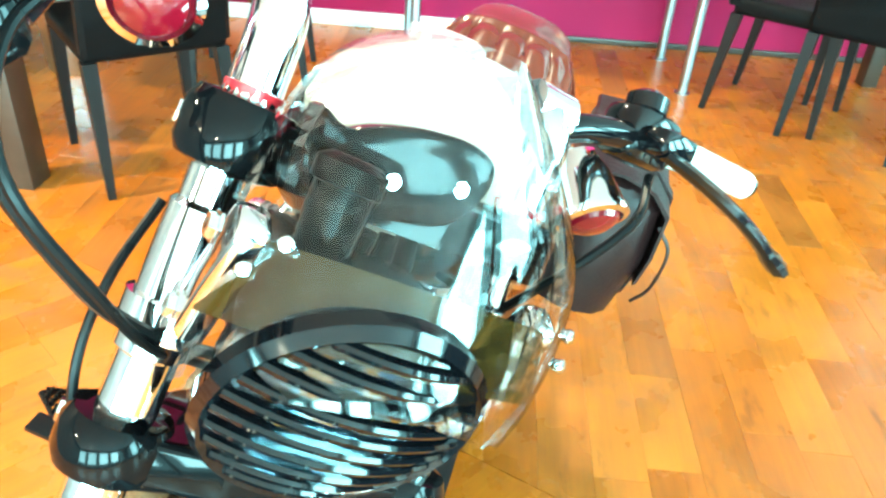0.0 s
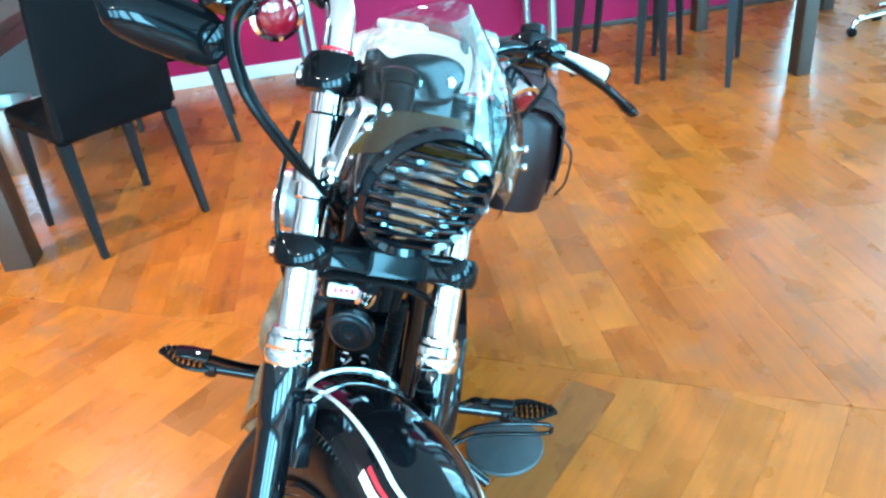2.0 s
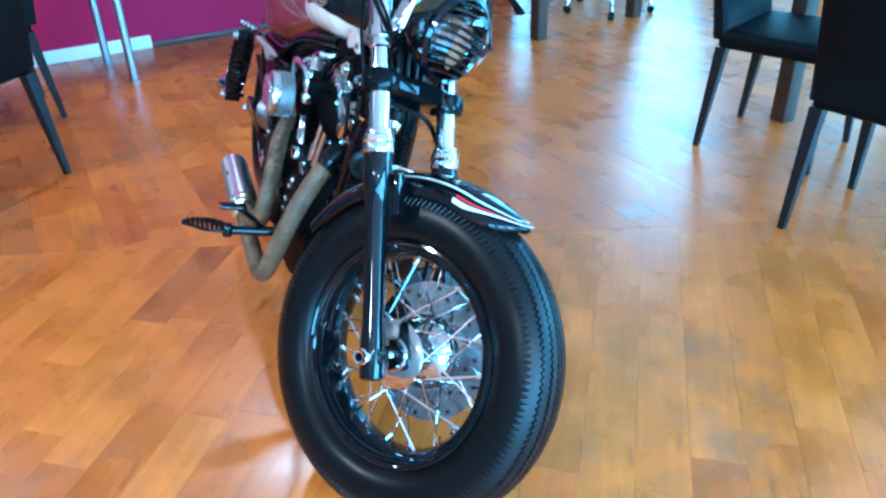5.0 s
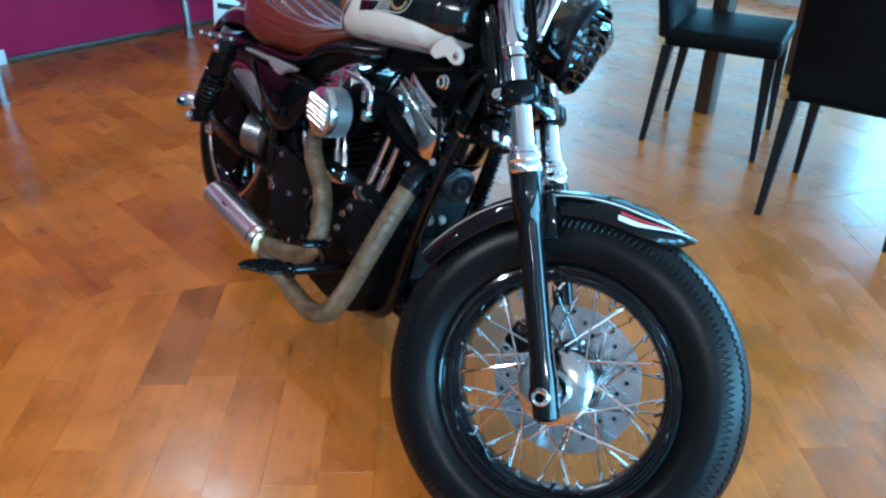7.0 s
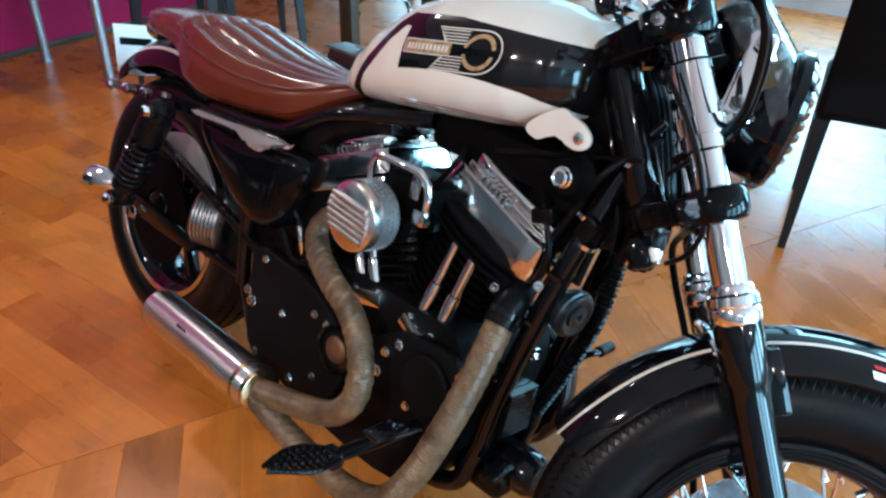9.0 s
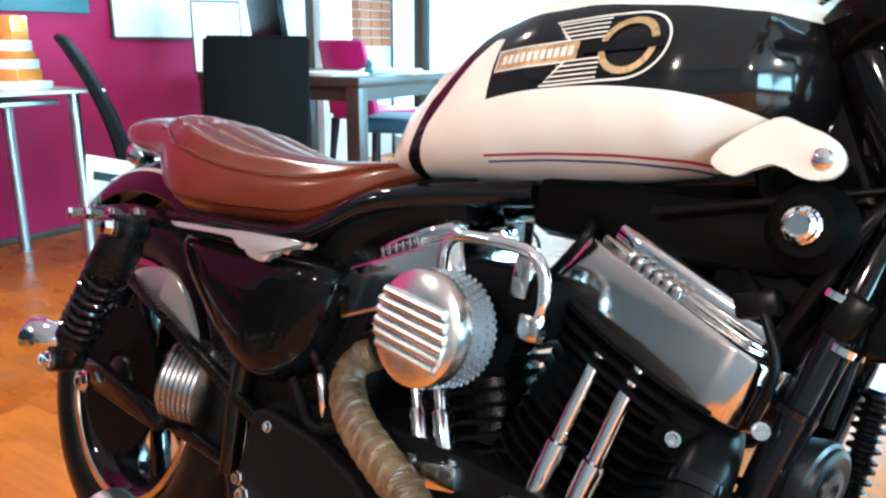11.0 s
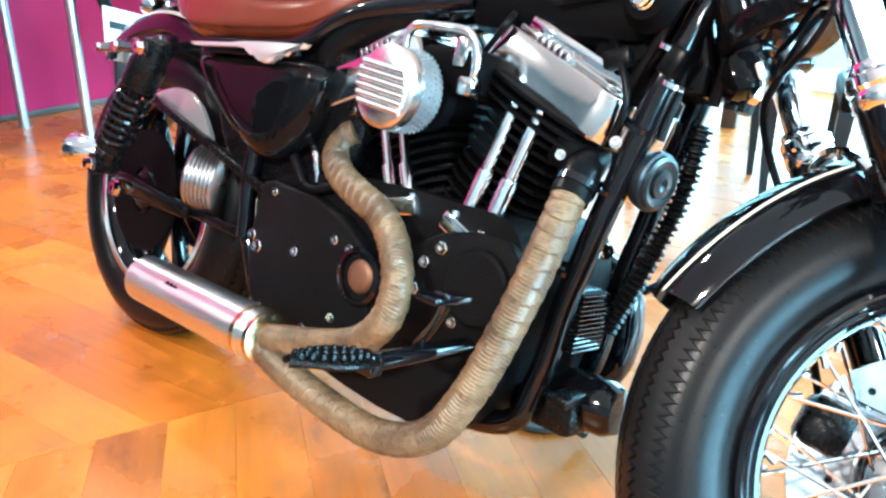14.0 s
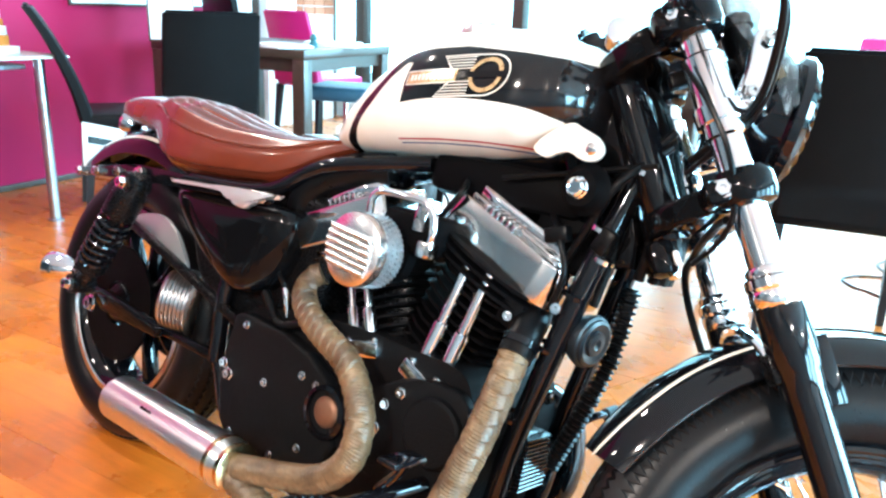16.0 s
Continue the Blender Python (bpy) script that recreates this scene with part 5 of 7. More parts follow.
made = []
for i in range(50):
    t = i / 49
    a = radians(-28 + 72 * t)
    row = []
    for q in (0.80, 0.86):
        x = -0.088 * q
        h = 0.062 * (0.088 / 0.08) * (1 - math.cos(math.asin(q) / 0.98))
        r = 0.402 - h + 0.002
        row.append(bm.verts.new((x, r * math.sin(a), r * math.cos(a))))
    made.append(row)
for a, b in zip(made, made[1:]):
    bm.faces.new((a[0], a[1], b[1], b[0]))
part("pinstripe", bm, M_CREAM, rf, "cream line", RM)
bm = bmnew()
box(bm, (-0.058, -0.0015, -0.063), (0.058, 0.0015, 0.063), 0.001, pose(0.012, 1.795, 0.645, -20, 0, 6))
plate = bp("number_plate", bm, M_PAPER, "white number plate on a bent bracket")
bm = bmnew()
box(bm, (-0.045, -0.0032, 0.012), (0.045, -0.0018, 0.03), 0, pose(0.012, 1.795, 0.645, -20, 0, 6))
part("plate_bars", bm, M_GLOSSBLACK, plate, "dark bar")
bm = bmnew()
box(bm, (-0.018, 1.68, 0.61), (0.018, 1.80, 0.622), 0.003)
part("plate_bracket", bm, M_SATIN, plate)
bm = bmnew()
lathe(bm, [(0.006, -0.03), (0.022, -0.022), (0.03, 0.0), (0.031, 0.014), (0.026, 0.017)], (0.0, 1.66, 0.725), (0, 1, 0.15), 24)
tl = bp("tail_lamp", bm, M_CHROME, "small chrome tail lamp on the rear fender")
bm = bmnew()
lathe(bm, [(0.027, 0.015), (0.02, 0.026), (0.006, 0.03)], (0.0, 1.66, 0.725), (0, 1, 0.15), 20)
part("lens", bm, M_RED, tl, "red lens")

# struts, shocks, blinkers, swingarm
for s in (-1, 1):
    bm = bmnew()
    prism(bm, [(0.94, 0.672), (0.94, 0.652), (1.25, 0.632), (1.36, 0.625), (1.59, 0.598), (1.60, 0.612), (1.36, 0.655), (1.25, 0.66)], s * 0.145, s * 0.157, "x", 0.003)
    strut = bp("fender_strut", bm, M_GLOSSBLACK, "gloss black fender strut")
    if s < 0:
        bm = bmnew()
        prism(bm, soft_poly([(1.21, 0.650), (1.10, 0.658), (1.06, 0.663), (0.97, 0.669), (0.905, 0.670), (0.93, 0.664), (0.96, 0.656), (0.982, 0.640), (1.002, 0.634), (1.022, 0.640), (1.045, 0.652), (1.10, 0.652), (1.20, 0.645)], 3), -0.170, -0.157, "x", 0.0055)
        part("strut_cover", bm, M_DULLALU, strut, "chrome cover with a raised medallion")
        bm = bmnew()
        lathe(bm, [(0.013, 0.0), (0.0125, 0.002), (0.010, 0.003), (0.007, 0.002), (0.003, 0.0025)], (-0.165, 1.003, 0.652), (-1, 0, 0.05), 24)
        part("medallion", bm, M_BRIGHT, strut, "raised round medallion")
        for y, z in ((1.34, 0.642), (1.42, 0.63), (1.50, 0.618), (1.57, 0.609)):
            bm = bmnew()
            bolt(bm, (-0.157, y, z), (-1, 0, 0), 0.010, 0.009)
            part("bolt", bm, M_CHROME, strut)
    top, low = Vector((s * 0.186, 1.30, 0.622)), Vector((s * 0.186, 1.435, 0.39))
    d = (low - top).normalized()
    bm = bmnew()
    lathe(bm, [(0.012, -0.02), (0.022, -0.012), (0.03, 0.02), (0.033, 0.03), (0.033, 0.075), (0.028, 0.08), (0.012, 0.082), (0.012, 0.205), (0.03, 0.207), (0.031, 0.222), (0.024, 0.23), (0.018, 0.262), (0.012, 0.285)], top, d, 24)
    lathe(bm, [(0.02, -0.024), (0.02, 0.024)], top, (1, 0, 0), 18)
    lathe(bm, [(0.02, -0.024), (0.02, 0.024)], low, (1, 0, 0), 18)
    shock = bp("shock_absorber", bm, M_SATIN, "black coil-over shock absorber")
    bm = bmnew()
    fmx = frame_of(top, d)
    tube(bm, [fmx @ Vector((0.029 * math.cos(q), 0.029 * math.sin(q), 0.082 + 0.125 * k / 150)) for k in range(151) for q in (2 * math.pi * 7.5 * k / 150,)], 0.0048, 8)
    part("spring", bm, M_GLOSSBLACK, shock, "gloss black coil spring")
    for q in (top, low):
        bm = bmnew()
        bolt(bm, q + Vector((s * 0.024, 0, 0)), (s, 0, 0), 0.011, 0.014)
        part("bolt", bm, M_CHROME, shock)
    bm = bmnew()
    prism(bm, [(1.24, 0.352), (1.25, 0.326), (1.46, 0.328), (1.53, 0.335), (1.53, 0.368), (1.46, 0.370)], s * 0.100, s * 0.120, "x", 0.006)
    prism(bm, [(0.98, 0.35), (0.98, 0.328), (1.30, 0.330), (1.30, 0.346)], s * 0.082, s * 0.101, "x", 0.004)
    arm = bp("swingarm", bm, M_DIMBLACK, "gloss black swingarm")
    bm = bmnew()
    bolt(bm, (s * 0.123, REAR[1], REAR[2]), (s, 0, 0), 0.016, 0.014)
    part("axle_nut", bm, M_CHROME, arm)
    c, d = Vector((s * 0.186, 1.528, 0.40)), Vector((s * 0.30, 0.93, -0.12)).normalized()
    bm = bmnew()
    lathe(bm, [(0.004, -0.052), (0.016, -0.048), (0.026, -0.028), (0.031, 0.0), (0.033, 0.012), (0.033, 0.02), (0.028, 0.022)], c, d, 28)
    bk = bp("rear_blinker", bm, M_CHROME, "chrome bullet turn signal on a short stalk")
    bm = bmnew()
    lathe(bm, [(0.0245, 0.02), (0.019, 0.03), (0.006, 0.034)], c, d, 24)
    part("lens", bm, M_RED, bk, "red lens")
    bm = bmnew()
    tube(bm, [c - d * 0.03, Vector((s * 0.168, 1.47, 0.392)), Vector((s * 0.150, 1.445, 0.39))], 0.009, 10)
    part("stalk", bm, M_CHROME, bk)
bm = bmnew()
prism(bm, [(1.42, 0.545), (1.41, 0.527), (1.0, 0.42), (0.995, 0.437)], -0.128, -0.112, "x", 0.003)
bp("belt_guard", bm, M_SATIN, "black bar-shaped guard ahead of the rear wheel")

# oil tank and side covers
for s in (-1, 1):
    bm = bmnew()
    outline = [Vector(q) for q in soft_poly([(1.25, 0.632), (1.08, 0.644), (0.95, 0.654), (0.898, 0.640), (0.905, 0.57), (0.945, 0.508), (1.03, 0.480), (1.16, 0.545)], 6)]
    mid = sum(outline, Vector((0, 0))) / len(outline)
    loops = []
    for k in range(12):
        u = math.sin(math.pi / 2 * k / 11)
        size = max(0.02, (1 - u**4) ** 0.25)
        loops.append([(s * (0.02 if k == 0 else 0.075 + 0.083 * u), *(mid + (q - mid) * size)) for q in outline])
    rings(bm, loops)
    bp("oil_tank" if s < 0 else "battery_cover", bm, M_DIMBLACK, "rounded gloss black oil tank" if s < 0 else "gloss black battery cover")

bm = bmnew()
pillow(bm, soft_poly([(0.84, 0.66), (0.86, 0.46), (0.98, 0.40), (1.10, 0.42), (1.20, 0.50), (1.22, 0.64), (1.0, 0.68)], 4), -0.10, 0.10, 0.02)
bp("battery_box", bm, M_SATIN, "black battery box inside the frame")

# ---- frame ----
def rod(name, pts, r, material=M_GLOSSBLACK, label="", parent=None, soft=True, n=14):
    bm = bmnew()
    tube(bm, smooth_path(pts) if soft and len(pts) > 2 else pts, r, n)
    return bp(name, bm, material, label, parent)


rod("frame_backbone", [(0, 0.36, 0.86), (0, 0.50, 0.825), (0, 0.75, 0.775), (0, 0.95, 0.69), (0, 1.05, 0.62)], 0.033, label="thick black frame backbone")
for s in (-1, 1):
    rod("frame_downtube", [(s * 0.028, 0.352, 0.86), (s * 0.055, 0.385, 0.70), (s * 0.064, 0.417, 0.545), (s * 0.068, 0.442, 0.41), (s * 0.07, 0.456, 0.30), (s * 0.08, 0.50, 0.225), (s * 0.09, 0.75, 0.205), (s * 0.1, 0.98, 0.235), (s * 0.1, 1.06, 0.34)], 0.0165, label="black frame tube")
    rod("seat_rail", [(s * 0.05, 0.70, 0.775), (s * 0.1, 0.88, 0.735), (s * 0.118, 1.0, 0.672), (s * 0.13, 1.2, 0.655)], 0.014)
    rod("rear_downtube", [(s * 0.11, 1.0, 0.668), (s * 0.115, 1.06, 0.5), (s * 0.11, 1.06, 0.34)], 0.015)
rod("rubber_shroud", [(-0.07, 0.925, 0.60), (-0.08, 0.938, 0.655), (-0.08, 0.925, 0.69), (-0.072, 0.885, 0.720), (-0.060, 0.83, 0.742), (-0.045, 0.78, 0.750)], 0.031, M_PLASTIC, "black rubber shroud under the saddle's nose", n=16)
bm = bmnew()
box(bm, (-0.06, 0.42, 0.735), (0.06, 0.70, 0.80), 0.02)
box(bm, (-0.045, 0.40, 0.66), (0.05, 0.50, 0.76), 0.015)
bp("ignition_coil", bm, M_FIN, "black ignition coil and wiring under the tank")
bm = bmnew()
lathe(bm, [(0.034, 0), (0.036, 0.012), (0.028, 0.02), (0.024, 0.03)], (-0.07, 0.412, 0.782 - 0.0), (-1, 0, 0), 24)
bp("coil_mount", bm, M_FIN)
bm = bmnew()
lathe(bm, [(0.0145, 0), (0.015, 0.008), (0.013, 0.010), (0.013, 0.016), (0.010, 0.019), (0.008, 0.016), (0.003, 0.016)], (-0.098, 0.412, 0.782), (-1, 0, 0), 14)
bp("ignition_switch", bm, M_CHROME, "chrome ignition switch")

# ---- engine ----
CRANK = Vector((0, 0.665, 0.36))
bm = bmnew()
prism(bm, soft_poly([(0.485, 0.33), (0.485, 0.44), (0.52, 0.495), (0.62, 0.50), (0.74, 0.50), (0.88, 0.485), (1.0, 0.45), (1.03, 0.34), (1.0, 0.235), (0.82, 0.192), (0.62, 0.182), (0.51, 0.225)], 3), -0.115, 0.12, "x", 0.0)
engine = bp("crankcase", bm, M_MATTE, "black V-twin crankcase")
bm = bmnew()
prism(bm, soft_poly([(0.43, 0.30), (0.46, 0.44), (0.62, 0.47), (0.8, 0.46), (1.02, 0.43), (1.08, 0.33), (1.02, 0.24), (0.80, 0.22), (0.52, 0.21)], 3), 0.12, 0.175, "x", 0.02)
part("primary_cover", bm, M_GLOSSBLACK, engine, "gloss black primary cover")
bm = bmnew()
prism(bm, [(0.992, 0.45), (0.965, 0.458), (0.86, 0.45), (0.80, 0.438), (0.745, 0.408), (0.715, 0.36), (0.712, 0.31), (0.745, 0.245), (0.80, 0.228), (0.955, 0.23), (0.985, 0.26), (1.008, 0.345)], -0.142, -0.115, "x", 0.007)
part("sprocket_cover", bm, M_MATTE, engine, "matte black sprocket cover")
bm = bmnew()
prism(bm, soft_poly([(0.65, 0.43), (0.60, 0.462), (0.52, 0.475), (0.485, 0.46), (0.475, 0.42), (0.485, 0.355), (0.54, 0.315), (0.66, 0.30), (0.72, 0.33), (0.70, 0.40)], 3), -0.137, -0.115, "x", 0.006)
lathe(bm, [(0.052, 0), (0.05, 0.010), (0.046, 0.013), (0.012, 0.014)], (-0.135, 0.53, 0.405), (-1, 0, 0), 36)
part("cam_cover", bm, M_MATTE, engine, "matte black cam cover")
bm = bmnew()
lathe(bm, [(0.044, 0), (0.043, 0.008), (0.036, 0.010), (0.034, 0.002), (0.01, 0.001)], (-0.140, 0.735, 0.362), (-1, 0, 0), 32)
part("sprocket_port", bm, M_GLOSSBLACK, engine, "round opening ringed in gloss black")
bm = bmnew()
lathe(bm, [(0.026, 0), (0.024, 0.003), (0.018, 0.006), (0.004, 0.0065)], (-0.1405, 0.735, 0.362), (-1, 0, 0), 24)
part("sprocket_nut", bm, mat("rusty_steel", (0.20, 0.10, 0.06), 0.5, 0.7, vary=0.4, scale=40), engine, "brown rusty sprocket nut")
for x, y, z, r in ((-0.142, 0.978, 0.345, 0.010), (-0.142, 0.995, 0.36, 0.008), (-0.142, 0.955, 0.44, 0.006), (-0.142, 0.885, 0.36, 0.006), (-0.142, 0.80, 0.40, 0.006), (-0.142, 0.765, 0.395, 0.0065), (-0.142, 0.78, 0.285, 0.006), (-0.142, 0.84, 0.25, 0.006), (-0.142, 0.95, 0.25, 0.006), (-0.137, 0.60, 0.44, 0.008), (-0.137, 0.625, 0.415, 0.007), (-0.137, 0.47, 0.45, 0.007), (-0.137, 0.56, 0.35, 0.006), (-0.137, 0.475, 0.40, 0.007), (-0.137, 0.66, 0.335, 0.006), (-0.137, 0.635, 0.375, 0.008)):
    bm = bmnew()
    bolt(bm, (x, y, z), (-1, 0, 0), r, r * 0.9)
    part("bolt", bm, M_CHROME, engine)

for s, tag in ((-1, "front"), (1, "rear")):
    tilt = radians(22.5) * s
    up, along = Vector((0, math.sin(tilt), math.cos(tilt))), Vector((0, math.cos(tilt) * s, -math.sin(tilt) * s))
    base = CRANK + Vector((0, 0, 0.0))

    def put(x, a, h):
        """x across, a away from the other cylinder, h along the cylinder from the crank."""
        return base + Vector((x, 0, 0)) + along * a + up * h

    m = Matrix(((1, 0, 0, base.x), (0, along.y, up.y, base.y), (0, along.z, up.z, base.z), (0, 0, 0, 1)))
    bm = bmnew()
    lathe(bm, [(0.058, 0.10), (0.058, 0.30)], base, up, 28)
    fins = []
    for i in range(10):
        h = 0.135 + 0.0155 * i
        w = 0.074 if i < 9 else 0.078
        fins.append((w, h))
    cyl = bp("cylinder", bm, M_SATIN, "black finned %s cylinder" % tag, sharp=40)
    for w, h in fins:
        bm = bmnew()
        prism(bm, soft_poly([(-w, -0.066), (w, -0.066), (w, 0.066), (-w, 0.066)], 4), h, h + 0.0048, "z", 0, m)
        part("fin", bm, M_FIN, cyl, sharp=40)
    bm = bmnew()
    box(bm, (-0.085, -0.085, 0.288), (0.085, 0.082, 0.325), 0.012, m)
    box(bm, (-0.095, 0.062, 0.265), (-0.04, 0.100, 0.31), 0.010, m)
    part("cylinder_head", bm, M_FIN, cyl, "black finned cylinder head")
    for i in range(3):
        bm = bmnew()
        prism(bm, soft_poly([(-0.092, -0.09), (0.092, -0.09), (0.092, 0.095), (-0.092, 0.095)], 4), 0.291 + 0.013 * i, 0.296 + 0.013 * i, "z", 0, m)
        part("fin", bm, M_FIN, cyl)
    if s > 0:
        m = m @ Matrix.Translation((-0.015, 0.045, -0.015))
    bm = bmnew()
    prism(bm, [(-0.094, -0.092), (-0.080, -0.104), (0.080, -0.104), (0.094, -0.092), (0.094, 0.10), (0.07, 0.122), (-0.058, 0.122), (-0.076, 0.117), (-0.088, 0.105), (-0.094, 0.086)], 0.316, 0.378, "z", 0.005)
    for v in bm.verts:
        if v.co.z > 0.345:
            v.co.x, v.co.y = v.co.x * 0.93, v.co.y * 0.94
    prism(bm, [(-0.074, -0.084), (0.074, -0.084), (0.074, 0.090), (-0.056, 0.100), (-0.072, 0.080)], 0.376, 0.386, "z", 0.004)
    bmesh.ops.transform(bm, matrix=m, verts=bm.verts)
    rocker = part("rocker_box", bm, M_ALU, cyl, "polished aluminium rocker box")
    bm = bmnew()
    pillow(bm, soft_poly([(-0.062, -0.078), (0.06, -0.078), (0.06, 0.085), (-0.045, 0.093), (-0.062, 0.070)], 4), 0.382, 0.404, 0.008, "z", m)
    part("rocker_cover", bm, M_CHROME, cyl, "chrome rocker cover")
    bm = bmnew()
    for i in range(6):
        box(bm, (-0.086, -0.045 + 0.011 * i, 0.368), (-0.070, -0.039 + 0.011 * i, 0.389), 0.002, m)
    part("cover_ribs", bm, M_ALU, cyl, "short cast ribs")
    for a in (-0.065, 0.055):
        bm = bmnew()
        bolt(bm, put(-0.05, a, 0.396), up, 0.008, 0.010)
        part("bolt", bm, M_CHROME, cyl)
    bm = bmnew()
    bolt(bm, put(-0.098, 0.085, 0.285), (-1, along.y * 0.3, 0), 0.0055, 0.009)
    part("bolt", bm, M_CHROME, cyl)

for (y0, z0), (y1, z1) in (((0.782, 0.565), (0.735, 0.474)), ((0.748, 0.574), (0.703, 0.483)), ((0.570, 0.615), (0.600, 0.475)), ((0.530, 0.610), (0.560, 0.468))):
    bm = bmnew()
    a, b = Vector((-0.094, y0, z0)), Vector((-0.104, y1, z1))
    d = (b - a).normalized()
    n_ = (b - a).length
    lathe(bm, [(0.0078, -0.03), (0.0078, n_ * 0.45), (0.0105, n_ * 0.46), (0.0112, n_ * 0.5), (0.0112, n_ * 0.96), (0.013, n_ * 0.97), (0.013, n_)], a, d, 18)
    part("pushrod_tube", bm, M_CHROME, engine, "chrome pushrod tube")
for y, z, t in ((0.712, 0.472, 14), (0.585, 0.462, -40)):
    bm = bmnew()
    box(bm, (-0.018, -0.040, -0.014), (0.018, 0.040, 0.013), 0.004, pose(-0.108, y, z, -t if t > 0 else 24))
    for q in (-0.028, 0.028):
        bolt(bm, pose(-0.106, y, z, -t if t > 0 else 24) @ Vector((-0.010, q, 0.010)), (0, 0, 1), 0.006, 0.008)
    part("tappet_block", bm, M_CHROME, engine, "chrome tappet block")

# air cleaner with louvred face
AC = Vector((-0.2035, 0.688, 0.631))
bm = bmnew()
lathe(bm, [(0.03, 0.052), (0.052, 0.048), (0.054, 0.005), (0.050, 0.0)], AC, (1, -0.02, -0.02), 48)
M_MESH = mat("grey_wire_mesh", (0.26, 0.27, 0.28), 0.45, 0.7, vary=0.3, scale=60, bump=0.4, bump_scale=300)
air = bp("air_cleaner", bm, M_MESH, "round chrome air cleaner with a louvred face and mesh side")
bm = bmnew()
for i in range(44):
    a = 2 * math.pi * i / 44
    for k in range(4):
        lathe(bm, [(0.0022, -0.001), (0.0018, 0.0022)], AC + Vector((0.014 + 0.010 * k, 0.0535 * math.cos(a + 0.07 * (k % 2)), 0.0535 * math.sin(a + 0.07 * (k % 2)))), (0, math.cos(a), math.sin(a)), 5)
part("mesh", bm, M_MESH, air, "grey wire mesh")
bm = bmnew()
lathe(bm, [(0.0545, 0.012), (0.0555, 0.004), (0.0535, -0.004), (0.047, -0.0075), (0.02, -0.009), (0.003, -0.0095)], AC, (1, -0.02, -0.02), 48)
part("face", bm, M_BRIGHT, air, "domed bright metal face")
for i in range(6):
    h = -0.026 + 0.0100 * i
    half = math.sqrt(0.050**2 - h * h) * 0.88
    bm = bmnew()
    pts = [AC + Vector((-0.0105, half * u, h + 0.10 * half * u)) for u in (-1, -0.9, -0.5, 0, 0.5, 0.9, 1)]
    tube(bm, pts, 0.0046, 10)
    part("louvre", bm, M_BRIGHT, air)
bm = bmnew()
lathe(bm, [(0.02, 0.0), (0.045, 0.004), (0.048, 0.02), (0.03, 0.03), (0.028, 0.09)], AC + Vector((0.065, 0, 0)), (1, 0, 0), 28)
box(bm, (-0.135, 0.60, 0.64), (-0.04, 0.71, 0.70), 0.012)
bp("carburettor", bm, M_FIN, "black carburettor body")
bm = bmnew()
tube(bm, smooth_path([(-0.146, 0.721, 0.664), (-0.150, 0.722, 0.698), (-0.150, 0.714, 0.715), (-0.150, 0.695, 0.720), (-0.148, 0.640, 0.720), (-0.145, 0.619, 0.716), (-0.141, 0.607, 0.700), (-0.138, 0.604, 0.674), (-0.133, 0.610, 0.655)]), 0.0062, 12)
bp("breather_tube", bm, M_CHROME, "bent chrome breather tube")
bm = bmnew()
box(bm, (-0.143, 0.621, 0.674), (-0.123, 0.641, 0.714), 0.003)
bp("carburettor_fitting", bm, M_ALU)
bm = bmnew()
box(bm, (-0.146, 0.598, 0.638), (-0.122, 0.626, 0.664), 0.006)
bp("carburettor_fitting", bm, M_ALU)

# exhaust
def wrapped(name, pts, r=0.0200, pitch=0.021):
    """A pipe bound in overlapping tape, whose turns lie aslant."""
    path = smooth_path(pts, 8)
    length = sum((b - a).length for a, b in zip(path, path[1:]))
    n = int(length / 0.0009)
    walked, fine, i, acc = 0.0, [], 0, 0.0
    for k in range(n + 1):
        want = length * k / n
        while i < len(path) - 2 and acc + (path[i + 1] - path[i]).length < want:
            acc += (path[i + 1] - path[i]).length
            i += 1
        seg = (path[i + 1] - path[i])
        fine.append(path[i] + seg * min(1.0, (want - acc) / max(1e-6, seg.length)))
    bm = bmnew()
    tube(bm, fine, lambda q, a: r + 0.0021 * (((q + 0.016 * math.sin(a) + pitch * a / (2 * math.pi)) / pitch) % 1.0) + 0.0013 * math.sin(q * 23 + a) + 0.0006 * math.sin(1350 * (q + 0.016 * math.sin(a)) + a), 26)
    return bp(name, bm, M_WRAP, "exhaust pipe bound in frayed tan heat tape", sharp=28)


wrapped("rear_exhaust_pipe", [(-0.088, 0.850, 0.562), (-0.095, 0.868, 0.546), (-0.106, 0.870, 0.520), (-0.126, 0.832, 0.498), (-0.150, 0.763, 0.479), (-0.171, 0.689, 0.461), (-0.185, 0.642, 0.431), (-0.195, 0.614, 0.387), (-0.197, 0.620, 0.338), (-0.196, 0.665, 0.294), (-0.199, 0.75, 0.262), (-0.201, 0.84, 0.237)])
wrapped("front_exhaust_pipe", [(-0.104, 0.449, 0.547), (-0.112, 0.447, 0.533), (-0.125, 0.444, 0.509), (-0.151, 0.444, 0.445), (-0.174, 0.457, 0.366), (-0.189, 0.478, 0.285), (-0.195, 0.516, 0.221), (-0.192, 0.600, 0.186), (-0.194, 0.715, 0.187), (-0.199, 0.81, 0.207), (-0.201, 0.87, 0.230)], 0.0208)
rod("exhaust_stub", [(-0.03, 0.475, 0.60), (-0.055, 0.460, 0.592), (-0.085, 0.451, 0.574), (-0.107, 0.448, 0.541)], 0.025, M_PLASTIC, "black exhaust stub", n=20)
bm = bmnew()
lathe(bm, [(0.024, -0.006), (0.0275, -0.005), (0.0275, 0.005), (0.024, 0.006)], (-0.097, 0.449, 0.557), (-0.022, -0.002, -0.034), 26)
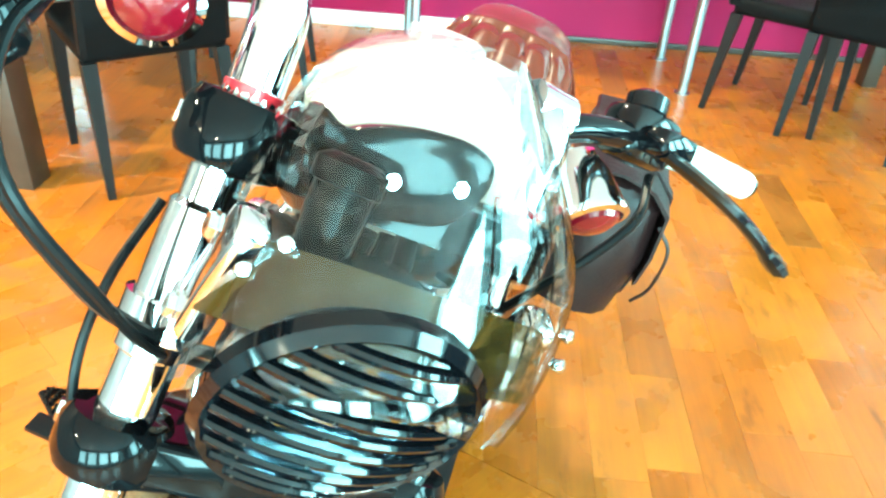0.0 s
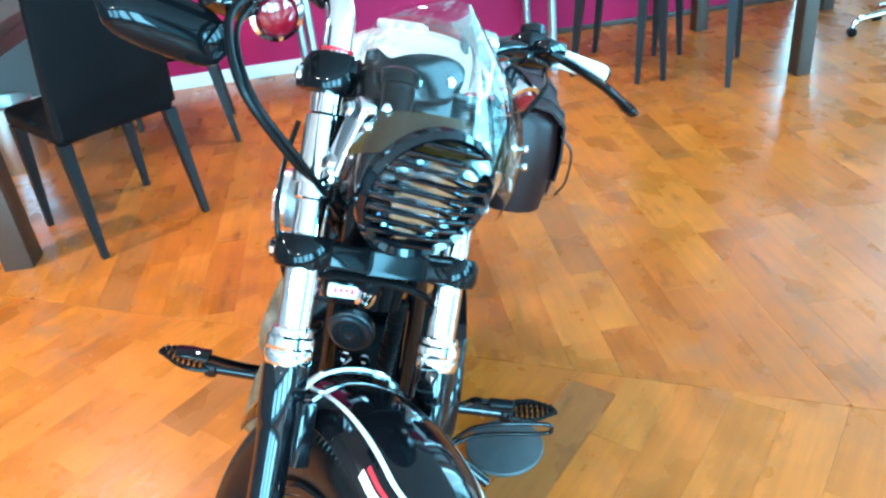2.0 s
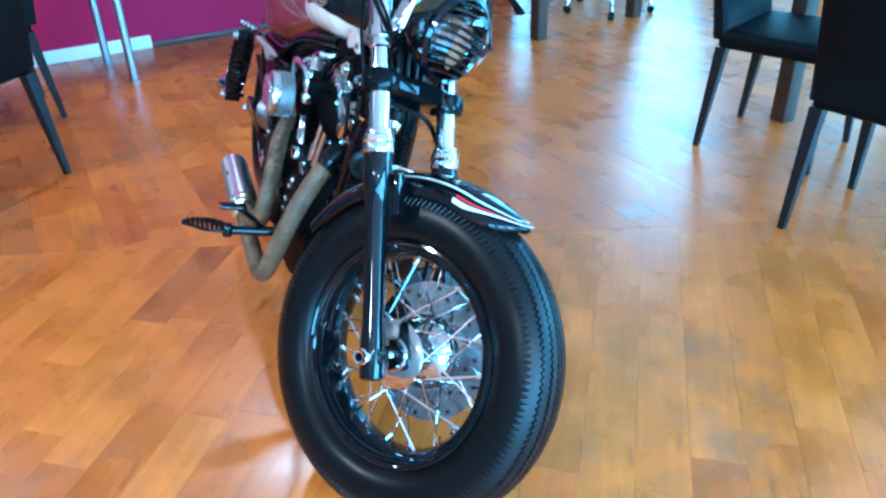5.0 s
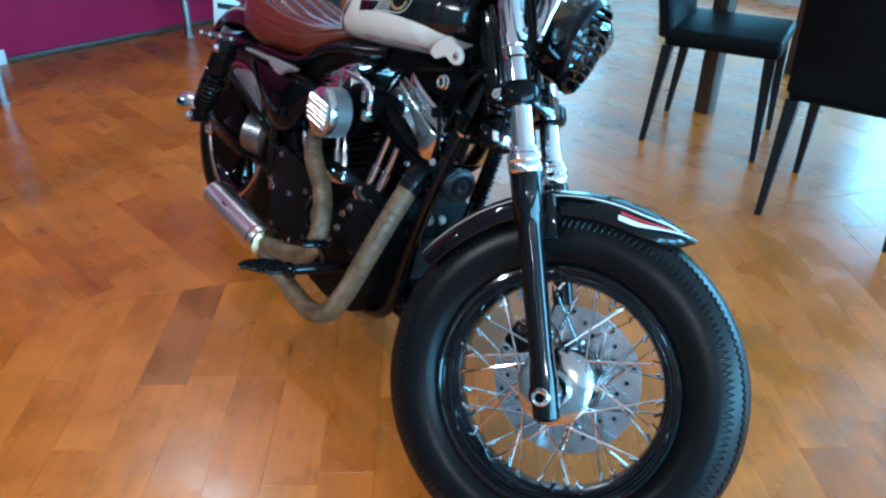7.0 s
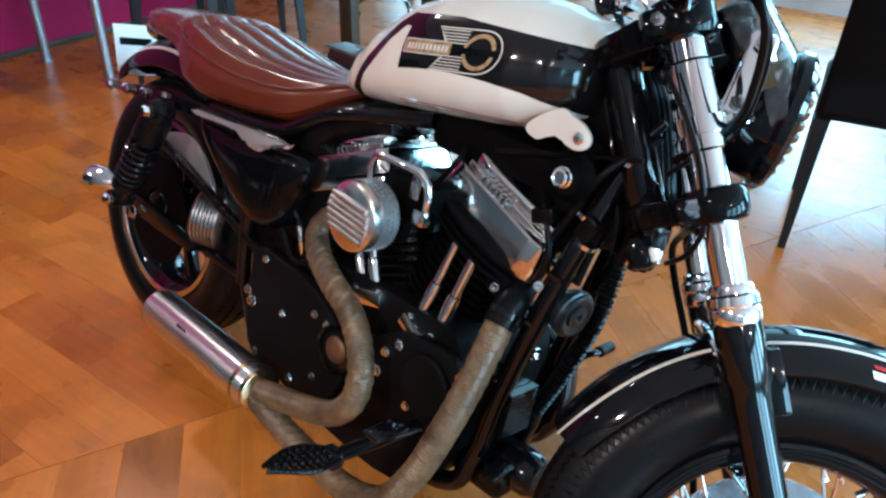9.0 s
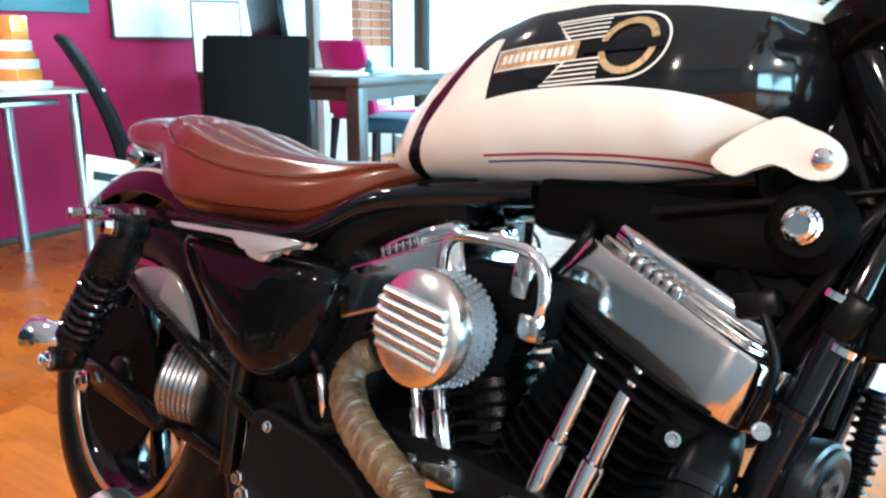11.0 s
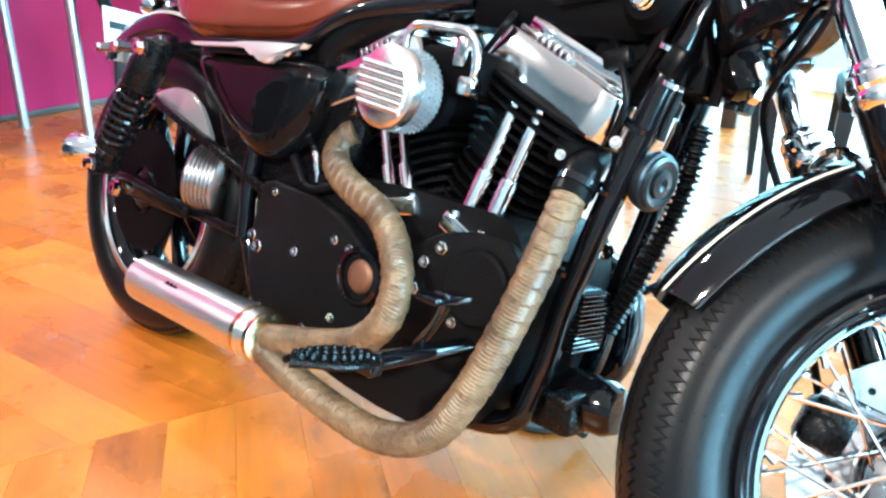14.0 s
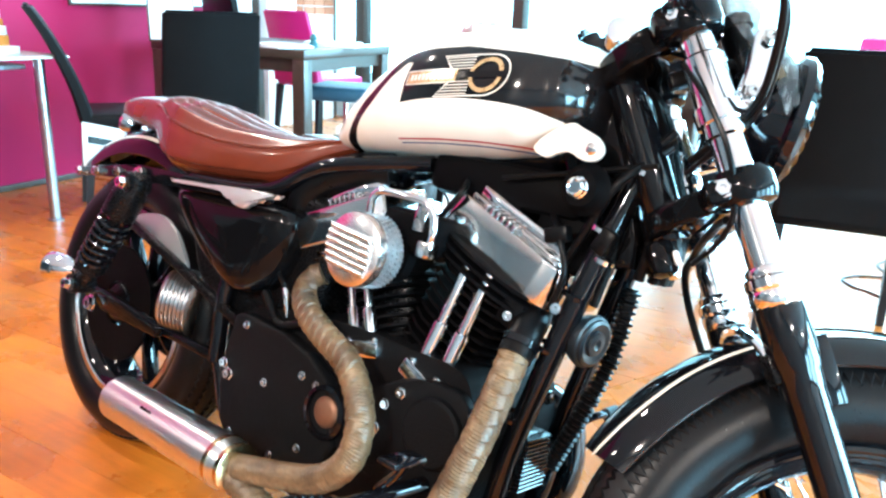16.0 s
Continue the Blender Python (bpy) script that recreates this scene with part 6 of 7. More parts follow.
bp("pipe_clamp", bm, M_GLOSSBLACK, "black clamp at the end of the heat tape")
rod("exhaust_stub", [(-0.045, 0.86, 0.585), (-0.089, 0.852, 0.561)], 0.026, M_SATIN, n=20)
bm = bmnew()
md = Vector((0.017, 0.408, -0.018)).normalized()
lathe(bm, [(0.028, 0.0), (0.036, 0.004), (0.043, 0.018), (0.0425, 0.03), (0.0425, 0.375), (0.0405, 0.379), (0.036, 0.379), (0.035, 0.36), (0.032, 0.31)], (-0.201, 0.848, 0.235), md, 48)
M_TUBE = mat("turned_steel_tube", (0.74, 0.74, 0.73), 0.30, 1.0, vary=0.08, scale=14, rough_vary=0.05)
n_, l_ = nodes_of(M_TUBE)
around = n_.new("ShaderNodeTangent")
around.direction_type, around.axis = "RADIAL", "Y"
n_["Principled BSDF"].inputs["Anisotropic"].default_value, n_["Principled BSDF"].inputs["Anisotropic Rotation"].default_value = 0.9, 0.25
l_.new(around.outputs[0], n_["Principled BSDF"].inputs["Tangent"])
muff = bp("muffler", bm, M_TUBE, "short brushed steel muffler")
bm = bmnew()
lathe(bm, [(0.0385, 0.0), (0.040, 0.001), (0.040, 0.011), (0.0385, 0.012)], (-0.201, 0.842, 0.235), md, 40)
lathe(bm, [(0.0440, 0.03), (0.0440, 0.040)], (-0.201, 0.842, 0.235), md, 40)
part("clamp_ring", bm, mat("straw_tinted_steel", (0.62, 0.50, 0.28), 0.2, 1.0, vary=0.15), muff, "straw-tinted clamp ring")
bm = bmnew()
for i in range(6):
    box(bm, (-0.001, 0.006 * i, 0), (0.0012, 0.004 + 0.006 * i, 0.004 + 0.002 * (i % 2)), 0, pose(-0.2275, 1.06, 0.2495, 0, 50, 0))
part("etched_mark", bm, M_SATIN, muff, "small dark etched mark")

# pegs, pedal, side stand, puck
def peg(s, o):
    """A serrated foot peg: bracket, arm and a toothed pad."""
    o = Vector(o)
    bm = bmnew()
    tube(bm, [o + Vector((0.16 * -s, -0.02, 0.012)), o + Vector((0.10 * -s, -0.01, 0.006)), o + Vector((0.0, 0, 0))], 0.012, 12)
    box(bm, tuple(o + Vector((-0.012, -0.016, -0.014))), tuple(o + Vector((0.012, 0.016, 0.014))), 0.005)
    pg = bp("foot_peg", bm, M_GLOSSBLACK, "serrated black foot peg")
    bm = bmnew()
    n = 9
    for sg in (-1, 1):
        pts = [o + Vector((s * (0.004 + 0.098 * k / n), sg * (0.026 * math.sin(math.pi * (0.18 + 0.80 * k / n)) + 0.002) + 0.022 * k / n, 0.006)) for k in range(n + 1)]
        tube(bm, pts, lambda q, a: 0.0055 + 0.0016 * math.sin(q * 520), 8)
    for k in range(1, n):
        c = o + Vector((s * (0.004 + 0.098 * k / n), 0.022 * k / n, 0.008))
        hw = 0.026 * math.sin(math.pi * (0.18 + 0.80 * k / n))
        tube(bm, [c - Vector((0, hw, 0)), c + Vector((0, hw, 0))], 0.0042, 6)
        for q in (-0.6, 0, 0.6):
            lathe(bm, [(0.0042, -0.004), (0.0040, 0.003), (0.0028, 0.006)], c + Vector((0, q * hw, 0.003)), (0, 0, 1), 6)
    part("peg_pad", bm, M_SATIN, pg, "toothed open pad")
    return pg


peg(-1, (-0.292, 0.548, 0.318))
peg(1, (0.285, 0.56, 0.30))
rod("brake_pedal", [(-0.12, 0.60, 0.285), (-0.20, 0.56, 0.32), (-0.245, 0.50, 0.375), (-0.285, 0.458, 0.418)], 0.007, M_GLOSSBLACK, "black brake pedal")
bm = bmnew()
box(bm, (-0.330, 0.438, 0.421), (-0.270, 0.468, 0.429), 0.003)
bp("pedal_pad", bm, M_GLOSSBLACK)
shifter = rod("shift_lever", [(0.19, 0.60, 0.27), (0.195, 0.53, 0.335), (0.20, 0.455, 0.412), (0.222, 0.44, 0.422), (0.25, 0.438, 0.425)], 0.0065, M_GLOSSBLACK, "black shift lever")
bm = bmnew()
lathe(bm, [(0.008, 0), (0.0105, 0.003), (0.0105, 0.042), (0.007, 0.046)], (0.222, 0.44, 0.422), (1, 0, 0.05), 16)
part("shift_peg", bm, M_PLASTIC, shifter, "black rubber toe peg")
stand = rod("side_stand", [(0.10, 0.60, 0.225), (0.20, 0.57, 0.16), (0.285, 0.545, 0.118)], 0.011, M_GLOSSBLACK, "black side stand", soft=False)
rod("stand_tang", [(0.19, 0.585, 0.172), (0.25, 0.595, 0.225), (0.375, 0.60, 0.250), (0.398, 0.60, 0.238), (0.38, 0.60, 0.224), (0.255, 0.598, 0.198), (0.19, 0.583, 0.165)], 0.0045, M_GLOSSBLACK, "bent black wire tang", parent=stand)

# horn, rectifier and hoses ahead of the engine
HR = Vector((-0.034, 0.372, 0.580))
bm = bmnew()
lathe(bm, [(0.018, 0.03), (0.034, 0.022), (0.038, 0.010), (0.0375, 0.004), (0.0345, 0.002), (0.034, -0.002), (0.029, -0.004), (0.018, -0.001), (0.0175, -0.005), (0.008, -0.006), (0.003, -0.003)], HR, (0.15, 0.98, 0.10), 32)
# blue in the base colour stands for window light mirrored by the horn
bp("horn", bm, mat("blue_sheen_black", (0.006, 0.010, 0.014), 0.36, spec=0.5, vary=0.2), "round black horn")
bm = bmnew()
box(bm, (-0.066, 0.432, 0.346), (0.006, 0.455, 0.428), 0.004)
rect = bp("rectifier", bm, M_SATIN, "finned black rectifier on the frame tubes")
for i in range(13):
    bm = bmnew()
    box(bm, (-0.066, 0.418, 0.348 + 0.0062 * i), (0.006, 0.434, 0.3512 + 0.0062 * i), 0.0008, seg=1)
    part("fin", bm, M_GLOSSBLACK, rect)
bm = bmnew()
tube(bm, smooth_path([(0.035, 0.365, 0.66), (0.03, 0.37, 0.56), (0.028, 0.395, 0.46), (0.028, 0.425, 0.37)], 40), lambda q, a: 0.0115 + 0.0028 * (1 if int(q / 0.0045) % 2 else -1), 12)
bp("ribbed_hose", bm, M_PLASTIC, "ribbed black conduit", sharp=20)
bm = bmnew()
box(bm, (-0.06, 0.40, 0.235), (0.06, 0.50, 0.285), 0.012)
box(bm, (-0.095, 0.395, 0.285), (-0.035, 0.425, 0.30), 0.004)
bp("engine_mount", bm, M_SATIN, "black front engine mount")
bm = bmnew()
lathe(bm, [(0.036, 0.0), (0.038, 0.008), (0.038, 0.07), (0.03, 0.085), (0.01, 0.088)], (0.0, 0.45, 0.275), (0, -1, 0.05), 28)
bp("oil_filter", bm, M_GLOSSBLACK, "black oil filter")
bm = bmnew()
lathe(bm, [(0.010, -0.024), (0.019, -0.02), (0.0205, -0.004), (0.019, 0.0)], (-0.016, 0.305, 0.713), (-0.25, -0.2, -1), 22)
bullet = bp("stem_switch", bm, M_PLASTIC, "small black switch with a chrome end under the steering head")
bm = bmnew()
lathe(bm, [(0.0185, 0.0), (0.0185, 0.016), (0.016, 0.022), (0.006, 0.025)], (-0.016, 0.305, 0.713), (-0.25, -0.2, -1), 22)
part("chrome_end", bm, M_CHROME, bullet, "chrome end cap")
rod("loom", [(-0.03, 0.33, 0.86), (-0.075, 0.37, 0.80), (-0.07, 0.40, 0.74), (-0.06, 0.43, 0.68)], 0.006, M_PLASTIC, "taped black wiring loom")
rod("loom", [(-0.03, 0.33, 0.88), (-0.045, 0.36, 0.82), (-0.04, 0.37, 0.72), (-0.045, 0.38, 0.63)], 0.006, M_PLASTIC)
rod("plug_lead", [(-0.05, 0.47, 0.74), (-0.08, 0.44, 0.72), (-0.085, 0.415, 0.67), (-0.08, 0.425, 0.62)], 0.0045, M_PLASTIC)
rod("plug_lead", [(-0.06, 0.62, 0.76), (-0.095, 0.60, 0.745), (-0.095, 0.63, 0.70)], 0.0045, M_PLASTIC)
bm = bmnew()
pillow(bm, [(0.345, 0.69), (0.345, 0.73), (0.37, 0.80), (0.425, 0.905), (0.475, 0.90), (0.50, 0.85), (0.455, 0.76), (0.425, 0.70), (0.40, 0.68)], -0.036, 0.036, 0.010)
bp("neck_gusset", bm, M_DIMBLACK, "black frame gusset behind the steering head")
for k, (x, dy) in enumerate(((-0.046, 0.012), (-0.034, -0.004), (-0.020, -0.010), (-0.004, -0.012), (0.014, -0.008), (0.030, 0.0))):
    rod("cable", [(x * 0.8, 0.318 + dy, 0.68), (x, 0.312 + dy, 0.74), (x * 1.1, 0.338 + dy, 0.82), (x, 0.375 + dy, 0.90), (x * 0.8, 0.40 + dy, 0.93)], 0.0075 + 0.001 * (k % 3), M_PLASTIC, "black cable by the steering head", n=10)
rod("choke_cable", [(-0.06, 0.33, 0.83), (-0.068, 0.45, 0.80), (-0.075, 0.55, 0.775)], 0.0035, M_PLASTIC)
rod("oil_line", [(-0.12, 0.95, 0.50), (-0.125, 0.90, 0.46), (-0.12, 0.85, 0.47), (-0.11, 0.80, 0.49)], 0.008, M_PLASTIC, "black oil hose")
rod("oil_line", [(-0.10, 0.94, 0.53), (-0.115, 0.905, 0.51), (-0.11, 0.895, 0.47)], 0.006, M_CHROME)

# invented clips and blocks, placed to give scattered glints along the wiring
for (x, y, z), r in (((-0.075, 0.385, 0.735), 0.012), ((-0.070, 0.375, 0.695), 0.012), ((-0.072, 0.402, 0.640), 0.019), ((-0.076, 0.425, 0.560), 0.019), ((-0.078, 0.455, 0.450), 0.019), ((-0.06, 0.352, 0.82), 0.013)):
    bm = bmnew()
    lathe(bm, [(r, -0.004), (r + 0.003, -0.003), (r + 0.003, 0.003), (r, 0.004)], (x + 0.012, y, z), (0.05, 0.3, -1), 16, False)
    bp("glint_clip", bm, M_CHROME if r < 0.015 else M_GLOSSBLACK, "small invented clip that catches glints by the wiring")
for (x, y, z), (a, b, c), tilt in (((-0.078, 0.440, 0.715), (0.010, 0.018, 0.011), -20), ((-0.068, 0.375, 0.72), (0.009, 0.012, 0.018), 25)):
    bm = bmnew()
    box(bm, (-a, -b, -c), (a, b, c), 0.004, pose(x, y, z, tilt, 0, 0))
    bp("wiring_filler", bm, M_PLASTIC, "small invented black block among the wiring")
for x, y, z, r in ((-0.085, 0.415, 0.618, 0.006), (-0.04, 0.438, 0.478, 0.010), (-0.006, 0.438, 0.478, 0.010)):
    bm = bmnew()
    bolt(bm, (x, y, z), (-1, -0.4, 0.2) if r < 0.009 else (-0.2, -1, 0.3), r, r)
    bp("bolt", bm, M_CHROME)

# ---- things beside the motorcycle ----
bag = new("saddlebag")
bag.matrix_world = bike.matrix_world @ pose(0.205, 1.13, 0.535)
tagged(bag, "dark brown leather saddlebag hung beside the saddle", "bag")
bm = bmnew()
loops = []
for z, d, w in ((0.0, 0.10, 0.13), (0.012, 0.125, 0.15), (0.12, 0.135, 0.155), (0.22, 0.12, 0.15), (0.245, 0.09, 0.14), (0.25, 0.05, 0.12)):
    loops.append([(p, q, z) for p, q in soft_poly([(-0.01, -w), (d, -w * 0.93), (d, w * 0.93), (-0.01, w)], 5)])
rings(bm, loops)
part("pouch", bm, M_BAG, bag)
bm = bmnew()
loops = []
for x, z in ((-0.012, 0.252), (0.05, 0.262), (0.10, 0.254), (0.135, 0.225), (0.145, 0.15), (0.143, 0.095)):
    loops.append([(x, -0.158, z), (x, 0.158, z), (x - 0.004, 0.158, z - 0.005), (x - 0.004, -0.158, z - 0.005)])
rings(bm, loops)
part("flap", bm, M_BAG, bag, "leather flap")
for y in (-0.08, 0.08):
    bm = bmnew()
    loops = []
    for x, z in ((0.02, 0.266), (0.10, 0.259), (0.14, 0.228), (0.151, 0.15), (0.150, 0.06), (0.146, 0.03)):
        loops.append([(x, y - 0.012, z), (x, y + 0.012, z), (x - 0.003, y + 0.012, z - 0.003), (x - 0.003, y - 0.012, z - 0.003)])
    rings(bm, loops)
    st_ = part("strap", bm, M_BAG, bag, "leather strap")
    bm = bmnew()
    box(bm, (0.150, y - 0.016, 0.07), (0.156, y + 0.016, 0.10), 0.003)
    part("buckle", bm, M_CHROME, st_, "chrome buckle")
bm = bmnew()
tube(bm, smooth_path([(0.13, -0.15, 0.20), (0.16, -0.16, 0.17), (0.165, -0.16, 0.10), (0.15, -0.155, 0.06)]), 0.003, 6)
part("lace", bm, M_BAG, bag)

fc = bmnew()
tube(fc, smooth_path([(2.40, 0.02, 0.004), (2.53, 0.16, 0.004), (2.56, 0.22, 0.004), (2.64, 0.27, 0.004), (2.73, 0.22, 0.004), (2.80, 0.12, 0.004), (2.95, 0.16, 0.004), (3.05, 0.13, 0.004)]), 0.004, 8)
tagged(link("floor_cable", fc, M_PLASTIC), "thin black cable lying loosely on the board floor", "cable")
puck = bmnew()
lathe(puck, [(0.001, 0.0), (0.084, 0.0), (0.086, 0.004), (0.084, 0.010), (0.076, 0.012), (0.001, 0.0125)], (0, 0, 0), (0, 0, 1), 40)
puck = link("stand_puck", puck, mat("grey_rubber", (0.06, 0.06, 0.062), 0.55, vary=0.3, scale=30, bump=0.2, bump_scale=200))
puck.matrix_world = pose(0.497, 0.715, 0.002)
tagged(puck, "round grey rubber puck under the side stand on the floor", "puck")

# bin, office chair, wall pictures, desk clutter
bin_ = bmnew()
lathe(bin_, [(0.001, 0), (0.11, 0), (0.115, 0.01), (0.125, 0.30), (0.13, 0.305), (0.125, 0.31), (0.118, 0.30), (0.108, 0.02), (0.001, 0.015)], (0, 0, 0), (0, 0, 1), 36)
bin_ = link("waste_bin", bin_, M_STEEL)
bin_.matrix_world = pose(-1.32, 2.95, 0)
tagged(bin_, "round brushed steel waste bin near the wall", "bin")

oc = new("office_chair")
oc.matrix_world = pose(3.06, 3.12, 0, 0, 0, 20)
tagged(oc, "blue office chair on a chrome five-star base with castors", "chair")
for i in range(5):
    a = 2 * math.pi * i / 5
    c, s = math.cos(a), math.sin(a)
    bm = bmnew()
    tube(bm, smooth_path([(0.02 * c, 0.02 * s, 0.13), (0.14 * c, 0.14 * s, 0.115), (0.26 * c, 0.26 * s, 0.085), (0.285 * c, 0.285 * s, 0.05)]), 0.013, 10)
    arm = part("base_arm", bm, M_CHROME, oc, "chrome base arm")
    bm = bmnew()
    lathe(bm, [(0.008, -0.02), (0.022, -0.018), (0.024, 0.0), (0.022, 0.018), (0.008, 0.02)], (0.285 * c, 0.285 * s, 0.0245), (-s, c, 0), 18)
    part("castor", bm, M_PLASTIC, arm, "black castor")
bm = bmnew()
lathe(bm, [(0.03, 0.1), (0.03, 0.2), (0.018, 0.2), (0.018, 0.42)], (0, 0, 0), (0, 0, 1), 16)
part("column", bm, M_CHROME, oc)
bm = bmnew()
box(bm, (-0.22, -0.22, 0.42), (0.22, 0.22, 0.50), 0.03, seg=3)
part("seat", bm, mat("blue_fabric", (0.03, 0.10, 0.16), 0.7, vary=0.2, bump=0.3, bump_scale=400), oc, "blue fabric seat")


def on_wall(name, label, x0, x1, z0, z1, thick, material, category):
    """A flat thing hung on the north wall."""
    bm = bmnew()
    prism(bm, [(x0, north(x0) - thick - 0.002), (x1, north(x1) - thick - 0.002), (x1, north(x1) - 0.002), (x0, north(x0) - 0.002)], z0, z1, "z", 0.002)
    return tagged(link(name, bm, material), label, category)


board = on_wall("whiteboard", "white board in a thin dark frame on the magenta wall", 1.86, 2.90, 0.905, 1.62, 0.018, M_DESK, "whiteboard")
bm = bmnew()
prism(bm, [(1.872, north(1.872) - 0.0225), (2.888, north(2.888) - 0.0225), (2.888, north(2.888) - 0.0205), (1.872, north(1.872) - 0.0205)], 0.917, 1.608, "z")
part("writing_surface", bm, M_WHITE, board, "blank white surface")
pic = on_wall("framed_poster", "dark poster with white lines in a teal frame", 1.0, 1.745, 1.02, 1.55, 0.022, M_TEAL, "picture")
for x0, x1, z0, z1, d, mm in ((1.07, 1.675, 1.085, 1.485, 0.0265, M_PAPER), (1.085, 1.66, 1.10, 1.47, 0.029, M_NAVY)):
    bm = bmnew()
    prism(bm, [(x0, north(x0) - d), (x1, north(x1) - d), (x1, north(x1) - d + 0.002), (x0, north(x0) - d + 0.002)], z0, z1, "z")
    part("mat_board" if mm is M_PAPER else "print", bm, mm, pic)
for k, (w, z) in enumerate(((0.34, 1.17), (0.26, 1.215), (0.40, 1.26), (0.3, 1.32), (0.2, 1.38))):
    x0, x1, d = 1.62 - w, 1.62, 0.031
    bm = bmnew()
    prism(bm, [(x0, north(x0) - d), (x1, north(x1) - d), (x1, north(x1) - d + 0.0015), (x0, north(x0) - d + 0.0015)], z, z + 0.022, "z")
    part("print_bar", bm, M_PAPER, pic, "pale line of print")

stand = new("leaflet_stand")
stand.matrix_world = pose(1.13, 3.44, 0.717, 0, 0, 24)
tagged(stand, "orange and white striped leaflet stand on the glass table", "leaflet stand")
for i, (z0, z1, y, mm) in enumerate(((0.0, 0.03, -0.07, M_PAPER), (0.03, 0.075, -0.03, M_ORANGE), (0.075, 0.11, -0.028, M_PAPER), (0.11, 0.14, -0.02, M_ORANGE), (0.14, 0.18, -0.015, M_PAPER), (0.18, 0.27, -0.01, M_ORANGE))):
    bm = bmnew()
    box(bm, (-0.075 + 0.006 * i, y, z0), (0.075 - 0.006 * i, 0.05, z1), 0.003)
    part("leaflet", bm, mm, stand)


def loose(name, label, category, build, material, m):
    bm = bmnew()
    build(bm)
    ob = link(name, bm, material)
    ob.matrix_world = m
    return tagged(ob, label, category)


loose("paper_holder", "white sheet in a thin dark frame standing on the desk", "frame", lambda b: box(b, (-0.115, -0.006, 0), (0.115, 0.006, 0.34), 0.002), M_DESK, pose(2.10, 3.50, 0.746, -6, 0, -36))
loose("framed_sheet", "white printed sheet in front of its frame on the desk", "paper", lambda b: box(b, (-0.107, -0.004, 0.01), (0.107, -0.001, 0.33)), M_PAPER, pose(2.0955, 3.492, 0.747, -6, 0, -36))
mon = new("monitor")
mon.matrix_world = pose(2.42, 3.45, 0.746, 0, 0, 70)
tagged(mon, "black flat monitor seen edge-on on the desk", "monitor")
bm = bmnew()
box(bm, (-0.2, -0.015, 0.12), (0.2, 0.02, 0.42), 0.006, pose(0, 0, 0, -8))
part("screen_case", bm, M_PLASTIC, mon)
bm = bmnew()
box(bm, (-0.10, -0.08, 0), (0.10, 0.08, 0.012), 0.004)
box(bm, (-0.025, 0.01, 0.01), (0.025, 0.035, 0.22), 0.004)
part("stand_foot", bm, M_PLASTIC, mon)
for label, m, n, turn in (("stack of white papers on the desk", pose(2.70, 2.92, 0.746, 0, 0, 20), 6, 0.05), ("loose white papers near the desk's edge", pose(2.36, 3.0, 0.746, 0, 0, -14), 4, 0.09)):
    pile = new("paper_stack")
    tagged(pile, label, "papers")
    for i in range(n):
        bm = bmnew()
        box(bm, (-0.105, -0.148, 0.004 * i), (0.105, 0.148, 0.004 * i + 0.0035), 0, Matrix.Rotation(turn * i, 4, "Z"))
        part("sheet", bm, M_PAPER, pile)
    pile.matrix_world = m
loose("desk_toy", "small dark teal desk toy on the papers", "toy", lambda b: lathe(b, [(0.02, 0), (0.024, 0.02), (0.014, 0.035), (0.02, 0.05), (0.008, 0.07)], (0, 0, 0), (0, 0, 1), 14), M_TEAL, pose(2.46, 2.86, 0.7465))

# ---- the floor: two fields of boards that meet on a slanting joint ----
bm = bmnew()
box(bm, (WEST - 0.2, SOUTH - 0.2, -0.16), (EAST + 0.2, 5.4, -0.012))
floor = tagged(link("floor", bm, M_JOINT), "orange-brown oiled wooden board floor laid in two directions", "floor", kind="structure")
JOIN_P, JOIN_D = Vector((0.0, 1.285)), Vector((math.cos(radians(-25.5)), math.sin(radians(-25.5))))
JOIN_N = Vector((-JOIN_D.y, JOIN_D.x))


def clip(poly, p, n):
    """Keeps the part of a polygon on the n side of a line through p."""
    out = []
    for a, b in zip(poly, poly[1:] + poly[:1]):
        da, db = (a - p).dot(n), (b - p).dot(n)
        if da >= 0:
            out.append(a)
        if da * db < 0:
            out.append(a + (b - a) * (da / (da - db)))
    return out


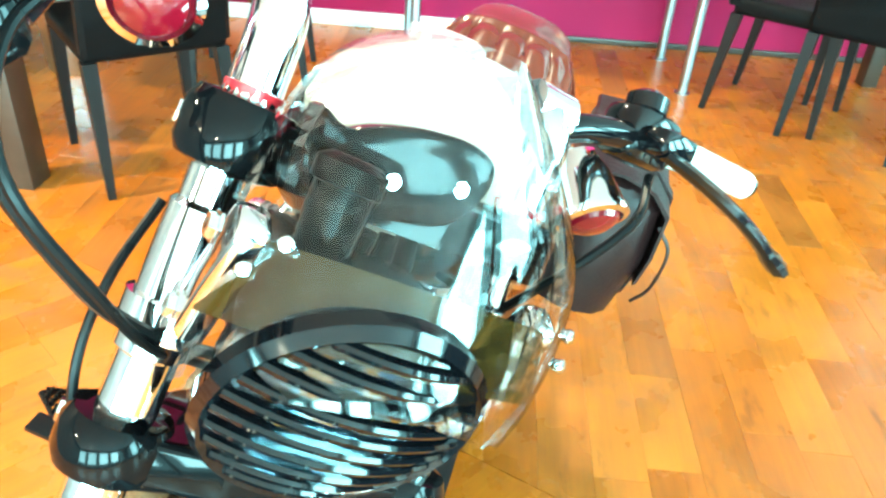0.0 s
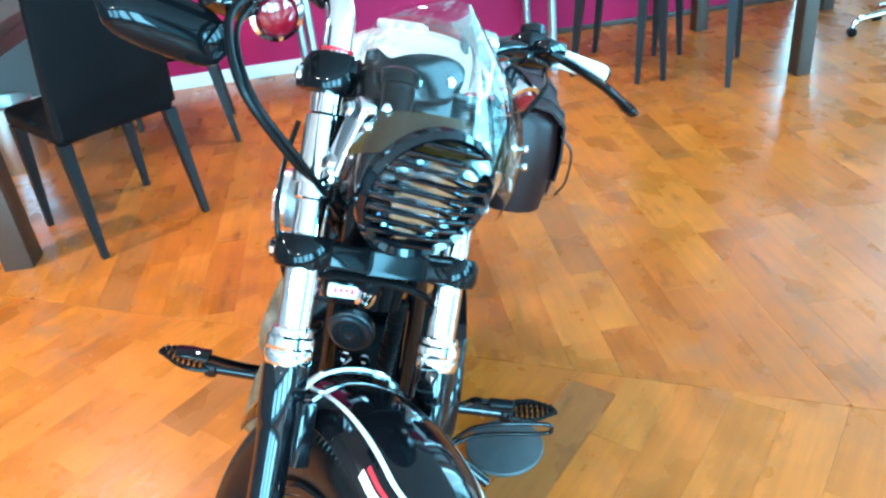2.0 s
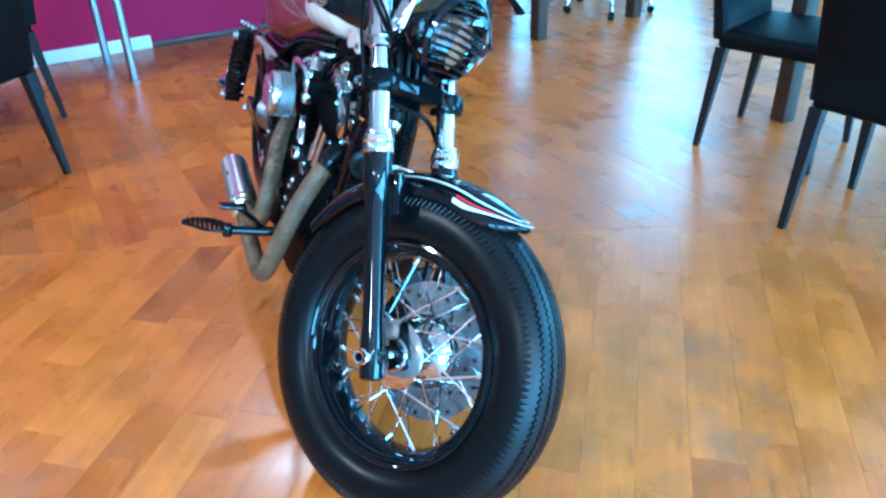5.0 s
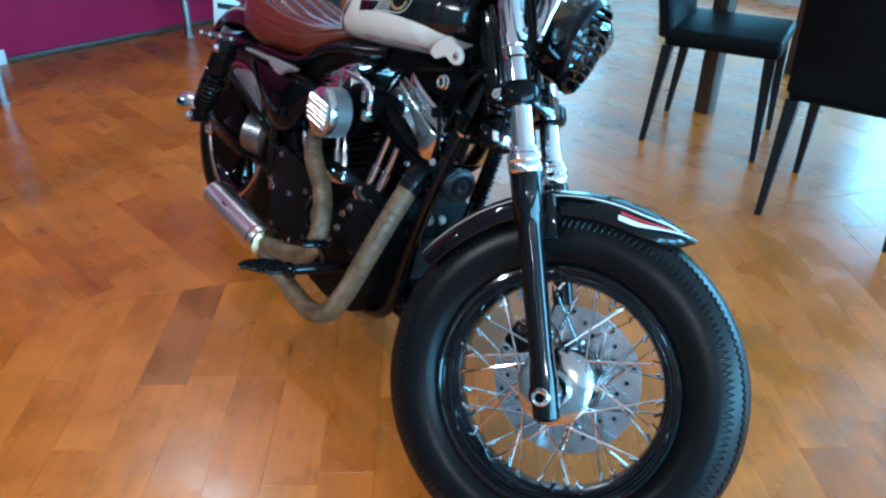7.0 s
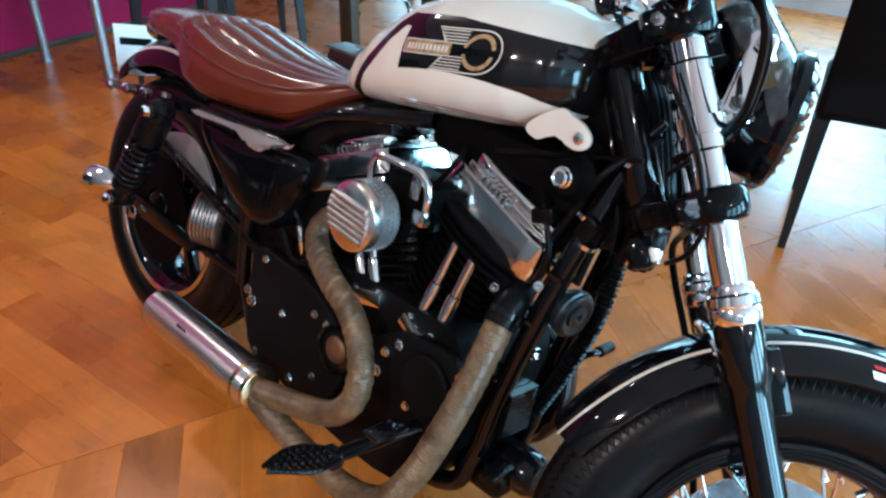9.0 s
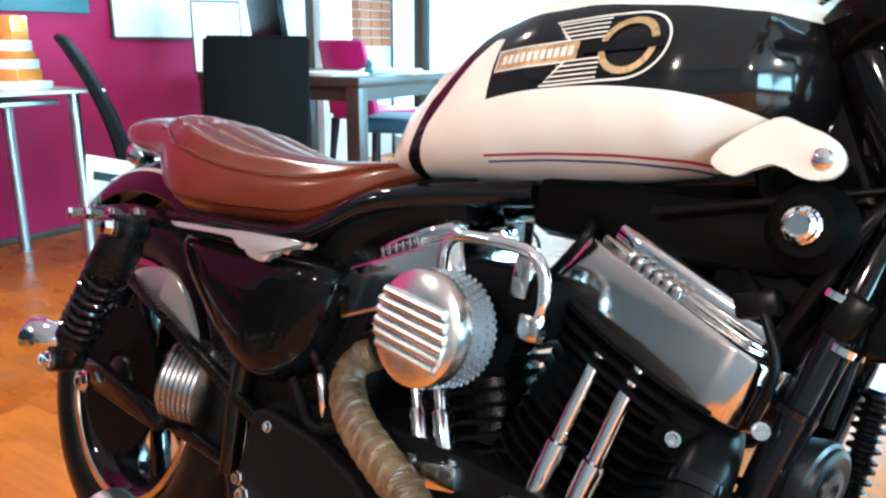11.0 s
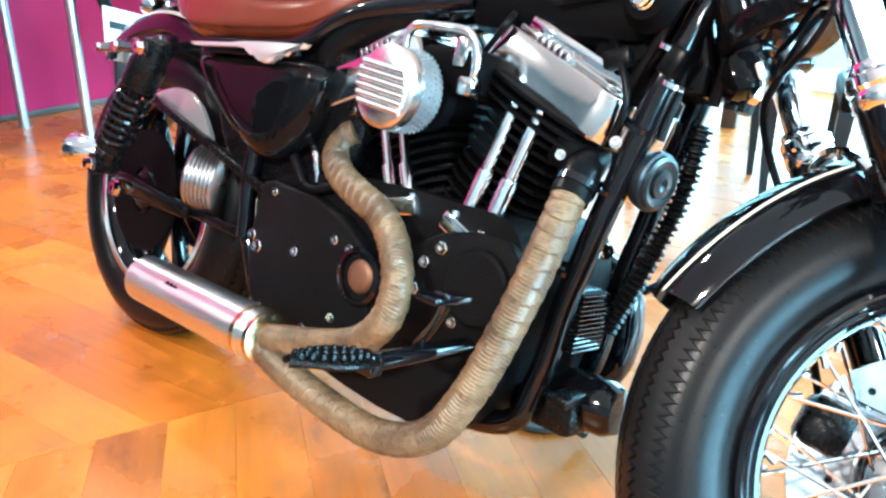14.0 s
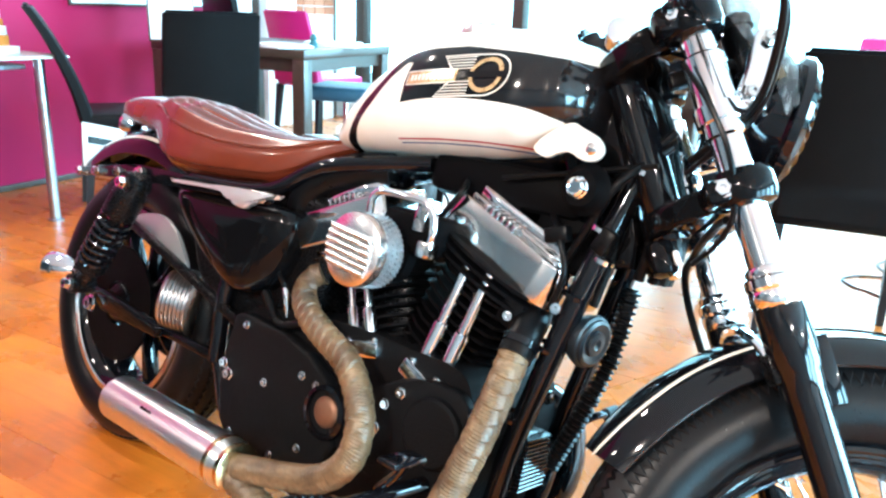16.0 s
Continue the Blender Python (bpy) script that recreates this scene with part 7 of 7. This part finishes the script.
rng = random.Random(7)
far_v, far_f, far_mi, near_boards = [], [], [], []
for zone, angle, sign, wide in ((0, 91, 1, 0.112), (1, 49, -1, 0.118)):
    d = Vector((math.cos(radians(angle)), math.sin(radians(angle))))
    n = Vector((-d.y, d.x))
    for row in range(-75, 76):
        s = -8.5 - rng.random()
        while s < 8.5:
            length = rng.uniform(0.28, 1.2)
            o = Vector((0.5, 0.5)) + d * s + n * (row * wide)
            g = 0.0002
            poly = [o + d * g + n * g, o + d * (length - g) + n * g, o + d * (length - g) + n * (wide - g), o + d * g + n * (wide - g)]
            s += length
            poly = clip(poly, JOIN_P + JOIN_N * sign * 0.001, JOIN_N * sign)
            for p, q in (((WEST, 0), (1, 0)), ((EAST, 0), (-1, 0)), ((0, SOUTH), (0, 1)), ((0, 5.19), (0, -1))):
                if len(poly) > 2:
                    poly = clip(poly, Vector(p), Vector(q))
            if len(poly) < 3:
                continue
            area2 = abs(sum(a.x * b.y - a.y * b.x for a, b in zip(poly, poly[1:] + poly[:1]))) / 2
            if area2 < 2e-4:
                continue
            c = sum(poly, Vector((0, 0))) / len(poly)
            z = rng.uniform(-0.0003, 0.0003)
            inner = [p + (c - p).normalized() * 0.0004 for p in poly]
            verts = [(p.x, p.y, -0.0115) for p in poly] + [(p.x, p.y, z - 0.0004) for p in poly] + [(p.x, p.y, z) for p in inner]
            k = len(poly)
            faces = [tuple(range(2 * k, 3 * k))] + [(i + l_ * k, (i + 1) % k + l_ * k, (i + 1) % k + (l_ + 1) * k, i + (l_ + 1) * k) for l_ in (0, 1) for i in range(k)]
            near_boards.append(((c - Vector((0.45, 1.0))).length, zone, verts, faces))
near_boards.sort(key=lambda q: q[0])
for dist, zone, verts, faces in near_boards[:300]:
    me = bpy.data.meshes.new("board")
    me.from_pydata(verts, [], faces)
    me.materials.append((M_FLOOR_A, M_FLOOR_B)[zone])
    o = new("board", me)
    o.parent = floor
for zone in (0, 1):
    V, F = [], []
    for dist, zz, verts, faces in near_boards[300:]:
        if zz == zone:
            b0 = len(V)
            V += verts
            F += [tuple(i + b0 for i in f) for f in faces]
    me = bpy.data.meshes.new("outer_boards")
    me.from_pydata(V, [], F)
    me.materials.append((M_FLOOR_A, M_FLOOR_B)[zone])
    o = new("outer_boards", me)
    o.parent = floor
    tagged(o, "more of the same oiled boards", kind="stuff")
